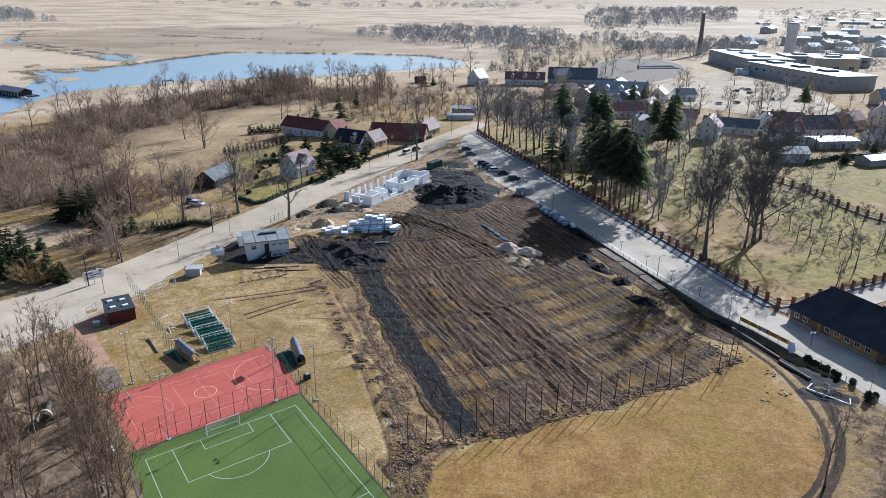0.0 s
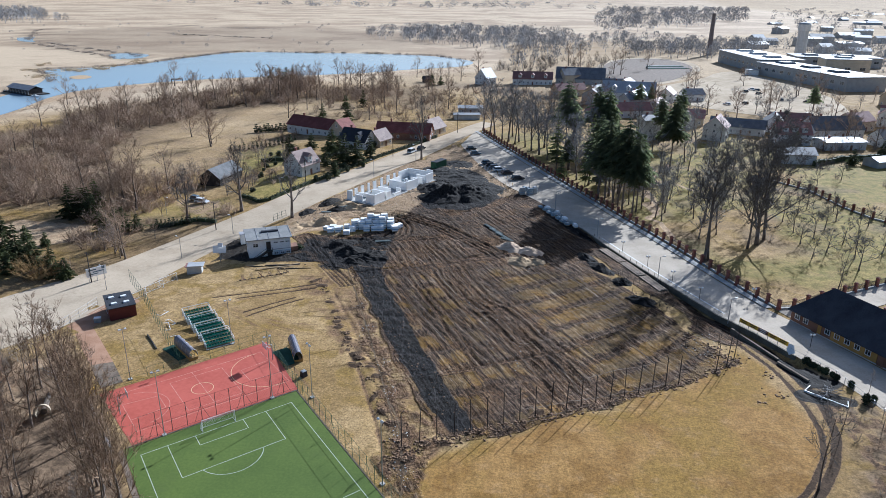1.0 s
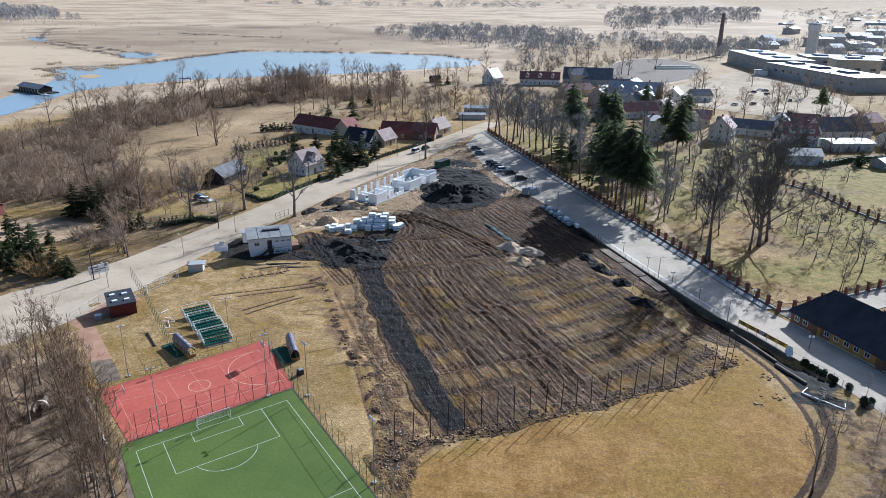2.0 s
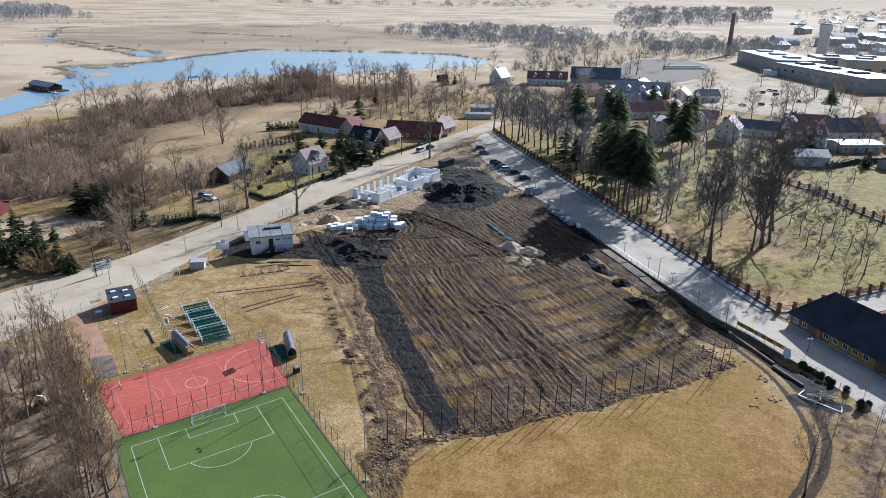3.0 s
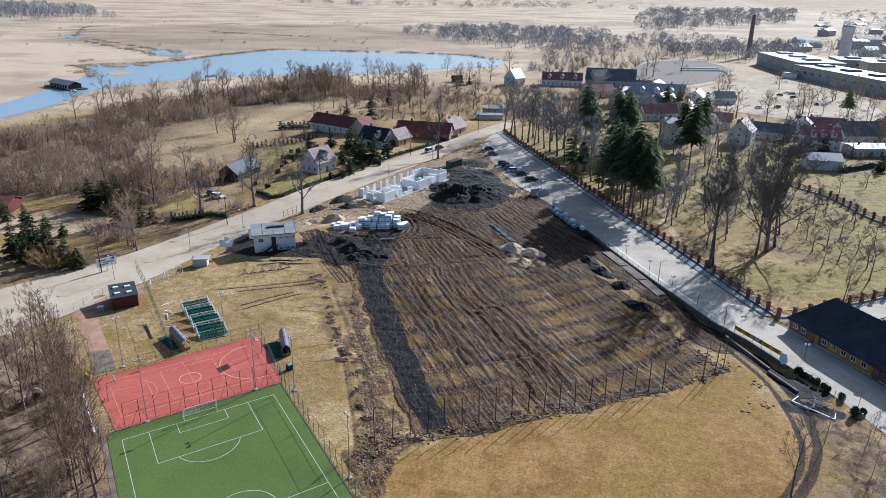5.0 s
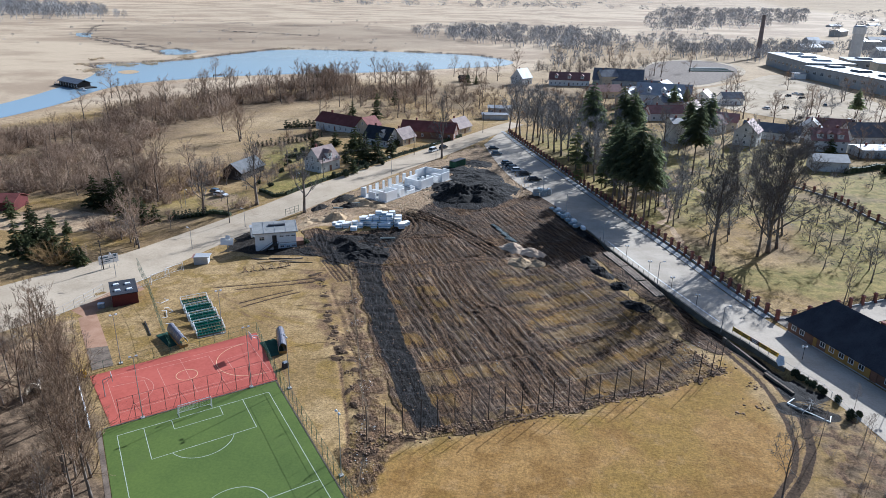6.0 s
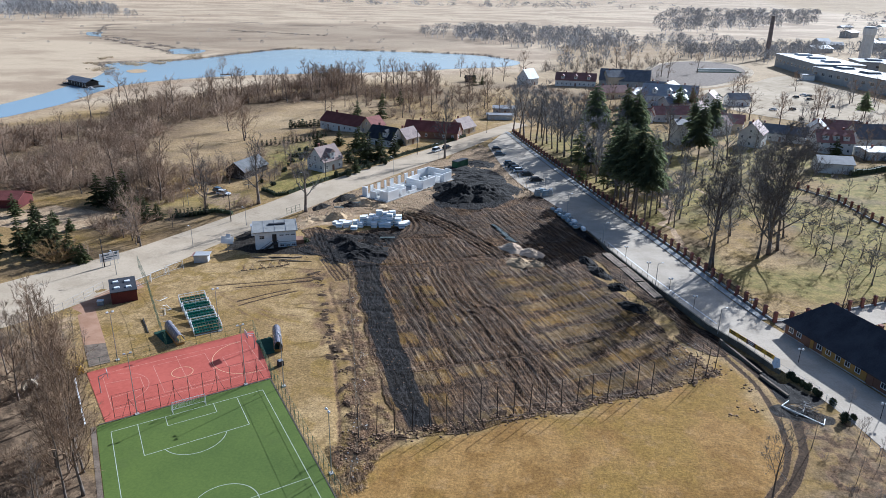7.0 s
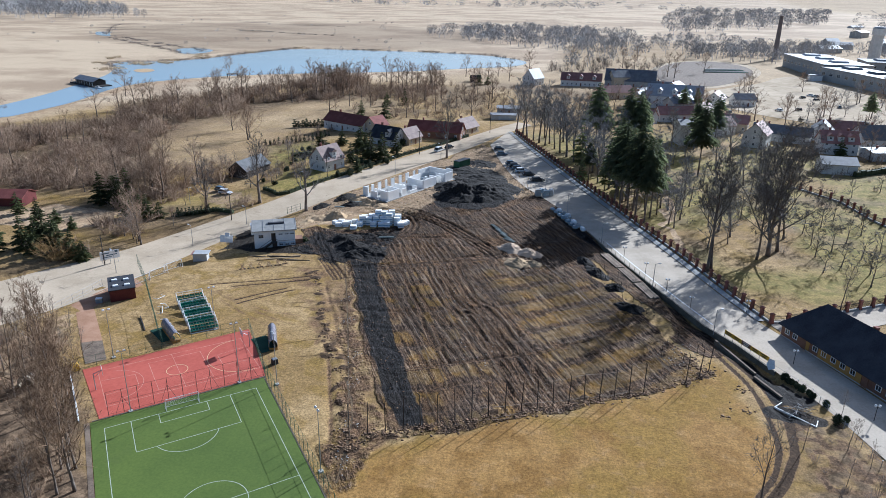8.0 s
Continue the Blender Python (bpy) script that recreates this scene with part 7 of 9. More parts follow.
for i, (x, y, rx, ry, hgt, turn) in enumerate(((13.3, 167.8, 3.6, 2.8, 1.7, -30), (17.8, 165.3, 3.4, 2.6, 1.6, -30))):
    heap("sand_mound", x, y, rx, ry, hgt, M_SAND, "heap of pale sand on the dark field", turn, 60 + i, 0.4, "sand heaps")
for i, (x, y, rx, ry, hgt, turn) in enumerate(((15.2, 158.3, 3.4, 2.6, 1.4, -20), (18.8, 158.6, 2.6, 2.2, 1.1, 0))):
    heap("sand_mound", x, y, rx, ry, hgt, M_YSAND, "heap of darker sand and gravel", turn, 66 + i, 0.4, "sand heaps")
for i, (x, y, rx, ry, hgt, turn) in enumerate(((-38.2, 187, 3.6, 2.8, 2.2, 0), (-32.3, 200.5, 2.8, 2.2, 1.5, 0), (-36.2, 205, 3, 2, 1.0, 30), (-42.5, 186, 3, 2.2, 0.8, 20), (-45.5, 182.5, 2.6, 2, 0.6, 60), (-28, 199, 2.6, 1.8, 0.8, 40))):
    heap("sand_mound", x, y, rx, ry, hgt, M_YSAND, "heap of yellow building sand", turn, 70 + i, 0.4, "sand heaps")


def merged(name, temps, places, material, label, category, kind="stuff"):
    """Many turned and scaled copies of a few small meshes as one object. places: x, y, z, turn, sx, sz, which."""
    vs, ts, k = [], [], 0
    for x, y, z, turn, sx, sz, w in places:
        v, t = temps[w % len(temps)]
        c, s = math.cos(turn), math.sin(turn)
        out = np.empty_like(v)
        out[:, 0] = x + sx * (c * v[:, 0] - s * v[:, 1])
        out[:, 1] = y + sx * (s * v[:, 0] + c * v[:, 1])
        out[:, 2] = z + sz * v[:, 2]
        vs.append(out)
        ts.append(t + k)
        k += len(v)
    me = mesh_of_arrays(name, np.concatenate(vs), np.concatenate(ts), material)
    return tagged(new(name, me), label, category, kind=kind)


def clod_shape(seed):
    r = random.Random(seed)
    bm = bmesh.new()
    bmesh.ops.create_icosphere(bm, subdivisions=1, radius=1)
    for v in bm.verts:
        v.co *= r.uniform(0.6, 1.25)
        v.co.z *= 0.55
    g = Geo()
    g.v = [tuple(v.co) for v in bm.verts]
    bm.verts.index_update()
    g.f = [tuple(v.index for v in f.verts) for f in bm.faces]
    bm.free()
    return g.tris()


CLODS = [clod_shape(k) for k in range(5)]
rc = random.Random(8)
places = []
for x, y in POSTS + MOUNDS:
    for _ in range(26 if y < 88 or x > -7 else 13):
        px, py = x + rc.gauss(0.0, 0.5), y + rc.gauss(-0.15, 0.4)
        s = rc.uniform(0.06, 0.30)
        places.append((px, py, GROUND_AT(px, py), rc.uniform(0, 6.3), s, s * rc.uniform(0.5, 1.1), rc.randrange(5)))
for _ in range(420):
    t = rc.random()
    y = 151 - 74 * t
    x = float(np.interp(y, (77, 90, 107, 124, 151), (-5.6, -8.0, -12.8, -17.6, -25.5))) + rc.choice((-1.3, 0.0, 1.3)) + rc.gauss(0, 0.45)
    s = rc.uniform(0.05, 0.20)
    places.append((x, y, GROUND_AT(x, y), rc.uniform(0, 6.3), s, s, rc.randrange(5)))
for _ in range(380):
    t = rc.random()
    k = min(int(t * 6), 5)
    (ax, ay), (bx, by) = SOUTH_EDGE[k], SOUTH_EDGE[k + 1]
    f = t * 6 - k
    x, y = ax + (bx - ax) * f + rc.gauss(0, 0.9), ay + (by - ay) * f + rc.gauss(0, 0.9)
    s = rc.uniform(0.07, 0.30)
    places.append((x, y, GROUND_AT(x, y), rc.uniform(0, 6.3), s, s, rc.randrange(5)))
for _ in range(3600):
    x, y = rc.uniform(-28, 46), rc.uniform(92, 200)
    if not inside(np.array([x]), np.array([y]), FIELD, 0.1)[0] > 0.5:
        continue
    s = rc.uniform(0.05, 0.09) + 0.14 * rc.random() ** 3
    places.append((x, y, GROUND_AT(x, y), rc.uniform(0, 6.3), s, s * 0.8, rc.randrange(5)))
for x, y, n, w in ((47.5, 116, 60, 1.8), (44.5, 121, 40, 1.6), (54.5, 107.5, 16, 0.8), (49, 112.5, 60, 1.4), (50, 98.5, 10, 0.5), (53.5, 101, 14, 1.0)):
    for _ in range(n):
        s = rc.uniform(0.08, 0.32)
        places.append((x + rc.gauss(0, w), y + rc.gauss(0, w * 0.7), 0, rc.uniform(0, 6.3), s, s, rc.randrange(5)))
merged("soil_clods", CLODS, places, M_CLOD, "torn clods of earth and turf along the field", "clods")
places = []
for _ in range(500):
    x, y = rc.gauss(-6, 5), rc.gauss(226, 13)
    s = rc.uniform(0.1, 0.36)
    places.append((x, y, GROUND_AT(x, y) + rc.uniform(0, 0.2), rc.uniform(0, 6.3), s, s, rc.randrange(5)))
for x, y in ((-30, 166), (-36, 170), (-40, 160), (-48, 158), (-39, 202), (-33, 208), (-44, 194), (-25, 159), (36, 150), (39.6, 137), (25, 175)):
    for _ in range(60):
        s = rc.uniform(0.06, 0.24)
        px, py = x + rc.gauss(0, 3), y + rc.gauss(0, 3)
        places.append((px, py, GROUND_AT(px, py), rc.uniform(0, 6.3), s, s, rc.randrange(5)))
merged("black_clods", CLODS, places, M_SOIL, "black clods round the soil heaps", "clods")

# ---- building site ----
pf = thing("panel_fence", "short mesh fence beside the road", "fence", 0, 0, 0)
for k in range(4):
    x, y = -53.8 + 0.9 * k, 188.8 + 1.34 * k
    part("post", Geo().tube((x, y, land(x, y) - 0.2), (x, y, land(x, y) + 2.0), 0.06, 0.06, 6), M_GREENSTEEL, pf)
    if k < 3:
        for hgt in (0.4, 1.1, 1.9):
            part("rail", Geo().tube((x, y, land(x, y) + hgt), (x + 0.9, y + 1.34, land(x + 0.9, y + 1.34) + hgt), 0.035, 0.035, 5), M_GREENSTEEL, pf)

bw = thing("unfinished_house", "unfinished house shell of white aerated block walls", "building", 0, 0, 0)
UA = math.atan2(239 - 206, -12.5 + 31)
uc, us = math.cos(UA), math.sin(UA)


def site_xy(a, b):
    """Along the shell and across it, towards the north-west."""
    return (-26.5 + a * uc - b * us, 203.5 + a * us + b * uc)


def block_wall(a0, b0, a1, b1, hgt, z0=0.0):
    (ax, ay), (bx, by) = site_xy(a0, b0), site_xy(a1, b1)
    L = math.hypot(bx - ax, by - ay)
    part("block_wall", Geo().box((ax + bx) / 2, (ay + by) / 2, z0 - 0.1 - 0.5 * (z0 == 0), L, 0.32, hgt + 0.1 + 0.5 * (z0 == 0), math.atan2(by - ay, bx - ax)), M_BLOCK, bw)


slab = Geo()
(px, py) = site_xy(17, 5.2)
slab.box(px, py, -0.4, 36, 11.2, 0.5, UA)
part("floor_slab", slab, M_CONCRETE, bw, "bare concrete floor slab")
WALLS = [(0, 0, 5.2, 0, 3.0), (0, 0, 0, 3.0, 3.0), (0, 4.4, 0, 7.2, 2.2), (0, 8.4, 0, 10.4, 3.0), (0, 10.4, 2.4, 10.4, 2.8), (3.8, 10.4, 5.0, 10.4, 2.6), (7.0, 10.4, 8.4, 10.4, 2.8), (10.5, 10.4, 11.4, 10.4, 2.8),
         (13.4, 10.4, 15, 10.4, 2.9), (17.5, 10.4, 18.7, 10.4, 2.9), (21, 10.4, 22.6, 10.4, 3.0), (25, 10.4, 26, 10.4, 3.0), (28, 10.4, 34, 10.4, 2.9), (5.2, 0, 5.2, 4.6, 3.0), (5.2, 6, 5.2, 10.2, 1.2), (6.8, 0.2, 9.0, 0.2, 2.4),
         (9.0, 0.2, 9.0, 5.0, 3.0), (9, 5, 14, 5, 1.6), (11, 0.2, 14.5, 0.2, 1.0), (14.5, 0.2, 14.5, 2.0, 1.8), (18, 0.2, 24.6, 0.2, 3.0), (18, 0.2, 18, 7, 2.8), (18, 7, 24.6, 7, 2.8), (24.6, 0.2, 24.6, 3, 3.0), (27.5, 0.2, 27.5, 2, 2.4),
         (29.6, 0.2, 34, 0.2, 3.0), (34, 0.2, 34, 10.4, 3.0), (34, 0.2, 34.1, 2.8, 3.6), (2.6, 3.2, 5.0, 3.2, 1.4), (29.6, 0.2, 29.6, 4.2, 2.6)]
for w in WALLS:
    block_wall(*w)
for a, b, L in ((8, 10.4, 3.0), (2, 10.4, 3.4), (15, 10.4, 3.6)):
    x, y = site_xy(a, b)
    part("lintel", Geo().box(x, y, 2.85, L, 0.34, 0.25, UA), M_WOOD, bw)

rd = random.Random(66)
for k in range(26):
    a, b = rd.uniform(1, 33), rd.uniform(0.8, 9.6)
    x, y = site_xy(a, b)
    w, d, hgt = rd.uniform(0.5, 1.3), rd.uniform(0.5, 1.1), rd.uniform(0.25, 1.1)
    whole("block_stack", Geo().box(0, 0, 0, w, d, hgt * 0.55).box(0.05, 0, hgt * 0.55, w * 0.8, d * 0.9, hgt * 0.45, 0.1), rd.choice((M_BLOCK, M_BLOCK, M_WOOD, M_GREYWRAP)), "small stack of building blocks and boards on the slab", "stack", x, y, 0.1, math.degrees(UA) + rd.uniform(-25, 25), "block stacks")
for k in range(9):
    a, b = rd.uniform(0, 34), rd.uniform(-4.5, -1.2)
    x, y = site_xy(a, b)
    L = rd.uniform(1.6, 4.0)
    whole("loose_board", Geo().box(0, 0, 0, L, 0.25, 0.06).box(0.2, 0.3, 0.0, L * 0.8, 0.2, 0.06, 0.1), M_WOOD, "loose pale boards lying beside the shell", "boards", x, y, GROUND_AT(x, y) + 0.02, rd.uniform(0, 180), "loose boards")
PALLET_V = [Geo().box(0, 0, 0.14, 1.25, 1.05, 0.95).mesh("wrapped_load", M_WRAP), Geo().box(0, 0, 0.14, 1.25, 1.05, 1.25).mesh("wrapped_load", M_WRAP)]
PALLET_BASE = Geo().box(0, -0.4, 0, 1.2, 0.12, 0.14).box(0, 0, 0, 1.2, 0.12, 0.14).box(0, 0.4, 0, 1.2, 0.12, 0.14).mesh("pallet", M_WOOD)
PALLET_BAND = Geo().box(0, 0, 0.5, 1.27, 1.07, 0.22).mesh("film_band", M_WRAPBLUE)


def pallet(x, y, z, turn, k):
    root = thing("block_pallet", "pallet of white film-wrapped building blocks", "pallet", x, y, z, turn, "block pallets")
    root.scale = (1.35, 1.35, 1.1)
    part("pallet", PALLET_BASE, M_WOOD, root)
    part("wrapped_load", PALLET_V[k % 2], M_WRAP, root)
    part("film_band", PALLET_BAND, M_WRAPBLUE, root)


rb = random.Random(3)
for i in range(10):
    for j in range(3):
        x, y = -35.2 + 1.95 * i + 0.3 * j + rb.uniform(-0.15, 0.15), 178.6 + 1.7 * j + 0.25 * i * 0.4 + rb.uniform(-0.15, 0.15)
        stacks = 2 if (3 <= i <= 8 and j >= 1) else 1
        if i < 3 and j == 2:
            continue
        if (i, j) in ((6, 2), (7, 2), (5, 2), (7, 1)):
            stacks = 3
        if (i, j) in ((4, 0), (9, 2), (2, 0), (8, 0)):
            continue
        for s in range(stacks):
            pallet(x, y, land(x, y) + 1.2 * s, 10 + rb.uniform(-8, 8), i + j + s)
for x, y, turn in ((-18.5, 181, 30), (-16.9, 182.2, 40), (-36.5, 180.2, -20), (-30.5, 176.4, 5)):
    pallet(x, y, land(x, y), turn, 0)
for x, y, L, turn in ((-20, 170.5, 4, 10), (8, 184, 5.5, -62), (9.6, 180.5, 5.5, -58), (11.2, 176.8, 6, -60), (12.2, 174.0, 4, -40), (-30, 209, 4, 60), (-36, 201, 3.5, 20), (-40, 196, 3, 0)):
    root = thing("pipe_bundle", "bundle of grey green pipes lying on the soil", "pipes", x, y, None, turn, "pipe bundles")
    for k in range(4):
        part("pipe", Geo().tube((-L / 2, 0.24 * k, 0.12), (L / 2, 0.24 * k + 0.1, 0.12), 0.09, 0.09, 7), M_PIPE, root)
rm = random.Random(12)
STACKS = [(24.8 + 6.6 * k / 13 + (0.9 if k % 2 else -0.5) + rm.uniform(-0.25, 0.25), 203.6 - 17.5 * k / 13 + rm.uniform(-0.3, 0.3), rm.uniform(1.1, 1.9), rm.uniform(0.9, 1.4), rm.uniform(0.5, 1.15)) for k in range(14)]
STACKS += [(19.6 + rm.uniform(0, 4.6), 217.8 + rm.uniform(0, 5.6), rm.uniform(1.0, 2.0), rm.uniform(0.9, 1.6), rm.uniform(0.7, 2.1)) for k in range(11)]
for k, (x, y, w, d, hgt) in enumerate(STACKS):
    root = thing("material_stack", "film-wrapped pale grey stack of building materials", "stack", x, y, None, -65 + rm.uniform(-14, 14), "material stacks")
    part("base", Geo().box(0, 0, 0, w, d, 0.15), M_WOOD, root)
    load = Geo().box(0, 0, 0.15, w, d, hgt * 0.7, top=0.97)
    load.box(rm.uniform(-0.1, 0.1), rm.uniform(-0.1, 0.1), 0.15 + hgt * 0.7, w * rm.uniform(0.6, 0.95), d * 0.9, hgt * 0.3, rm.uniform(-0.1, 0.1), 0.9)
    part("load", load, (M_GREYWRAP, M_WRAP, M_GREYWRAP, M_CONCRETE)[k % 4], root)
    part("band", Geo().box(0, 0, 0.15 + hgt * 0.35, w + 0.02, d + 0.02, 0.08), M_WRAPBLUE, root)
sc = thing("site_container", "dark green steel site container on the building plot", "container", -8.8, 252.5, None, 60)
part("body", Geo().box(0, 0, 0.1, 7.0, 2.5, 2.4), M_GREENSTEEL, sc)
part("roof", Geo().box(0, 0, 2.5, 7.1, 2.6, 0.1), M_DARKROOF, sc)
for k in range(10):
    part("rib", Geo().box(-3.2 + 0.7 * k, -1.28, 0.2, 0.12, 0.08, 2.2), M_GREENSTEEL, sc)
for x, y, L, turn in ((-6, 249, 5, 40), (-3.5, 247.5, 4.5, 30), (-13.5, 246.5, 3.5, 70), (-16.5, 249.5, 4, 10)):
    root = thing("plank_stack", "stack of pale planks and sheets", "planks", x, y, None, turn, "plank stacks")
    for k in range(4):
        part("plank", Geo().box(0, 0.3 * k - 0.45, 0.02, L, 0.26, 0.12 + 0.1 * (k % 2)), M_WOOD, root)

# old bench frames and timbers on the grass by the hut
for k, (x, y) in enumerate(((-48.8, 143.9), (-47.1, 144.7), (-45.2, 145.6), (-43.3, 146.5), (-41.4, 147.4), (-40.0, 148.5))):
    root = thing("trestle", "crossed pale wooden trestle standing in the grass", "trestle", x, y, None, 24 + 9 * (k % 3), "trestles")
    for side in (-0.45, 0.45):
        part("leg", Geo().tube((-0.55, side, -0.1), (0.40, side, 1.35), 0.07, 0.06, 5), M_WOOD, root)
        part("leg", Geo().tube((0.55, side, -0.1), (-0.30, side, 1.15), 0.07, 0.06, 5), M_WOOD if k % 2 else M_BROWNWALL, root)
    part("crossbar", Geo().tube((0, -0.6, 0.68), (0, 0.6, 0.68), 0.06, 0.06, 5), M_WOOD, root)
    part("foot_rail", Geo().box(0.0, 0, 0, 1.5, 0.2, 0.14), M_DARKWOOD, root)
for x, y, L, turn in ((-43.5, 151.6, 9.0, 19), (-39.2, 153.8, 2.6, 25), (-45.8, 151.0, 3.4, 16)):
    whole("plank", Geo().box(0, 0, 0.1, L, 0.3, 0.1), M_WOOD, "long pale plank lying by the dark timbers", "plank", x, y, None, turn, "loose planks")
for x, y, L, turn in ((-48.6, 152.8, 4.2, 0), (-41.5, 153.3, 7, 6), (-38.8, 151.0, 8, 4), (-44.8, 153.0, 3, -6), (-56.5, 113.5, 6.6, -53)):
    whole("timber", Geo().box(0, 0, 0, L, 0.22, 0.2), M_DARKWOOD, "dark old timber lying in the grass", "timber", x, y, None, turn, "old timbers")


# ---- cars ----
def car(x, y, turn, paint, label, L=4.5, W=1.8, hgt=1.5, van=False):
    root = thing("car", label, "car", x, y, land(x, y) + 0.09, turn, "parked cars")
    b = Geo()
    prof = [(-L / 2, 0.35), (-L / 2 + 0.05, 0.85), (-L * 0.30, 0.95), (L * 0.22, 0.92), (L / 2 - 0.15, 0.75), (L / 2, 0.4)]
    n = len(prof)
    b.v = [(u, s * W / 2 * (0.96 if z > 0.8 else 1), z) for s in (-1, 1) for u, z in prof]
    b.f = [tuple(range(n)), tuple(range(2 * n - 1, n - 1, -1))] + [(i, n + i, n + (i + 1) % n, (i + 1) % n) for i in range(n)]
    part("body", b, paint, root)
    c0, c1 = (-L * 0.47, L * 0.2) if van else (-L * 0.42, L * 0.18)
    glassy = Geo()
    glassy.v = [(c0, s * W * 0.47, 0.9) for s in (-1, 1)] + [(c1 + 0.35, s * W * 0.47, 0.9) for s in (-1, 1)] + [(c0 + 0.25, s * W * 0.40, hgt - 0.06) for s in (-1, 1)] + [(c1 - 0.35, s * W * 0.40, hgt - 0.06) for s in (-1, 1)]
    glassy.f = [(0, 2, 6, 4), (3, 1, 5, 7), (1, 0, 4, 5), (2, 3, 7, 6), (4, 6, 7, 5)]
    part("glazing", glassy, M_GLASS, root, "dark tinted car windows")
    part("roof", Geo().box((c0 + c1) / 2 - 0.05, 0, hgt - 0.08, c1 - c0 - 0.5, W * 0.82, 0.09, top=0.94), paint, root)
    for u in (-L * 0.31, L * 0.31):
        for s in (-1, 1):
            w = part("wheel", Geo().tube((u, s * W * 0.40, 0.32), (u, s * W * 0.51, 0.32), 0.32, 0.32, 12), M_RUBBER, root, "black tyre")
            part("rim", Geo().tube((u, s * W * 0.505, 0.32), (u, s * W * 0.52, 0.32), 0.19, 0.19, 8), M_STEEL, w)
    for s in (-1, 1):
        part("headlight", Geo().box(L / 2 - 0.12, s * W * 0.36, 0.6, 0.12, 0.35, 0.14), M_WHITE, root)


for x, y, turn, paint, label in ((3.4, 283, 10, M_CAR_DARK, "black estate car parked on the street"), (5.0, 274, 10, M_CAR_BLUE, "blue grey car parked on the street"),
                                 (9.4, 258.5, 15, M_CAR_BLUE, "blue grey hatchback parked on the street"), (10.8, 255.0, 15, M_CAR_DARK, "dark saloon car parked on the street"), (12.0, 251.6, 15, M_CAR_BLUE, "grey blue car parked on the street"),
                                 (13.4, 248.2, 15, M_CAR_WHITE, "pale silver car parked on the street"), (16.2, 243.6, 18, M_CAR_DARK, "black car parked on the street"), (19.4, 236.2, 22, M_CAR_DARK, "large black off-road car on the street"),
                                 (-20.6, 275.5, 64, M_CAR_WHITE, "white van parked by the road"), (-17.2, 281.5, 64, M_CAR_DARK, "dark car parked by the road"), (-85, 212, -20, M_CAR_BLUE, "dark blue car parked in the yard"), (-82, 208.5, -15, M_CAR_WHITE, "silver car parked in the yard")):
    car(x, y, turn, paint, label, 4.9 if "van" in label or "off-road" in label else 4.5, 1.9, 1.95 if "van" in label else 1.6, "van" in label)
for k in range(26):
    x, y = rt.uniform(118, 215), rt.uniform(360, 500)
    if inside(np.array([x]), np.array([y]), [(117, 447), (119, 395), (141, 373), (174, 352), (206, 362), (220, 385), (210, 465), (192, 505), (165, 505)], 1)[0] > 0.9:
        car(x, y, rt.uniform(0, 180), rt.choice((M_CAR_DARK, M_CAR_WHITE, M_CAR_BLUE)), "small car on the bright town square")


# ---- trees ----
def bend(d, r, amount):
    v = Vector((r.gauss(0, 1), r.gauss(0, 1), r.gauss(0, 1)))
    return (d + v * amount).normalized()


def limb(g, p, d, length, r0, level, r, twigs, up, keep):
    """One branch of a bare tree, with its side branches and twigs."""
    n = 3 if level == 0 else 2
    pts, rad = [p], [r0]
    for k in range(n):
        d = bend(d, r, 0.16)
        d = (d + Vector((0, 0, up))).normalized()
        pts.append(pts[-1] + d * (length / n))
        rad.append(r0 * (1 - 0.62 * (k + 1) / n))
    sides = 4 if level == 0 else 3
    for k in range(n):
        g.tube(pts[k], pts[k + 1], rad[k], rad[k + 1], sides, False)
    if level >= keep:
        for k in range(twigs):
            t = r.uniform(0.15, 1.0) * n
            i = min(int(t), n - 1)
            q = pts[i].lerp(pts[i + 1], t - i)
            td = bend(d, r, 0.95)
            td = (td + Vector((0, 0, up * 1.5))).normalized()
            g.spike(q, q + td * length * r.uniform(0.35, 0.8), (0.028 if keep > 2 else max(0.018, r0 * 0.4)) if keep > 1 else max(0.036, r0 * 0.4))
        return
    for k in range(4 if level == 0 else 4):
        t = r.uniform(0.3, 1.0) * n
        i = min(int(t), n - 1)
        q = pts[i].lerp(pts[i + 1], t - i)
        side = bend(d, r, 0.62)
        limb(g, q, side, length * r.uniform(0.42, 0.62), max(0.02, rad[i] * 0.55), level + 1, r, twigs, up, keep)


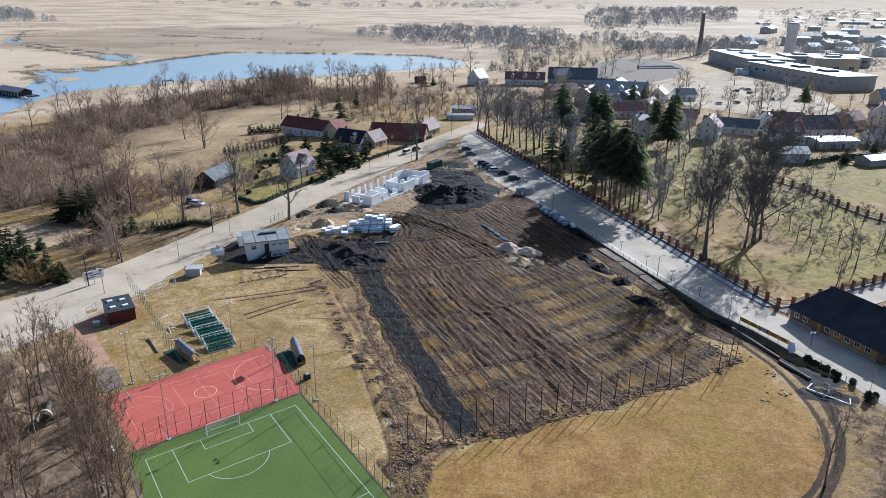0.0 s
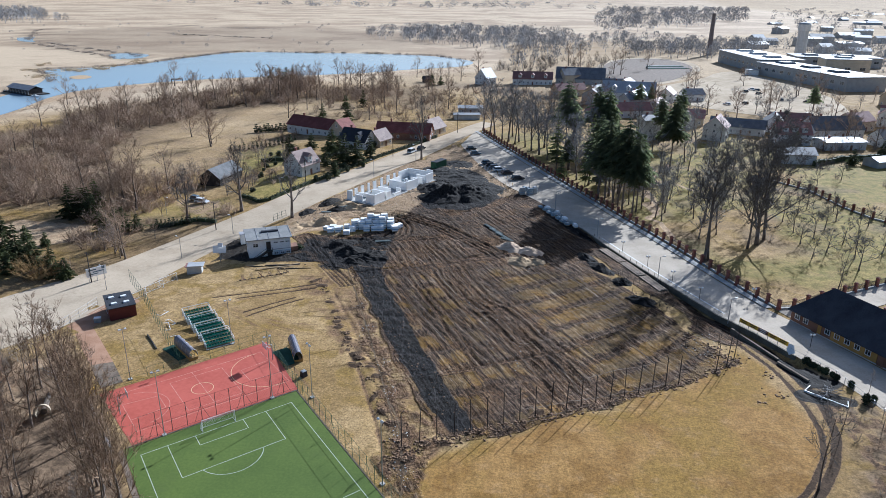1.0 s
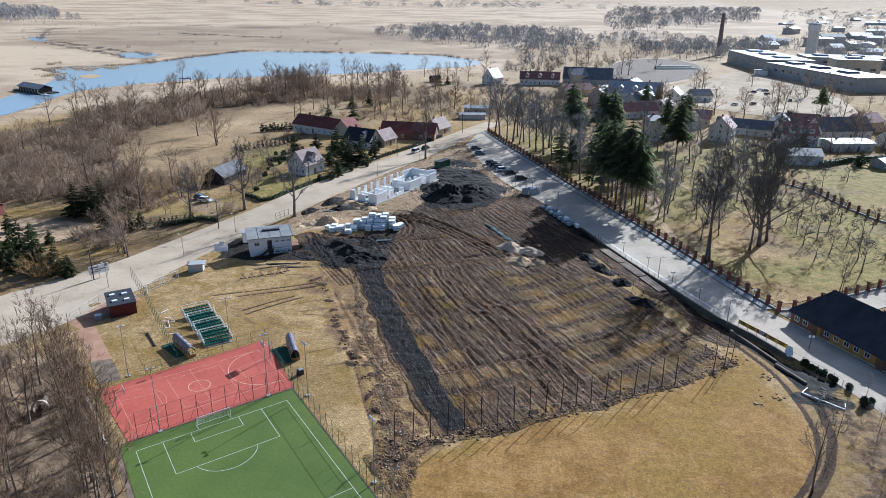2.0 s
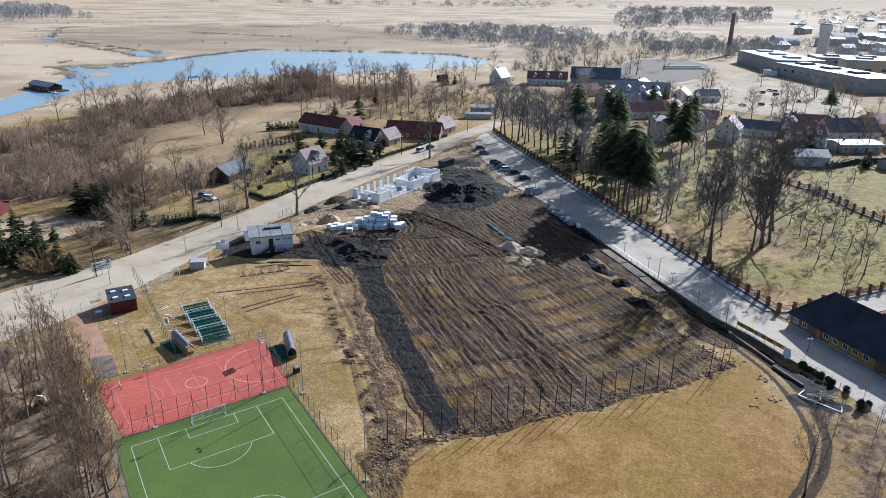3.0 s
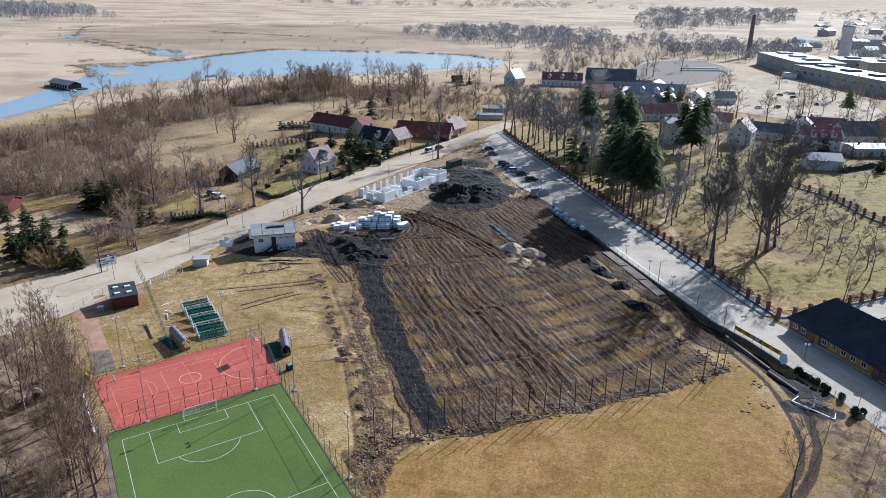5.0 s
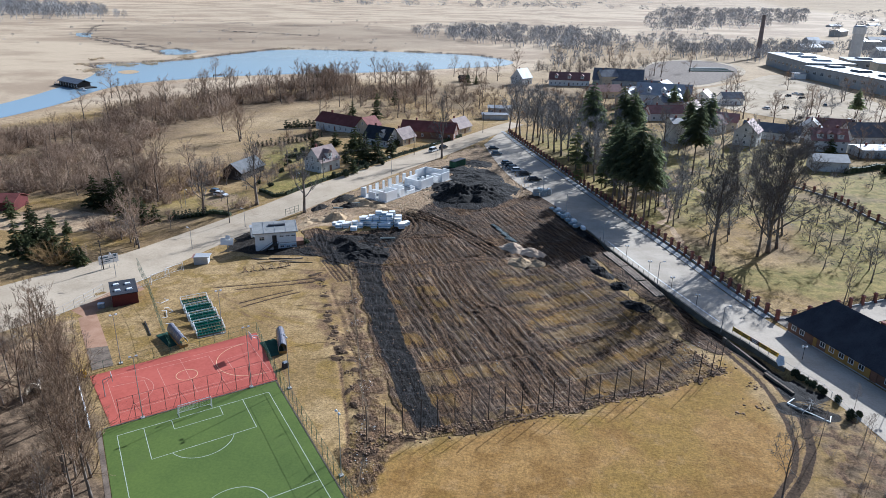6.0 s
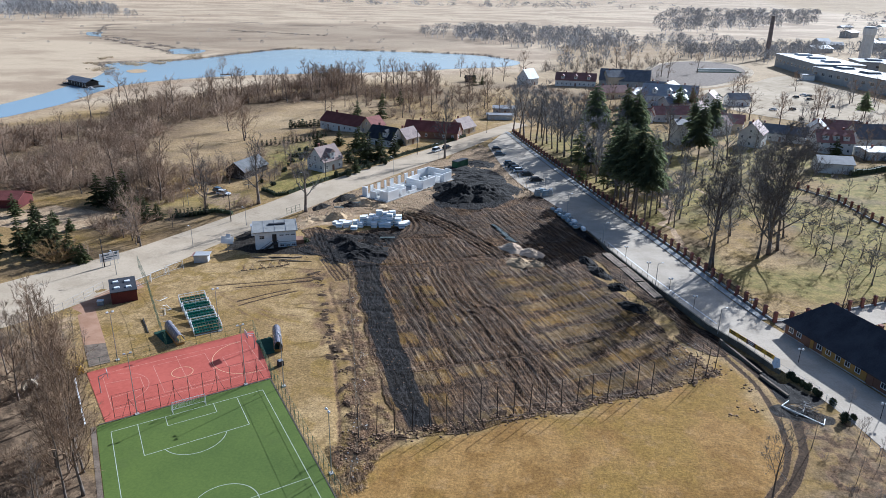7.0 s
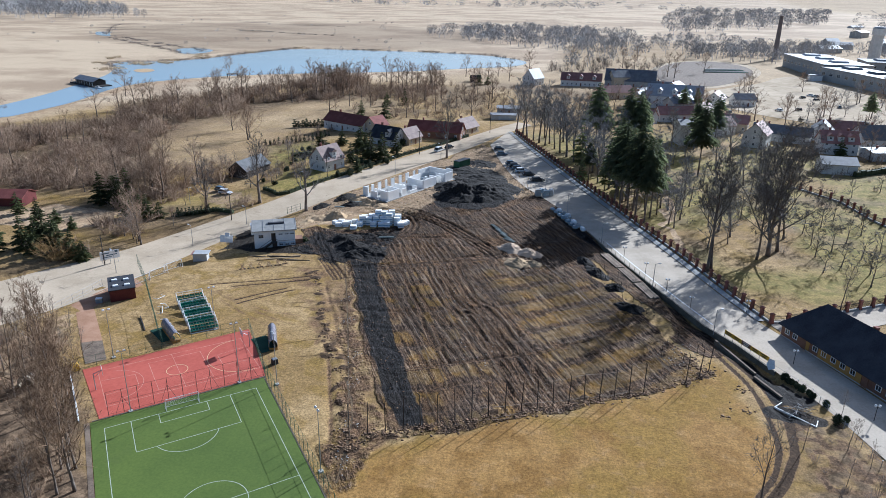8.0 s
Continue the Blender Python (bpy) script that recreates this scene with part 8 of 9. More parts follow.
def bare_tree(seed, name, label, hgt, trunk_r, first, limbs, reach, up, twigs, bark, twig_mat, keep=2, lean=0.0):
    """A leafless tree of its full height: trunk and crown."""
    r = random.Random(seed)
    root = new(name)
    tagged(root, label, "tree")
    tr, cr = Geo(), Geo()
    pts, d = [Vector((0, 0, -0.3))], Vector((lean * 0.3, 0, 1)).normalized()
    n = 7
    for k in range(n):
        d = bend(d, r, 0.05)
        d = (d + Vector((0, 0, 0.25))).normalized()
        pts.append(pts[-1] + d * hgt * 0.86 / n)
    rad = [trunk_r * (1.25 if k == 0 else 1 - 0.86 * k / n) for k in range(n + 1)]
    for k in range(n):
        tr.tube(pts[k], pts[k + 1], rad[k], rad[k + 1], 7, k in (0, n - 1))
    for k in range(limbs):
        t = first + (1 - first) * ((k + r.random() * 0.8) / limbs)
        f = t * n
        i = min(int(f), n - 1)
        q = pts[i].lerp(pts[i + 1], f - i)
        a = 2.4 * k + r.uniform(-0.4, 0.4)
        out = Vector((math.cos(a), math.sin(a), r.uniform(0.35, 0.95) + 0.8 * t))
        limb(cr, q, out.normalized(), hgt * reach * (1.15 - 0.65 * t) * r.uniform(0.8, 1.15), max(0.03, rad[i] * 0.5), 0, r, twigs, up, keep)
    part("trunk", tr, bark, root, smooth=True)
    part("crown", cr, twig_mat, root, "bare branching crown")
    root["full"] = hgt
    return root


def spruce(seed, label, hgt, width, whorls, material, droop=0.35, bare=0.06, name="spruce", taper=0.75):
    """A conifer: whorls of drooping boughs, each a narrow spray of side twigs."""
    r = random.Random(seed)
    root = new(name)
    tagged(root, label, "tree")
    part("trunk", Geo().tube((0, 0, -0.3), (0, 0, hgt * 0.97), 0.010 * hgt + 0.04, 0.02, 7), M_BARK, root)
    g = Geo()
    for k in range(whorls):
        t = (k + r.uniform(-0.9, 0.9)) / whorls
        t = min(max(t, 0.0), 1.0)
        z = hgt * (bare + (1 - bare) * t)
        rad = width / 2 * (1 - t) ** taper * min(1.0, 0.55 + 3.0 * t) * r.uniform(0.75, 1.1) + 0.12
        n = max(4, int(8 - 3 * t))
        a0 = r.uniform(0, 6.3)
        for j in range(n):
            if r.random() < 0.2:
                continue
            a = a0 + 6.283 * j / n + r.uniform(-0.35, 0.35)
            ln = rad * r.choice((r.uniform(0.4, 0.8), r.uniform(0.8, 1.3)))
            u = Vector((math.cos(a), math.sin(a), 0))
            s = Vector((-u.y, u.x, 0))
            p = Vector((0, 0, z))
            q = p + u * ln + Vector((0, 0, -droop * ln * r.uniform(0.5, 1.2)))
            g.add([p + Vector((0, 0, 0.07 * ln + 0.1)), p.lerp(q, 0.55) + s * (0.15 * ln), p.lerp(q, 0.55) - s * (0.15 * ln), q], [(0, 1, 3), (0, 3, 2)])
            for m in range(11):
                b = p.lerp(q, 0.15 + 0.83 * (m + r.random()) / 11)
                side = s * (1 if m % 2 else -1)
                e = b + (u * 0.7 + side * r.uniform(0.5, 1.1)).normalized() * ln * r.uniform(0.22, 0.42) + Vector((0, 0, -r.uniform(0.04, 0.26) * ln))
                w = 0.06 * ln + 0.10
                up = Vector((0, 0, w))
                g.add([b + up, b - up, e, b + (e - b) * 0.5 + u * w * 1.6], [(0, 1, 2), (0, 2, 3)])
    g.spike((0, 0, hgt * 0.9), (0, 0, hgt), 0.12)
    part("crown", g, material, root, "drooping boughs of short needles")
    root["full"] = hgt
    return root


def dome_shrub(seed, stems, twigs, thick=0.006):
    """A round bare bush: stems fan out to a domed outline and split into fine twigs."""
    r = random.Random(seed)
    g = Geo()
    for k in range(stems):
        a, c = r.uniform(0, 6.3), r.random()
        s = math.sqrt(1 - c * c)
        e = Vector((0.5 * s * math.cos(a), 0.5 * s * math.sin(a), 0.30 + 0.70 * c)) * r.uniform(0.75, 1.05)
        p = Vector((e.x * 0.22, e.y * 0.22, -0.03))
        q = p.lerp(e, 0.5) + Vector((0, 0, 0.05))
        g.spike(p, e, thick * 1.5)
        d = (e - q).normalized()
        for _ in range(twigs):
            b = p.lerp(e, r.uniform(0.15, 0.97))
            g.sliver(b, b + (bend(d, r, 0.8) + Vector((0, 0, 0.2))).normalized() * r.uniform(0.07, 0.20), thick * 0.9)
    return g


def shrub_shape(seed, stems, hgt, spread, twigs, thick=0.03):
    r = random.Random(seed)
    g = Geo()
    for k in range(stems):
        a = r.uniform(0, 6.3)
        d = Vector((math.cos(a) * spread * r.random(), math.sin(a) * spread * r.random(), 1)).normalized()
        p = Vector((math.cos(a) * 0.3, math.sin(a) * 0.3, -0.1))
        ln = hgt * r.uniform(0.6, 1.0)
        q = p + d * ln * 0.55
        d2 = bend(d, r, 0.15)
        e = q + d2 * ln * 0.45
        g.tube(p, q, thick * 1.8, thick * 1.1, 3, False)
        g.spike(q, e, thick * 1.1)
        for _ in range(twigs):
            t = r.uniform(0.25, 0.95)
            b = p.lerp(q, t / 0.55) if t < 0.55 else q.lerp(e, (t - 0.55) / 0.45)
            g.spike(b, b + (bend(d, r, 0.95) + Vector((0, 0, 0.15))).normalized() * ln * r.uniform(0.18, 0.38), thick * 0.7)
    return g


PROTO_USED = set()


def plant(proto, x, y, hgt, turn=None, wide=1.0, z=None):
    """Stand a tree of that kind and height on the ground."""
    k = hgt / proto["full"]
    m = pose(x, y, (land(x, y) if z is None else z), 0, 0, turn if turn is not None else RT.uniform(0, 360)) @ Matrix.Diagonal((k * wide, k * wide, k, 1))
    if proto.name not in PROTO_USED:
        PROTO_USED.add(proto.name)
        proto.matrix_basis = m
        return proto
    return copy_thing(proto, m)


RT = random.Random(77)
OAKS = [bare_tree(1, "park_tree", "large old bare broadleaf tree in the park", 24, 0.36, 0.26, 11, 0.40, 0.12, 8, M_BARK, M_TWIG_DARK, keep=3), bare_tree(2, "park_tree", "tall bare broadleaf tree with a spreading crown", 24, 0.34, 0.42, 13, 0.25, 0.22, 6, M_BARK, M_TWIG_DARK, keep=3)]
GIANT = [bare_tree(14, "park_tree", "huge old bare tree with a wide dense crown", 30, 0.52, 0.12, 30, 0.40, 0.08, 15, M_BARK, M_TWIG_DARK, keep=3)]
TALL = [bare_tree(3, "slender_tree", "slender bare tree with steep fine branches", 20, 0.27, 0.30, 11, 0.25, 0.22, 6, M_BARK, M_TWIG), bare_tree(4, "slender_tree", "slim bare tree with a narrow twiggy crown", 20, 0.20, 0.35, 11, 0.22, 0.25, 6, M_BARK, M_TWIG),
        bare_tree(5, "slender_tree", "tall thin bare tree leaning a little", 20, 0.2, 0.4, 10, 0.24, 0.2, 6, M_BARK, M_TWIG, lean=0.2)]
WOODY = [bare_tree(11, "wood_tree", "bare pale-twigged tree in the wood", 16, 0.22, 0.22, 12, 0.30, 0.24, 7, M_BARK, M_TWIG_WOOD), bare_tree(12, "wood_tree", "bare multi-branched tree in the wood", 16, 0.2, 0.18, 12, 0.32, 0.2, 7, M_BARK, M_TWIG_WOOD)]
ROUND = [bare_tree(6, "garden_tree", "bare round-crowned garden tree with fine twigs", 12, 0.26, 0.22, 12, 0.40, 0.16, 7, M_BARK, M_TWIG), bare_tree(7, "garden_tree", "bare wide-crowned tree with many fine twigs", 12, 0.24, 0.18, 13, 0.42, 0.2, 7, M_BARK, M_TWIG_RED)]
FRUIT = [bare_tree(8, "orchard_tree", "old bare crooked fruit tree", 6, 0.17, 0.25, 7, 0.55, 0.04, 9, M_BARK, M_TWIG_DARK, keep=1), bare_tree(9, "orchard_tree", "small gnarled bare orchard tree", 6, 0.15, 0.3, 7, 0.6, 0.02, 9, M_BARK, M_TWIG_DARK, keep=1)]
BROAD = [bare_tree(36, "broad_tree", "big round-crowned bare tree with dense brown twigs", 14, 0.26, 0.14, 17, 0.40, 0.14, 9, M_BARK, M_TWIG_RED)]
HAZY = [bare_tree(31, "meadow_tree", "bare broad tree with a hazy twig crown", 12, 0.24, 0.2, 11, 0.42, 0.16, 8, M_BARK, M_TWIG_RED, keep=1), bare_tree(32, "meadow_tree", "bare upright tree with a hazy twig crown", 12, 0.22, 0.22, 11, 0.36, 0.22, 8, M_BARK, M_TWIG_RED, keep=1)]
ROW = [bare_tree(33, "avenue_tree", "tall bare avenue tree with steep branches", 20, 0.27, 0.24, 16, 0.27, 0.2, 14, M_BARK, M_TWIG_HAZE, keep=1), bare_tree(34, "avenue_tree", "tall bare avenue tree with a narrow crown", 20, 0.26, 0.28, 15, 0.25, 0.22, 14, M_BARK, M_TWIG_HAZE, keep=1)]
BIRCH = [bare_tree(10, "birch", "white-barked birch without leaves", 16, 0.15, 0.35, 11, 0.2, 0.1, 7, M_BIRCH, M_TWIG)]
SPRUCES = [spruce(1, "tall dark green spruce in the park", 26, 10.5, 40, M_NEEDLE_HAZE, 0.34, 0.42, taper=0.5), spruce(2, "dark green spruce with a narrow crown", 26, 9.0, 40, M_NEEDLE_HAZE, 0.38, 0.42, taper=0.55), spruce(3, "ragged spruce with lighter green boughs", 26, 8.6, 26, M_NEEDLE_LIGHT, 0.22, 0.16)]
SMALL_FIR = [spruce(4, "young dark spruce in the garden", 11, 5.2, 26, M_NEEDLE_DARK), spruce(5, "slim young spruce in the garden", 11, 4.2, 26, M_NEEDLE_DARK)]
THUJA = [spruce(6, "narrow clipped evergreen column", 3, 1.1, 15, M_HEDGE, -0.7, 0.02, "thuja")]

# park: conifers along the fence, bare giants behind them
for x, y, hgt, k in ((44.6, 210, 27, 0), (46.3, 205.5, 26, 1), (48.2, 201, 27, 0), (50.2, 196.5, 25, 1), (48.3, 207.5, 24, 1), (52.4, 201, 24, 1), (43.8, 216.5, 25, 1), (45.2, 222, 24, 2), (46.1, 232, 23, 0), (41.5, 229, 17, 2), (34.2, 235, 12, 2), (37, 241, 15, 1), (42.3, 287, 27, 0), (45.5, 290, 22, 1), (54.3, 285, 27, 1), (58.2, 284, 25, 0), (49, 262, 21, 2),
                     (34.5, 252, 22, 2), (56, 240, 18, 1), (76.5, 254, 28, 1), (84, 300, 22, 1), (63, 300, 18, 0), (92, 300, 24, 1), (96, 392, 15, 0), (104, 398, 14, 1), (186, 382, 16, 0)):
    plant(SPRUCES[k], x, y, hgt)
for x, y, hgt, k in ((60.4, 161.6, 27.5, 1), (61.5, 162.5, 25.5, 1), (81.5, 178.5, 24, 1), (74.5, 171.5, 21, 0), (66.4, 223.5, 15, 1), (59.2, 226, 18, 0), (86, 268, 22, 1), (95, 284, 22, 0), (72, 250, 20, 1), (90, 245, 17, 0), (100, 262, 19, 1), (70, 205, 12, 1), (86, 215, 13, 0)):
    plant(OAKS[k] if y < 180 else ROW[k], x, y, hgt, wide=1.0 if y < 180 else 1.2)
for x, y, hgt in ((9, 324, 21), (12, 317, 22), (14, 313, 23), (17, 306, 22), (19.5, 301, 24), (22, 296, 21), (24, 300, 20), (26, 290, 21), (28, 283, 20), (30.5, 276, 22), (31, 284, 19), (33, 268, 21), (36, 262, 20), (34, 290, 21), (22, 312, 20), (38, 275, 22), (43, 268, 19), (46, 285, 20), (30, 305, 19), (52, 275, 18), (40, 300, 19), (64, 245, 17), (68, 196, 13), (72, 188, 14), (57, 196, 12), (75, 212, 13), (82, 228, 14), (63, 212, 13), (92, 232, 13), (70, 182, 12), (98, 250, 14), (104, 240, 12), (64, 178, 11), (110, 300, 16), (101, 310, 15), (75, 300, 17)):
    plant(RT.choice(ROW), x, y, hgt * (1.3 if y > 240 else 1.1), wide=1.15 if y < 240 else 1.0)
for x, y, hgt in ((84.1, 143.9, 11.5), (85.5, 145.5, 9.5)):
    plant(TALL[2], x, y, hgt, wide=1.2)
for x, y, hgt in ((90, 176, 6), (95.7, 181, 6.3), (94, 170, 5.6), (109, 196, 6), (108, 182, 6.4), (116, 192, 5.5), (92, 185, 6), (93, 194.5, 6), (102, 188, 6), (101, 176, 5.4), (99, 166, 6), (108, 170, 5.5), (114, 178, 6), (122, 185, 5.6), (100, 201, 6), (106, 208, 5.5), (113, 206, 5), (96, 158, 7), (118, 168, 5.8), (128, 178, 5.5), (122, 236, 5), (134, 244, 5.5), (84, 196, 6), (88, 206, 6), (88, 165, 5)):
    plant(RT.choice(FRUIT), x, y, hgt * 1.05)
for x, y, hgt in ((47, 209, 20), (52, 209, 16), (46, 216, 21), (45, 224, 20), (51, 221, 18), (43, 231, 22), (47, 238, 20), (41, 247, 21), (55, 205, 14), (58, 193, 16), (61, 201, 18), (54, 233, 18), (47.5, 218, 24), (49, 211, 23), (39, 252, 26), (44, 240, 24), (36, 266, 25), (43.5, 215, 22), (40, 238, 24)):
    plant(RT.choice(ROW), x, y, hgt, wide=1.1)
plant(GIANT[0], 78.2, 175.0, 30.5, 70, 1.0)
rpk = random.Random(83)
for x, y in ((58, 240), (63, 256), (68, 230), (70, 270), (76, 240), (78, 285), (84, 252), (66, 285), (88, 230), (94, 262), (56, 262), (50, 258), (60, 208), (66, 214), (73, 222), (80, 205), (104, 272), (112, 284), (92, 300), (56, 214), (86, 190), (69, 192)):
    plant(rpk.choice(ROW), x + rpk.uniform(-1.5, 1.5), y + rpk.uniform(-2, 2), rpk.uniform(11, 18), wide=rpk.uniform(1.1, 1.4))
rtw = random.Random(58)
for k in range(26):
    x, y = rtw.uniform(86, 245), rtw.uniform(322, 500)
    plant(rtw.choice(ROW), x, y, rtw.uniform(10, 17), wide=1.2)
# road and gardens
ROADSIDE = [bare_tree(41, "roadside_tree", "old bare roadside tree with a thick dark trunk", 12, 0.36, 0.32, 11, 0.40, 0.16, 8, M_BARK, M_TWIG_DARK, keep=2)]
plant(ROADSIDE[0], -49.1, 192.2, 17.5, 30, 0.95)
plant(ROADSIDE[0], -16, 264.5, 15.5, 120, 0.68)
plant(ROADSIDE[0], -65.5, 196.8, 13.3, 200, 0.9)
plant(ROADSIDE[0], -78.1, 187.0, 10.4, 80, 1.0)
plant(ROUND[0], -72.6, 248, 9, 10, 1.1)
plant(ROUND[0], -69.9, 218.5, 8, 50)
plant(ROUND[1], -86, 222.7, 8, 90)
plant(ROUND[1], -89.3, 195.5, 7.6, 10, 1.1)
for x, y, hgt in ((-76, 226, 5), (-80, 232, 5.5), (-66, 252, 7), (-78, 258, 6), (-64, 230, 4), (-90, 252, 6), (-70, 266, 7), (-84, 274, 6)):
    plant(ROUND[0], x, y, hgt, wide=1.1)
for x, y, hgt, k in ((-110, 297, 16, 0), (-75.9, 215, 9, 0), (-78.1, 186.5, 9, 1), (-107.4, 209, 15, 1), (-88.5, 164.5, 11, 0), (-85.5, 161, 10, 1), (-92, 166, 9, 0), (-79, 202, 7, 1), (-70, 226, 7, 0), (-61, 250, 8, 1), (-83, 246, 8, 0), (-96, 230, 9, 1),
                     (-14, 345, 12, 0), (-30, 352, 11, 1), (-48, 350, 10, 0), (-72, 425, 13, 1), (-50, 420, 12, 0), (-28, 395, 11, 1), (-10, 440, 12, 0), (5, 460, 11, 1), (-60, 455, 14, 0), (-46, 470, 13, 1), (-90, 500, 14, 0), (-108, 508, 13, 1), (-25, 480, 12, 0), (-66, 535, 12, 1), (-38, 548, 12, 0), (-14, 575, 13, 1), (10, 590, 14, 0), (28, 600, 14, 1),
                     (-200, 480, 13, 0), (-192, 440, 15, 1), (-176, 360, 14, 0), (-160, 500, 14, 1), (-205, 330, 11, 0), (-185, 405, 12, 1), (-228, 395, 12, 0), (-262, 330, 11, 1), (-248, 315, 11, 0),
                     (150, 470, 11, 0), (165, 440, 12, 1), (195, 400, 12, 0), (215, 430, 13, 1), (130, 380, 12, 0), (160, 380, 12, 1), (230, 470, 12, 0), (250, 440, 14, 1), (120, 560, 15, 0), (95, 560, 14, 1), (150, 600, 13, 0), (205, 540, 14, 1), (176, 300, 11, 0), (190, 290, 12, 1), (150, 292, 10, 0), (206, 330, 12, 0)):
    plant((HAZY if y > 235 else ROUND)[k], x, y, hgt)
for x, y, hgt in ((-58, 399, 10), (-67, 392, 8), (-58, 345, 11), (-72, 352, 9), (-137, 517, 13), (-132, 519, 14), (-143, 516, 12), (-128, 522, 12),
                  (-44.4, 236, 7), (-24, 500, 10), (-18, 505, 9), (142, 300, 10), (150, 268, 9), (170, 284, 9)):
    plant(RT.choice(SMALL_FIR), x, y, hgt, wide=1.25)
for x, y, hgt in ((-52, 271, 15), (-43.6, 253, 14), (-39.4, 254, 13), (-47, 260, 14.5), (-62, 279, 10), (-70, 276, 10.5), (-36, 264, 11), (-50.5, 250, 9)):
    plant(RT.choice(SMALL_FIR), x, y, hgt * 0.95, wide=1.2)
for x, y, hgt in ((-118.3, 202.6, 7.5), (-95.1, 182.3, 7.8), (-109.2, 168.7, 5.8), (-116.8, 172.5, 6.7), (-125.6, 176.5, 7), (-133, 178.3, 8), (-111.6, 152.2, 11), (-109.2, 157, 12), (-100.4, 150, 12.5), (-104, 154, 11), (-95.5, 148.5, 9), (-92.0, 147.5, 8), (-106.5, 150, 10), (-115.2, 192, 12), (-112.6, 195, 13), (-108.4, 191, 11.5), (-110, 198, 12), (-100.1, 181, 9), (-97, 183, 10), (-94, 181.5, 8.5), (-90.6, 182, 7.5), (-117, 148, 11), (-121, 153, 12), (-126, 150, 11), (-114, 160, 10)):
    plant(RT.choice(SMALL_FIR), x, y, hgt * 0.95, wide=1.3)
for x, y, hgt in ((-89, 166, 11), (-86, 163, 12), (-91.5, 169, 10), (-84, 160.5, 9), (-94, 172, 9), (-83, 176, 8), (-106, 214, 15), (-101, 206, 13), (-112, 212, 14), (-98, 222, 12), (-118, 207, 13), (-92, 214, 9)):
    plant(HAZY[int(x) % 2], x, y, hgt)
for x, y, hgt in ((-103.5, 203, 14.5), (-112, 205, 10), (-138, 208, 10), (-141, 218, 11), (-123, 214, 9), (-152, 226, 11), (-160, 215, 10), (-176, 232, 12), (-148, 206, 9), (-133, 228, 9), (-168, 248, 10), (-118, 222, 10), (-128, 203, 7), (-146, 258, 9), (-158, 282, 10)):
    plant(BROAD[0] if x > -130 or hgt > 10.5 else ROUND[1], x, y, hgt, wide=1.15)
plant(BROAD[0], -124, 311, 12, 40, 1.1)
plant(BROAD[0], -98, 214, 9, 140, 1.1)
plant(BROAD[0], -99.5, 200.5, 15.5, 220, 1.05)
for k in range(16):
    plant(THUJA[0], -97 + 1.9 * k * 0.8, 283 + 1.2 * k, RT.uniform(2.2, 3.6))
for k in range(14):
    plant(THUJA[0], -98 + 1.7 * k, 324 + 0.8 * k, RT.uniform(3.4, 4.8), wide=1.5)
for k in range(9):
    plant(THUJA[0], -86 + 1.1 * k, 184.5 + 0.25 * k, RT.uniform(2.2, 3.2))

# wood beside the courts
rw = random.Random(31)
EDGE_WOOD = [(-92, 110), (-76, 103), (-66, 97), (-59.5, 92), (-49.2, 80), (-41, 68.5), (-37, 58), (-60, 54), (-86, 70), (-112, 92)]
count = 0
while count < 84:
    x, y = rw.uniform(-115, -38), rw.uniform(54, 112)
    if inside(np.array([x]), np.array([y]), EDGE_WOOD, 0.5)[0] < 0.5:
        continue
    if near_line(np.array([x]), np.array([y]), [(-72, 116), (-72, 111.2), (-72.7, 108.1), (-73.3, 105.2), (-75.2, 103.2), (-76.7, 100.7), (-74, 95), (-66, 91)], 1.5, 0.5)[0] > 0.4:
        continue
    if y > 93 and rw.random() < 0.7:
        continue
    plant(rw.choice(WOODY + WOODY + TALL + BIRCH), x, y, rw.uniform(13, 20), wide=rw.uniform(0.8, 1.1))
    count += 1
for x, y, hgt in ((-66.4, 93.3, 17), (-70.1, 93.1, 16), (-76.9, 115.3, 8), (-78.8, 117, 7), (-64, 100, 8), (-63, 104, 7), (-68, 108, 6), (-71, 112, 6), (-61.5, 99, 9), (-84, 108, 8)):
    plant(rw.choice(TALL), x, y, hgt)
for x, y, hgt in ((-46.6, 76.2, 17), (-53.3, 83, 18), (-44.2, 71, 15), (-57, 87.5, 17), (-60.5, 92, 15), (-50, 78.6, 16), (-41.2, 69, 12), (-62, 95.5, 12), (-55.2, 85.2, 13)):
    plant(rw.choice(WOODY), x, y, hgt, wide=rw.uniform(0.85, 1.0))
for x, y, hgt in ((-48.2, 78.8, 15), (-45.0, 73.9, 17), (-42.3, 71.4, 14), (-39.6, 67.2, 15), (-54.0, 86.8, 15)):
    plant(rw.choice(WOODY), x, y, hgt, wide=1.2)
# slim grove by the shed and bushes in the garden
rg = random.Random(91)
for k in range(14):
    plant(rg.choice(TALL), rg.uniform(-106, -91), rg.uniform(219, 244), rg.uniform(8, 12), wide=1.15)
for k in range(7):
    plant(rg.choice(ROUND), rg.uniform(-76, -62), rg.uniform(224, 248), rg.uniform(3.5, 5.5), wide=1.4)
for k in range(8):
    plant(BROAD[0], rg.uniform(-114, -97), rg.uniform(192, 214), rg.uniform(7, 11), wide=1.2)
# young trees on the eastern bank
YOUNG = [bare_tree(43, "bank_tree", "young bare forked tree at the edge of the oval", 13, 0.17, 0.34, 9, 0.36, 0.14, 7, M_BARK, M_TWIG_DARK, keep=2)]
plant(YOUNG[0], 49.5, 77.9, 13.6, 110, 0.85)
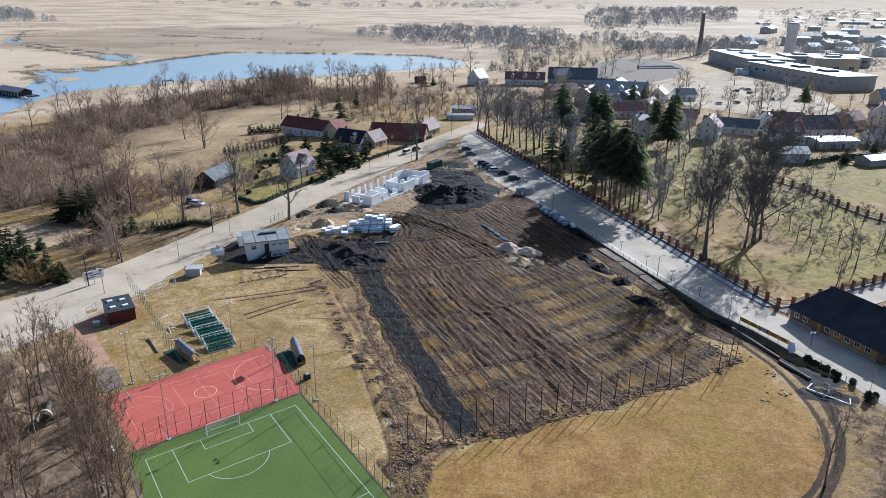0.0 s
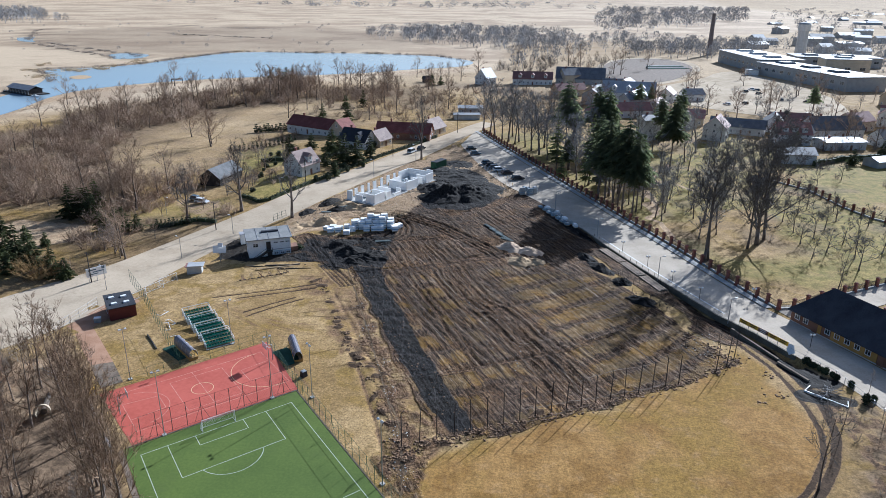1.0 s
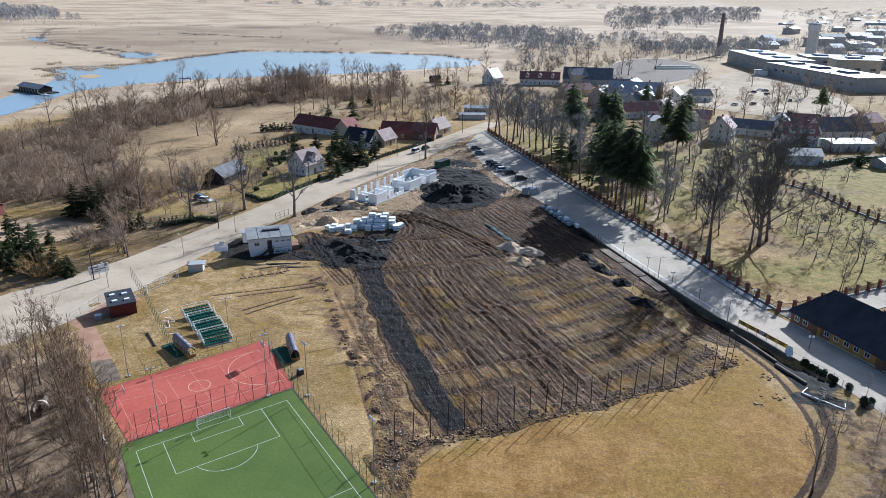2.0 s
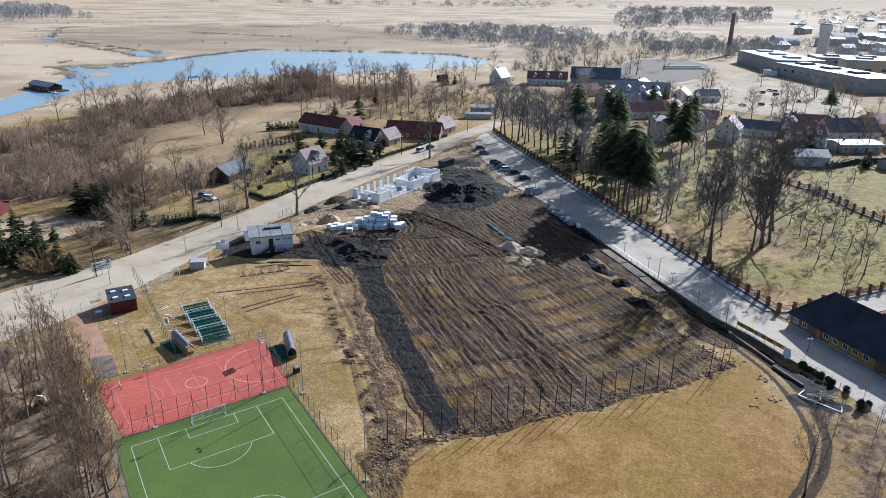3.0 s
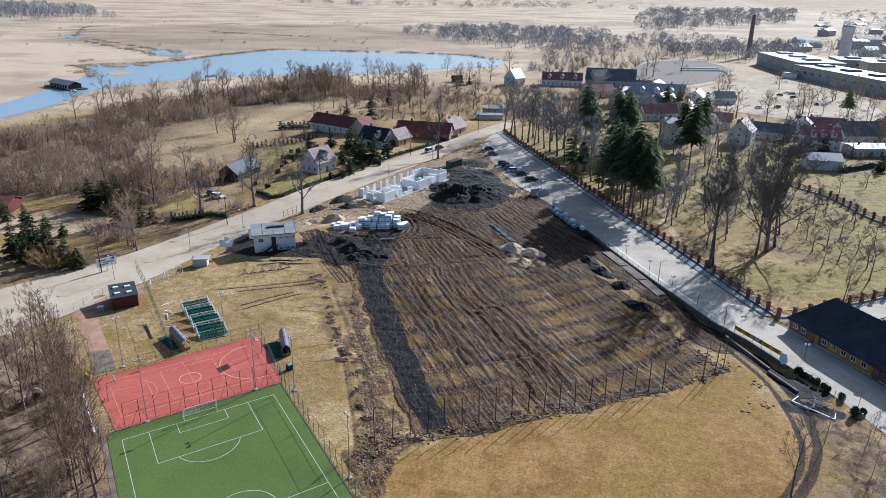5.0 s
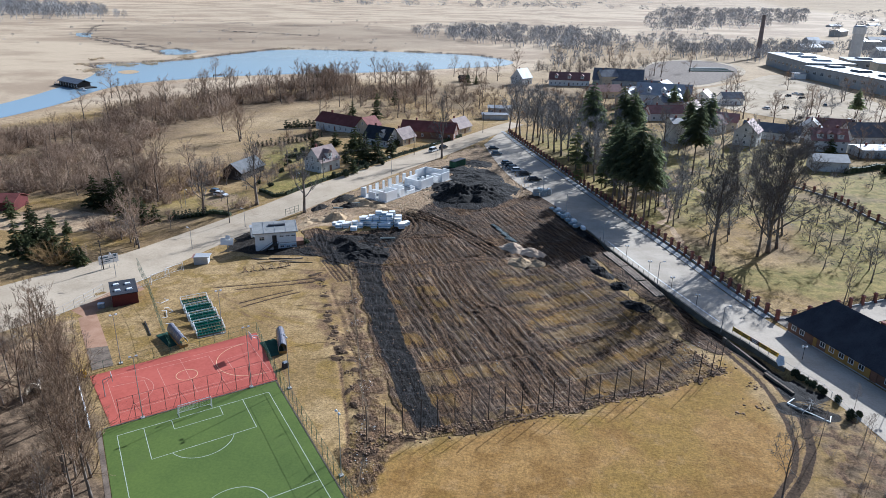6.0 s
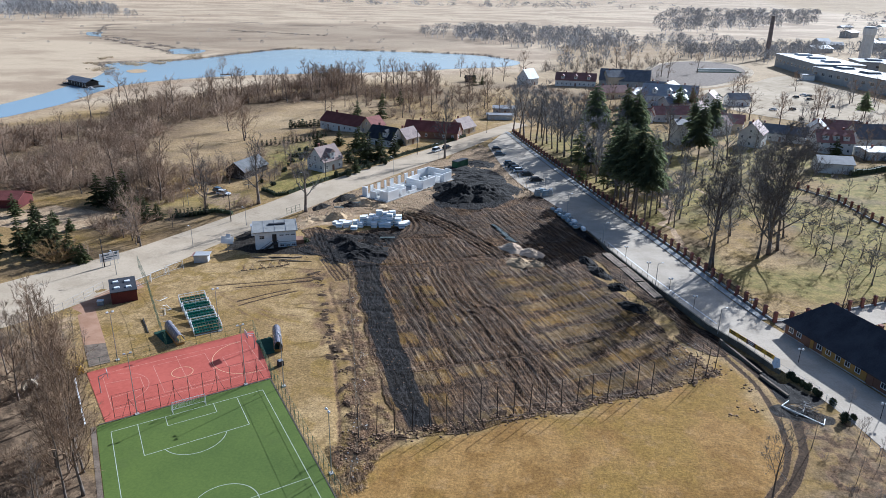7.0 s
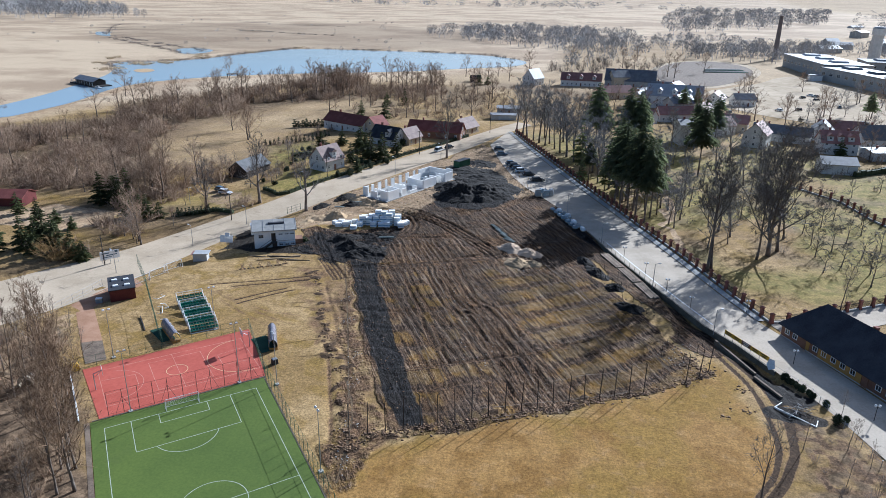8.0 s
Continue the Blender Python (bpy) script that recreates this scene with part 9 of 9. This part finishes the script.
for x, y, hgt in ((59.3, 91.5, 9.5), (68.3, 101.4, 8), (65.8, 92.3, 8.6), (67.4, 88.5, 7), (62.5, 84, 7), (60, 79, 6), (64.5, 80, 7), (57, 75, 6), (68, 95, 6)):
    plant(TALL[1], x, y, hgt, wide=1.1)


# ---- thickets, hedges, reeds ----
SHRUBS = [dome_shrub(k, 16, 19, 0.0065).tris() for k in range(6)]
REEDS = [shrub_shape(60 + k, 16, 1.0, 0.35, 0, 0.02).tris() for k in range(5)]
rs = random.Random(14)


def scatter(outline, n, lo, hi, wide, seed, avoid=None):
    r = random.Random(seed)
    xs, ys = [p[0] for p in outline], [p[1] for p in outline]
    x = np.array([r.uniform(min(xs), max(xs)) for _ in range(n * 3)])
    y = np.array([r.uniform(min(ys), max(ys)) for _ in range(n * 3)])
    ok = (inside(x, y, outline, 0.5) > 0.5) & (lattice(x, y, 0.05, seed) > 0.25)
    out = []
    for a, b in zip(x[ok][:n], y[ok][:n]):
        hgt = r.uniform(lo, hi)
        out.append((float(a), float(b), land(float(a), float(b)), r.uniform(0, 6.3), hgt * wide, hgt, r.randrange(5)))
    return out


DENSE_A = [(-250, 205), (-150, 200), (-122, 204), (-112, 216), (-110, 232), (-132, 240), (-146, 282), (-148, 318), (-190, 310), (-250, 262)]
DENSE_B = [(-182, 308), (-158, 318), (-146, 345), (-140, 384), (-124, 420), (-106, 456), (-92, 490), (-108, 512), (-132, 480), (-158, 448), (-186, 400), (-202, 350)]
for outline, n, lo, hi, seed in ((DENSE_A, 26, 8, 12, 51), (DENSE_B, 60, 8, 14, 52), ([(112, 440), (122, 380), (180, 345), (225, 370), (225, 470), (190, 520), (150, 520)], 22, 8, 13, 53), ([(60, 340), (105, 350), (110, 400), (30, 400), (20, 356)], 18, 9, 14, 54), ([(100, 275), (200, 285), (230, 345), (120, 320)], 18, 8, 13, 55), ([(110, 560), (170, 620), (120, 700), (30, 680), (30, 560)], 14, 10, 15, 56), ([(-95, 340), (10, 360), (30, 480), (-60, 500), (-90, 420)], 46, 6, 12, 57), ([(-120, 430), (-84, 440), (-40, 490), (20, 540), (10, 585), (-60, 545), (-110, 500)], 26, 8, 14, 58)):
    for x, y, z, turn, sx, hgt, w in scatter(outline, n, lo, hi, 1, seed):
        plant(HAZY[w % 2], x, y, hgt)
merged("thicket", SHRUBS, scatter(DENSE_A, 520, 3.5, 8.5, 1.35, 1), M_TWIG_RED, "dense bare brown thicket at the meadow", "thicket")
merged("thicket", SHRUBS, scatter(DENSE_B, 380, 4.0, 9.5, 1.3, 2), M_TWIG_RED, "belt of bare grey brown shrubs towards the lake", "thicket")
merged("thicket", SHRUBS, scatter([(-93, 192), (-80, 186.5), (-72, 182.5), (-73, 180), (-81, 183), (-92, 189)], 34, 1.0, 1.9, 1.3, 31) + scatter([(-104, 168), (-92, 166), (-92, 178), (-104, 178)], 16, 3, 6, 1.2, 32) + scatter([(-76, 192), (-66, 193), (-66, 199), (-76, 200)], 12, 1.5, 3.5, 1.2, 33) + scatter([(-112, 202), (-92, 203), (-90, 214), (-112, 216)], 26, 2.5, 5.5, 1.2, 34) + scatter([(-90, 222), (-78, 222), (-70, 250), (-84, 262), (-92, 250)], 14, 1.5, 4, 1.2, 35) + scatter([(-95, 150), (-84, 158), (-72, 182), (-80, 190), (-92, 172), (-112, 150)], 46, 2, 5, 1.1, 3) + scatter([(-100, 215), (-88, 222), (-96, 245), (-112, 240)], 24, 3, 6, 1.1, 4), M_TWIG_RED, "roadside bare shrubs", "thicket")
plant(BROAD[0], -108.5, 292, 15.5, 40, 1.05)
for x, y, z, turn, sx, hgt, w in scatter([(-140, 392), (-118, 396), (-92, 425), (-60, 408), (-40, 440), (-44, 500), (-80, 480), (-105, 470), (-130, 440)], 46, 9, 15, 1, 61):
    plant(HAZY[w % 2], x, y, hgt, wide=1.15)
merged("thicket", SHRUBS, scatter([(-140, 392), (-118, 396), (-92, 425), (-64, 415), (-46, 440), (-52, 490), (-80, 475), (-105, 465), (-130, 440)], 150, 3.0, 7.5, 1.4, 62), M_TWIG_RED, "bare grey brown shrubs below the meadow trees", "thicket")
merged("thicket", SHRUBS, scatter([(-77, 222), (-62, 224), (-61, 236), (-72, 248), (-80, 246)], 26, 1.2, 2.8, 1.5, 71) + scatter([(-114, 190), (-98, 184), (-94, 198), (-98, 212), (-114, 214)], 46, 2.5, 5.5, 1.3, 72) + scatter([(-100, 218), (-91, 219), (-96, 240), (-106, 244)], 26, 1.5, 3.5, 1.3, 73), M_TWIG_RED, "bare garden bushes round the sheds", "thicket")
willow = new("willow_bush", dome_shrub(91, 60, 26, 0.006).mesh("willow_bush", M_WILLOW))
willow.matrix_basis = pose(-98.6, 147.2, land(-98.6, 147.2), 0, 0, 20) @ Matrix.Diagonal((12.5, 10.0, 7.0, 1))
tagged(willow, "bushy willow with yellow brown shoots among the spruces", "bush")
merged("thicket", SHRUBS, scatter(FRUIT_BANK, 250, 2.0, 5.5, 1.35, 5), M_TWIG_RED, "scattered bare garden shrubs", "thicket")
merged("undergrowth", SHRUBS, scatter(EDGE_WOOD, 220, 1.2, 4.2, 1.2, 6), M_TWIG_WOOD, "tangled bare undergrowth of the wood", "undergrowth")
merged("undergrowth", SHRUBS, scatter([(61, 97), (66, 100), (70, 92), (70, 72), (56, 70), (58, 84)], 30, 0.6, 1.8, 1.1, 7) + scatter(PARK, 40, 1.2, 3.2, 1.2, 8), M_TWIG, "bare bushes on the bank and in the park", "undergrowth")
merged("thicket", SHRUBS, scatter([(55, 345), (110, 345), (120, 400), (118, 440), (60, 470), (20, 420), (16, 360)], 90, 3, 8, 0.8, 9) + scatter([(100, 270), (210, 280), (215, 310), (130, 300)], 60, 3, 6, 0.8, 10) + scatter([(110, 545), (130, 680), (60, 700), (20, 600)], 70, 5, 10, 0.8, 12), M_TWIG, "bare town trees and garden shrubs", "thicket")
merged("reed_bed", REEDS, [(x + rs.gauss(0, 5), y + rs.gauss(0, 5), -2.5, rs.uniform(0, 6.3), rs.uniform(2.5, 5), rs.uniform(1.5, 2.6), rs.randrange(5))
                            for k in range(30) for (x, y) in [[(-312, 560), (-300, 575), (-316, 520), (-345, 560), (-305, 592), (-288, 622), (-270, 690), (-242, 752), (-160, 750), (-96, 750), (-300, 640), (-360, 600), (-320, 560)][k % 13]] for _ in range(9)], M_REED, "dry straw-coloured reeds along the water", "reeds")

edge_reeds = []
for line in ([(-640, 1080), (-628, 1035), (-600, 985), (-535, 862)], [(-505, 838), (-425, 776), (-362, 722), (-330, 706), (-312, 672)], [(-500, 815), (-428, 752), (-356, 690), (-322, 655)], [(-345, 562), (-305, 588), (-286, 613), (-266, 683), (-243, 749), (-156, 747), (-96, 747), (-36, 733), (10, 684)], [(-290, 490), (-320, 530), (-345, 562)], [(-520, 1240), (-420, 1180), (-300, 1150)], [(-420, 1010), (-260, 950)]):
    for (ax, ay), (bx, by) in zip(line, line[1:]):
        n = int(math.hypot(bx - ax, by - ay) / 4)
        for k in range(n):
            t = rs.random()
            edge_reeds.append((ax + (bx - ax) * t + rs.gauss(0, 2.5), ay + (by - ay) * t + rs.gauss(0, 2.5), -2.5, rs.uniform(0, 6.3), rs.uniform(3, 6), rs.uniform(1.5, 3.0), rs.randrange(5)))
merged("reed_edge", REEDS, edge_reeds, M_TWIG, "brown broken reeds lining the creek and the shore", "reeds")


def hedge(pts, hgt, width, label, material=M_HEDGE):
    r = random.Random(int(abs(pts[0][0] * 10)))
    g = Geo()
    for (ax, ay), (bx, by) in zip(pts, pts[1:]):
        L = math.hypot(bx - ax, by - ay)
        n = int(L / 0.35)
        turn = math.atan2(by - ay, bx - ax)
        m = max(1, int(L / 2.5))
        for k in range(m):
            x, y = ax + (bx - ax) * (k + 0.5) / m, ay + (by - ay) * (k + 0.5) / m
            g.box(x, y, land(x, y) - 0.2, L / m, width * 0.75, hgt * r.uniform(0.8, 1.0), turn, 0.85)
        for k in range(n * 5):
            t = r.random()
            x, y = ax + (bx - ax) * t + r.uniform(-0.5, 0.5) * width * 0.8, ay + (by - ay) * t + r.uniform(-0.5, 0.5) * width * 0.8
            z = land(x, y) + r.uniform(0.3, 0.9) * hgt
            g.spike((x, y, z), (x + r.gauss(0, 0.25), y + r.gauss(0, 0.25), z + r.uniform(0.1, 0.5)), 0.14)
    return whole("hedge", g, material, label, "hedge", 0, 0, 0)


hedge([(-69.5, 210.5), (-62.6, 204.2), (-59.6, 206.6), (-52.5, 223), (-47, 235.5), (-42, 246)], 1.2, 1.2, "dark clipped hedge round a garden by the road")
hedge([(-42, 247), (-32, 268), (-22, 287), (-12, 308)], 1.3, 1.3, "dark hedge along the road")
hedge([(-88, 184), (-76, 188.5), (-70, 187.5)], 1.3, 1.3, "dark hedge beside a yard")
hedge([(-78, 262), (-66, 260), (-62, 252)], 1.6, 1.4, "dark garden hedge behind the house")
hedge([(134, 265), (150, 275), (176, 280)], 2.4, 2.2, "tall dark hedge behind a lawn")
hedge([(88, 131), (98, 137), (112, 145)], 1.8, 2.0, "dark evergreen hedge behind the long house")


def round_bush(x, y, w, hgt, label="dark evergreen bush beside the street"):
    """Three uneven lobes covered with short leafy shoots."""
    r = random.Random(int(x * 31 + y * 7))
    g = Geo()
    for k in range(3):
        a = r.uniform(0, 6.3) + 2.1 * k
        cx, cy, k1 = math.cos(a) * w * 0.20, math.sin(a) * w * 0.20, r.uniform(0.55, 0.85)
        rx, rz = w * 0.38 * k1, hgt * 0.5 * r.uniform(0.7, 1.0)
        bm = bmesh.new()
        bmesh.ops.create_icosphere(bm, subdivisions=1, radius=1)
        for v in bm.verts:
            v.co *= r.uniform(0.65, 0.95)
        bm.verts.index_update()
        g.add([(cx + v.co.x * rx, cy + v.co.y * rx, max(-0.1, rz * 0.9 + v.co.z * rz)) for v in bm.verts], [tuple(v.index for v in f.verts) for f in bm.faces])
        bm.free()
        for _ in range(95):
            d = Vector((r.gauss(0, 1), r.gauss(0, 1), r.gauss(0.3, 1))).normalized()
            p = Vector((cx + d.x * rx * 0.85, cy + d.y * rx * 0.85, rz * 0.9 + d.z * rz * 0.85))
            if p.z > 0.05:
                g.spike(p, p + bend(d, r, 0.6) * r.uniform(0.2, 0.5) * min(1.0, w * 0.5), 0.11)
    whole("bush", g, M_HEDGE, label, "bush", x, y, None, 0, "street bushes")


for x, y, w, hgt in ((63.0, 111.9, 1.6, 1.3), (63.9, 110.2, 1.5, 1.2), (64.8, 108.4, 1.7, 1.5), (65.6, 106.6, 1.4, 1.2), (64.3, 109.3, 1.3, 1.0), (65.2, 107.5, 1.3, 1.1), (63.4, 111.0, 1.4, 1.0), (67.2, 104.2, 1.5, 1.5), (66.8, 99.2, 1.9, 1.9), (68.4, 99.8, 1.2, 1.3), (-46, 231, 3, 3.4), (-49.5, 229, 2.4, 2.6), (-41, 243, 2.6, 2.8), (-37, 250, 2.6, 2.4)):
    round_bush(x, y, w, hgt)
round_bush(-40.8, 165.6, 2.6, 1.1, "low dark green weeds beside the hut")

rg2 = random.Random(52)
for k in range(46):
    x, y = rg2.uniform(-80, -30), rg2.uniform(206, 292)
    if inside(np.array([x]), np.array([y]), [(-72, 208), (-62, 207), (-55, 222), (-40, 250), (-24, 284), (-50, 300), (-84, 290), (-80, 250)], 1)[0] < 0.5 or math.hypot(x + 57, y - 240.5) < 8:
        continue
    if inside(np.array([x]), np.array([y]), HOUSE_LAWN, 1)[0] > 0.7 and k % 4:
        continue
    w = rg2.uniform(1.2, 3.2)
    round_bush(x, y, w, w * rg2.uniform(0.7, 1.2), "dark evergreen bush in the garden")

bp = thing("branch_pile", "heap of cut grey branches inside the kerb frame", "branches", 62.0, 101.6, None, 0)
rr = random.Random(4)
for k in range(46):
    a = rr.uniform(0, 6.3)
    x, y, L = rr.gauss(0, 0.9), rr.gauss(0, 0.9), rr.uniform(1.2, 3.0)
    part("branch", Geo().tube((x - math.cos(a) * L / 2, y - math.sin(a) * L / 2, rr.uniform(0.05, 0.4)), (x + math.cos(a) * L / 2, y + math.sin(a) * L / 2, rr.uniform(0.2, 1.0)), 0.05, 0.03, 5), M_BIRCH if k % 3 == 0 else M_BARK, bp)

# woods and bushes of the far marsh and behind the town


def dome_shape(seed, n):
    """The hazy crown of a far tree: short fine boughs filling a rounded outline."""
    r = random.Random(seed)
    g = Geo()
    g.spike((0, 0, -0.05), (0, 0, 0.8), 0.03)
    for k in range(n):
        a, c = r.uniform(0, 6.3), r.uniform(-0.6, 1.0)
        q = math.sqrt(1 - c * c) * 0.46 * r.uniform(0.3, 1.0) ** 0.5
        p = Vector((q * math.cos(a), q * math.sin(a), 0.60 + 0.38 * c))
        d = Vector((p.x + r.uniform(-0.4, 0.4), p.y + r.uniform(-0.4, 0.4), r.uniform(0.1, 0.8))).normalized()
        g.sliver(p - d * 0.13, p + d * 0.10, 0.018)
    return g


FAR = [dome_shape(40 + k, 64).tris() for k in range(5)]
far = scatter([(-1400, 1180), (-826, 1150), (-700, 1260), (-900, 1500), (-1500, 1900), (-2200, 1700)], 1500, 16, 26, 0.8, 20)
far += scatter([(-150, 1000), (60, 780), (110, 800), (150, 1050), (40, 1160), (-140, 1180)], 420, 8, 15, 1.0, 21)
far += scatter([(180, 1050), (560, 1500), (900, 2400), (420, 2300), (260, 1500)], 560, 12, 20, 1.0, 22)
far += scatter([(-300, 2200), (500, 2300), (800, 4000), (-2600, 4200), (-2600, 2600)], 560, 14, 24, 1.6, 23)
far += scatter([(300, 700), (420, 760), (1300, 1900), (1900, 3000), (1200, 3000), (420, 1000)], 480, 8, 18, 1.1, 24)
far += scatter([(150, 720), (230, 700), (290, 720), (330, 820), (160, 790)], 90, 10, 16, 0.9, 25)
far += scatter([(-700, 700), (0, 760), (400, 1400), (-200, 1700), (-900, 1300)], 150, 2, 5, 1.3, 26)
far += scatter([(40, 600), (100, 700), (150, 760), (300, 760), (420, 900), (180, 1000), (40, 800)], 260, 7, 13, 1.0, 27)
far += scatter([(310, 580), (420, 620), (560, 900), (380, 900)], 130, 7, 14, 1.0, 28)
merged("far_woods", FAR, far, M_HAZE_FARTWIG, "distant leafless woods and marsh bushes", "woods")

# rubble in the trodden strip
rubble = []
rq = random.Random(19)
for x, y, n, w in ((-17, 121, 26, 0.9), (-12.8, 108, 22, 0.8), (-10.4, 99, 20, 0.7), (-8.0, 88, 16, 0.7), (-6.5, 79, 22, 0.9), (-20, 132, 14, 0.9), (6, 130.5, 60, 2.0), (17, 155, 40, 1.6), (45.5, 117.5, 40, 1.6), (48, 121, 25, 1.2), (10, 112, 30, 2.5), (-34, 203, 80, 3), (-22, 199, 60, 3), (-40, 186, 50, 3), (-24, 212, 80, 4), (-17, 226, 70, 4), (-46, 180, 40, 2.5), (-38, 195, 60, 3)):
    for _ in range(n):
        px, py = x + rq.gauss(0, w), y + rq.gauss(0, w * 1.6)
        s = rq.uniform(0.04, 0.16)
        rubble.append((px, py, GROUND_AT(px, py), rq.uniform(0, 6.3), s, s * 0.7, rq.randrange(5)))
merged("rubble", CLODS, rubble, M_CONCRETE, "pale broken concrete and stones in the soil", "rubble")


# fallen trunk with a pale root plate in the wood
log = thing("fallen_trunk", "fallen tree trunk with a pale broken end", "trunk", -63.0, 89.6, None, 108)
part("stem", Geo().tube((0, 0, 0.5), (5.5, 0.4, 0.45), 0.5, 0.3, 9), M_BARK, log)
shell = Geo()
for k in range(12):
    a0, a1 = radians(-40 + 20 * k), radians(-20 + 20 * k)
    ring = [(-0.9, 1.25 * math.cos(a0), 1.0 + 1.25 * math.sin(a0)), (-0.9, 1.25 * math.cos(a1), 1.0 + 1.25 * math.sin(a1)), (0.2, 0.95 * math.cos(a1), 0.8 + 0.95 * math.sin(a1)), (0.2, 0.95 * math.cos(a0), 0.8 + 0.95 * math.sin(a0))]
    inner = [(x, y * 0.86, 0.9 + (z - 0.9) * 0.86) for x, y, z in ring]
    shell.add(ring + inner, [(0, 1, 2, 3), (7, 6, 5, 4), (0, 4, 5, 1), (2, 6, 7, 3), (0, 3, 7, 4), (1, 5, 6, 2)])
part("broken_end", shell, M_BEIGE, log, "pale hollow broken end")
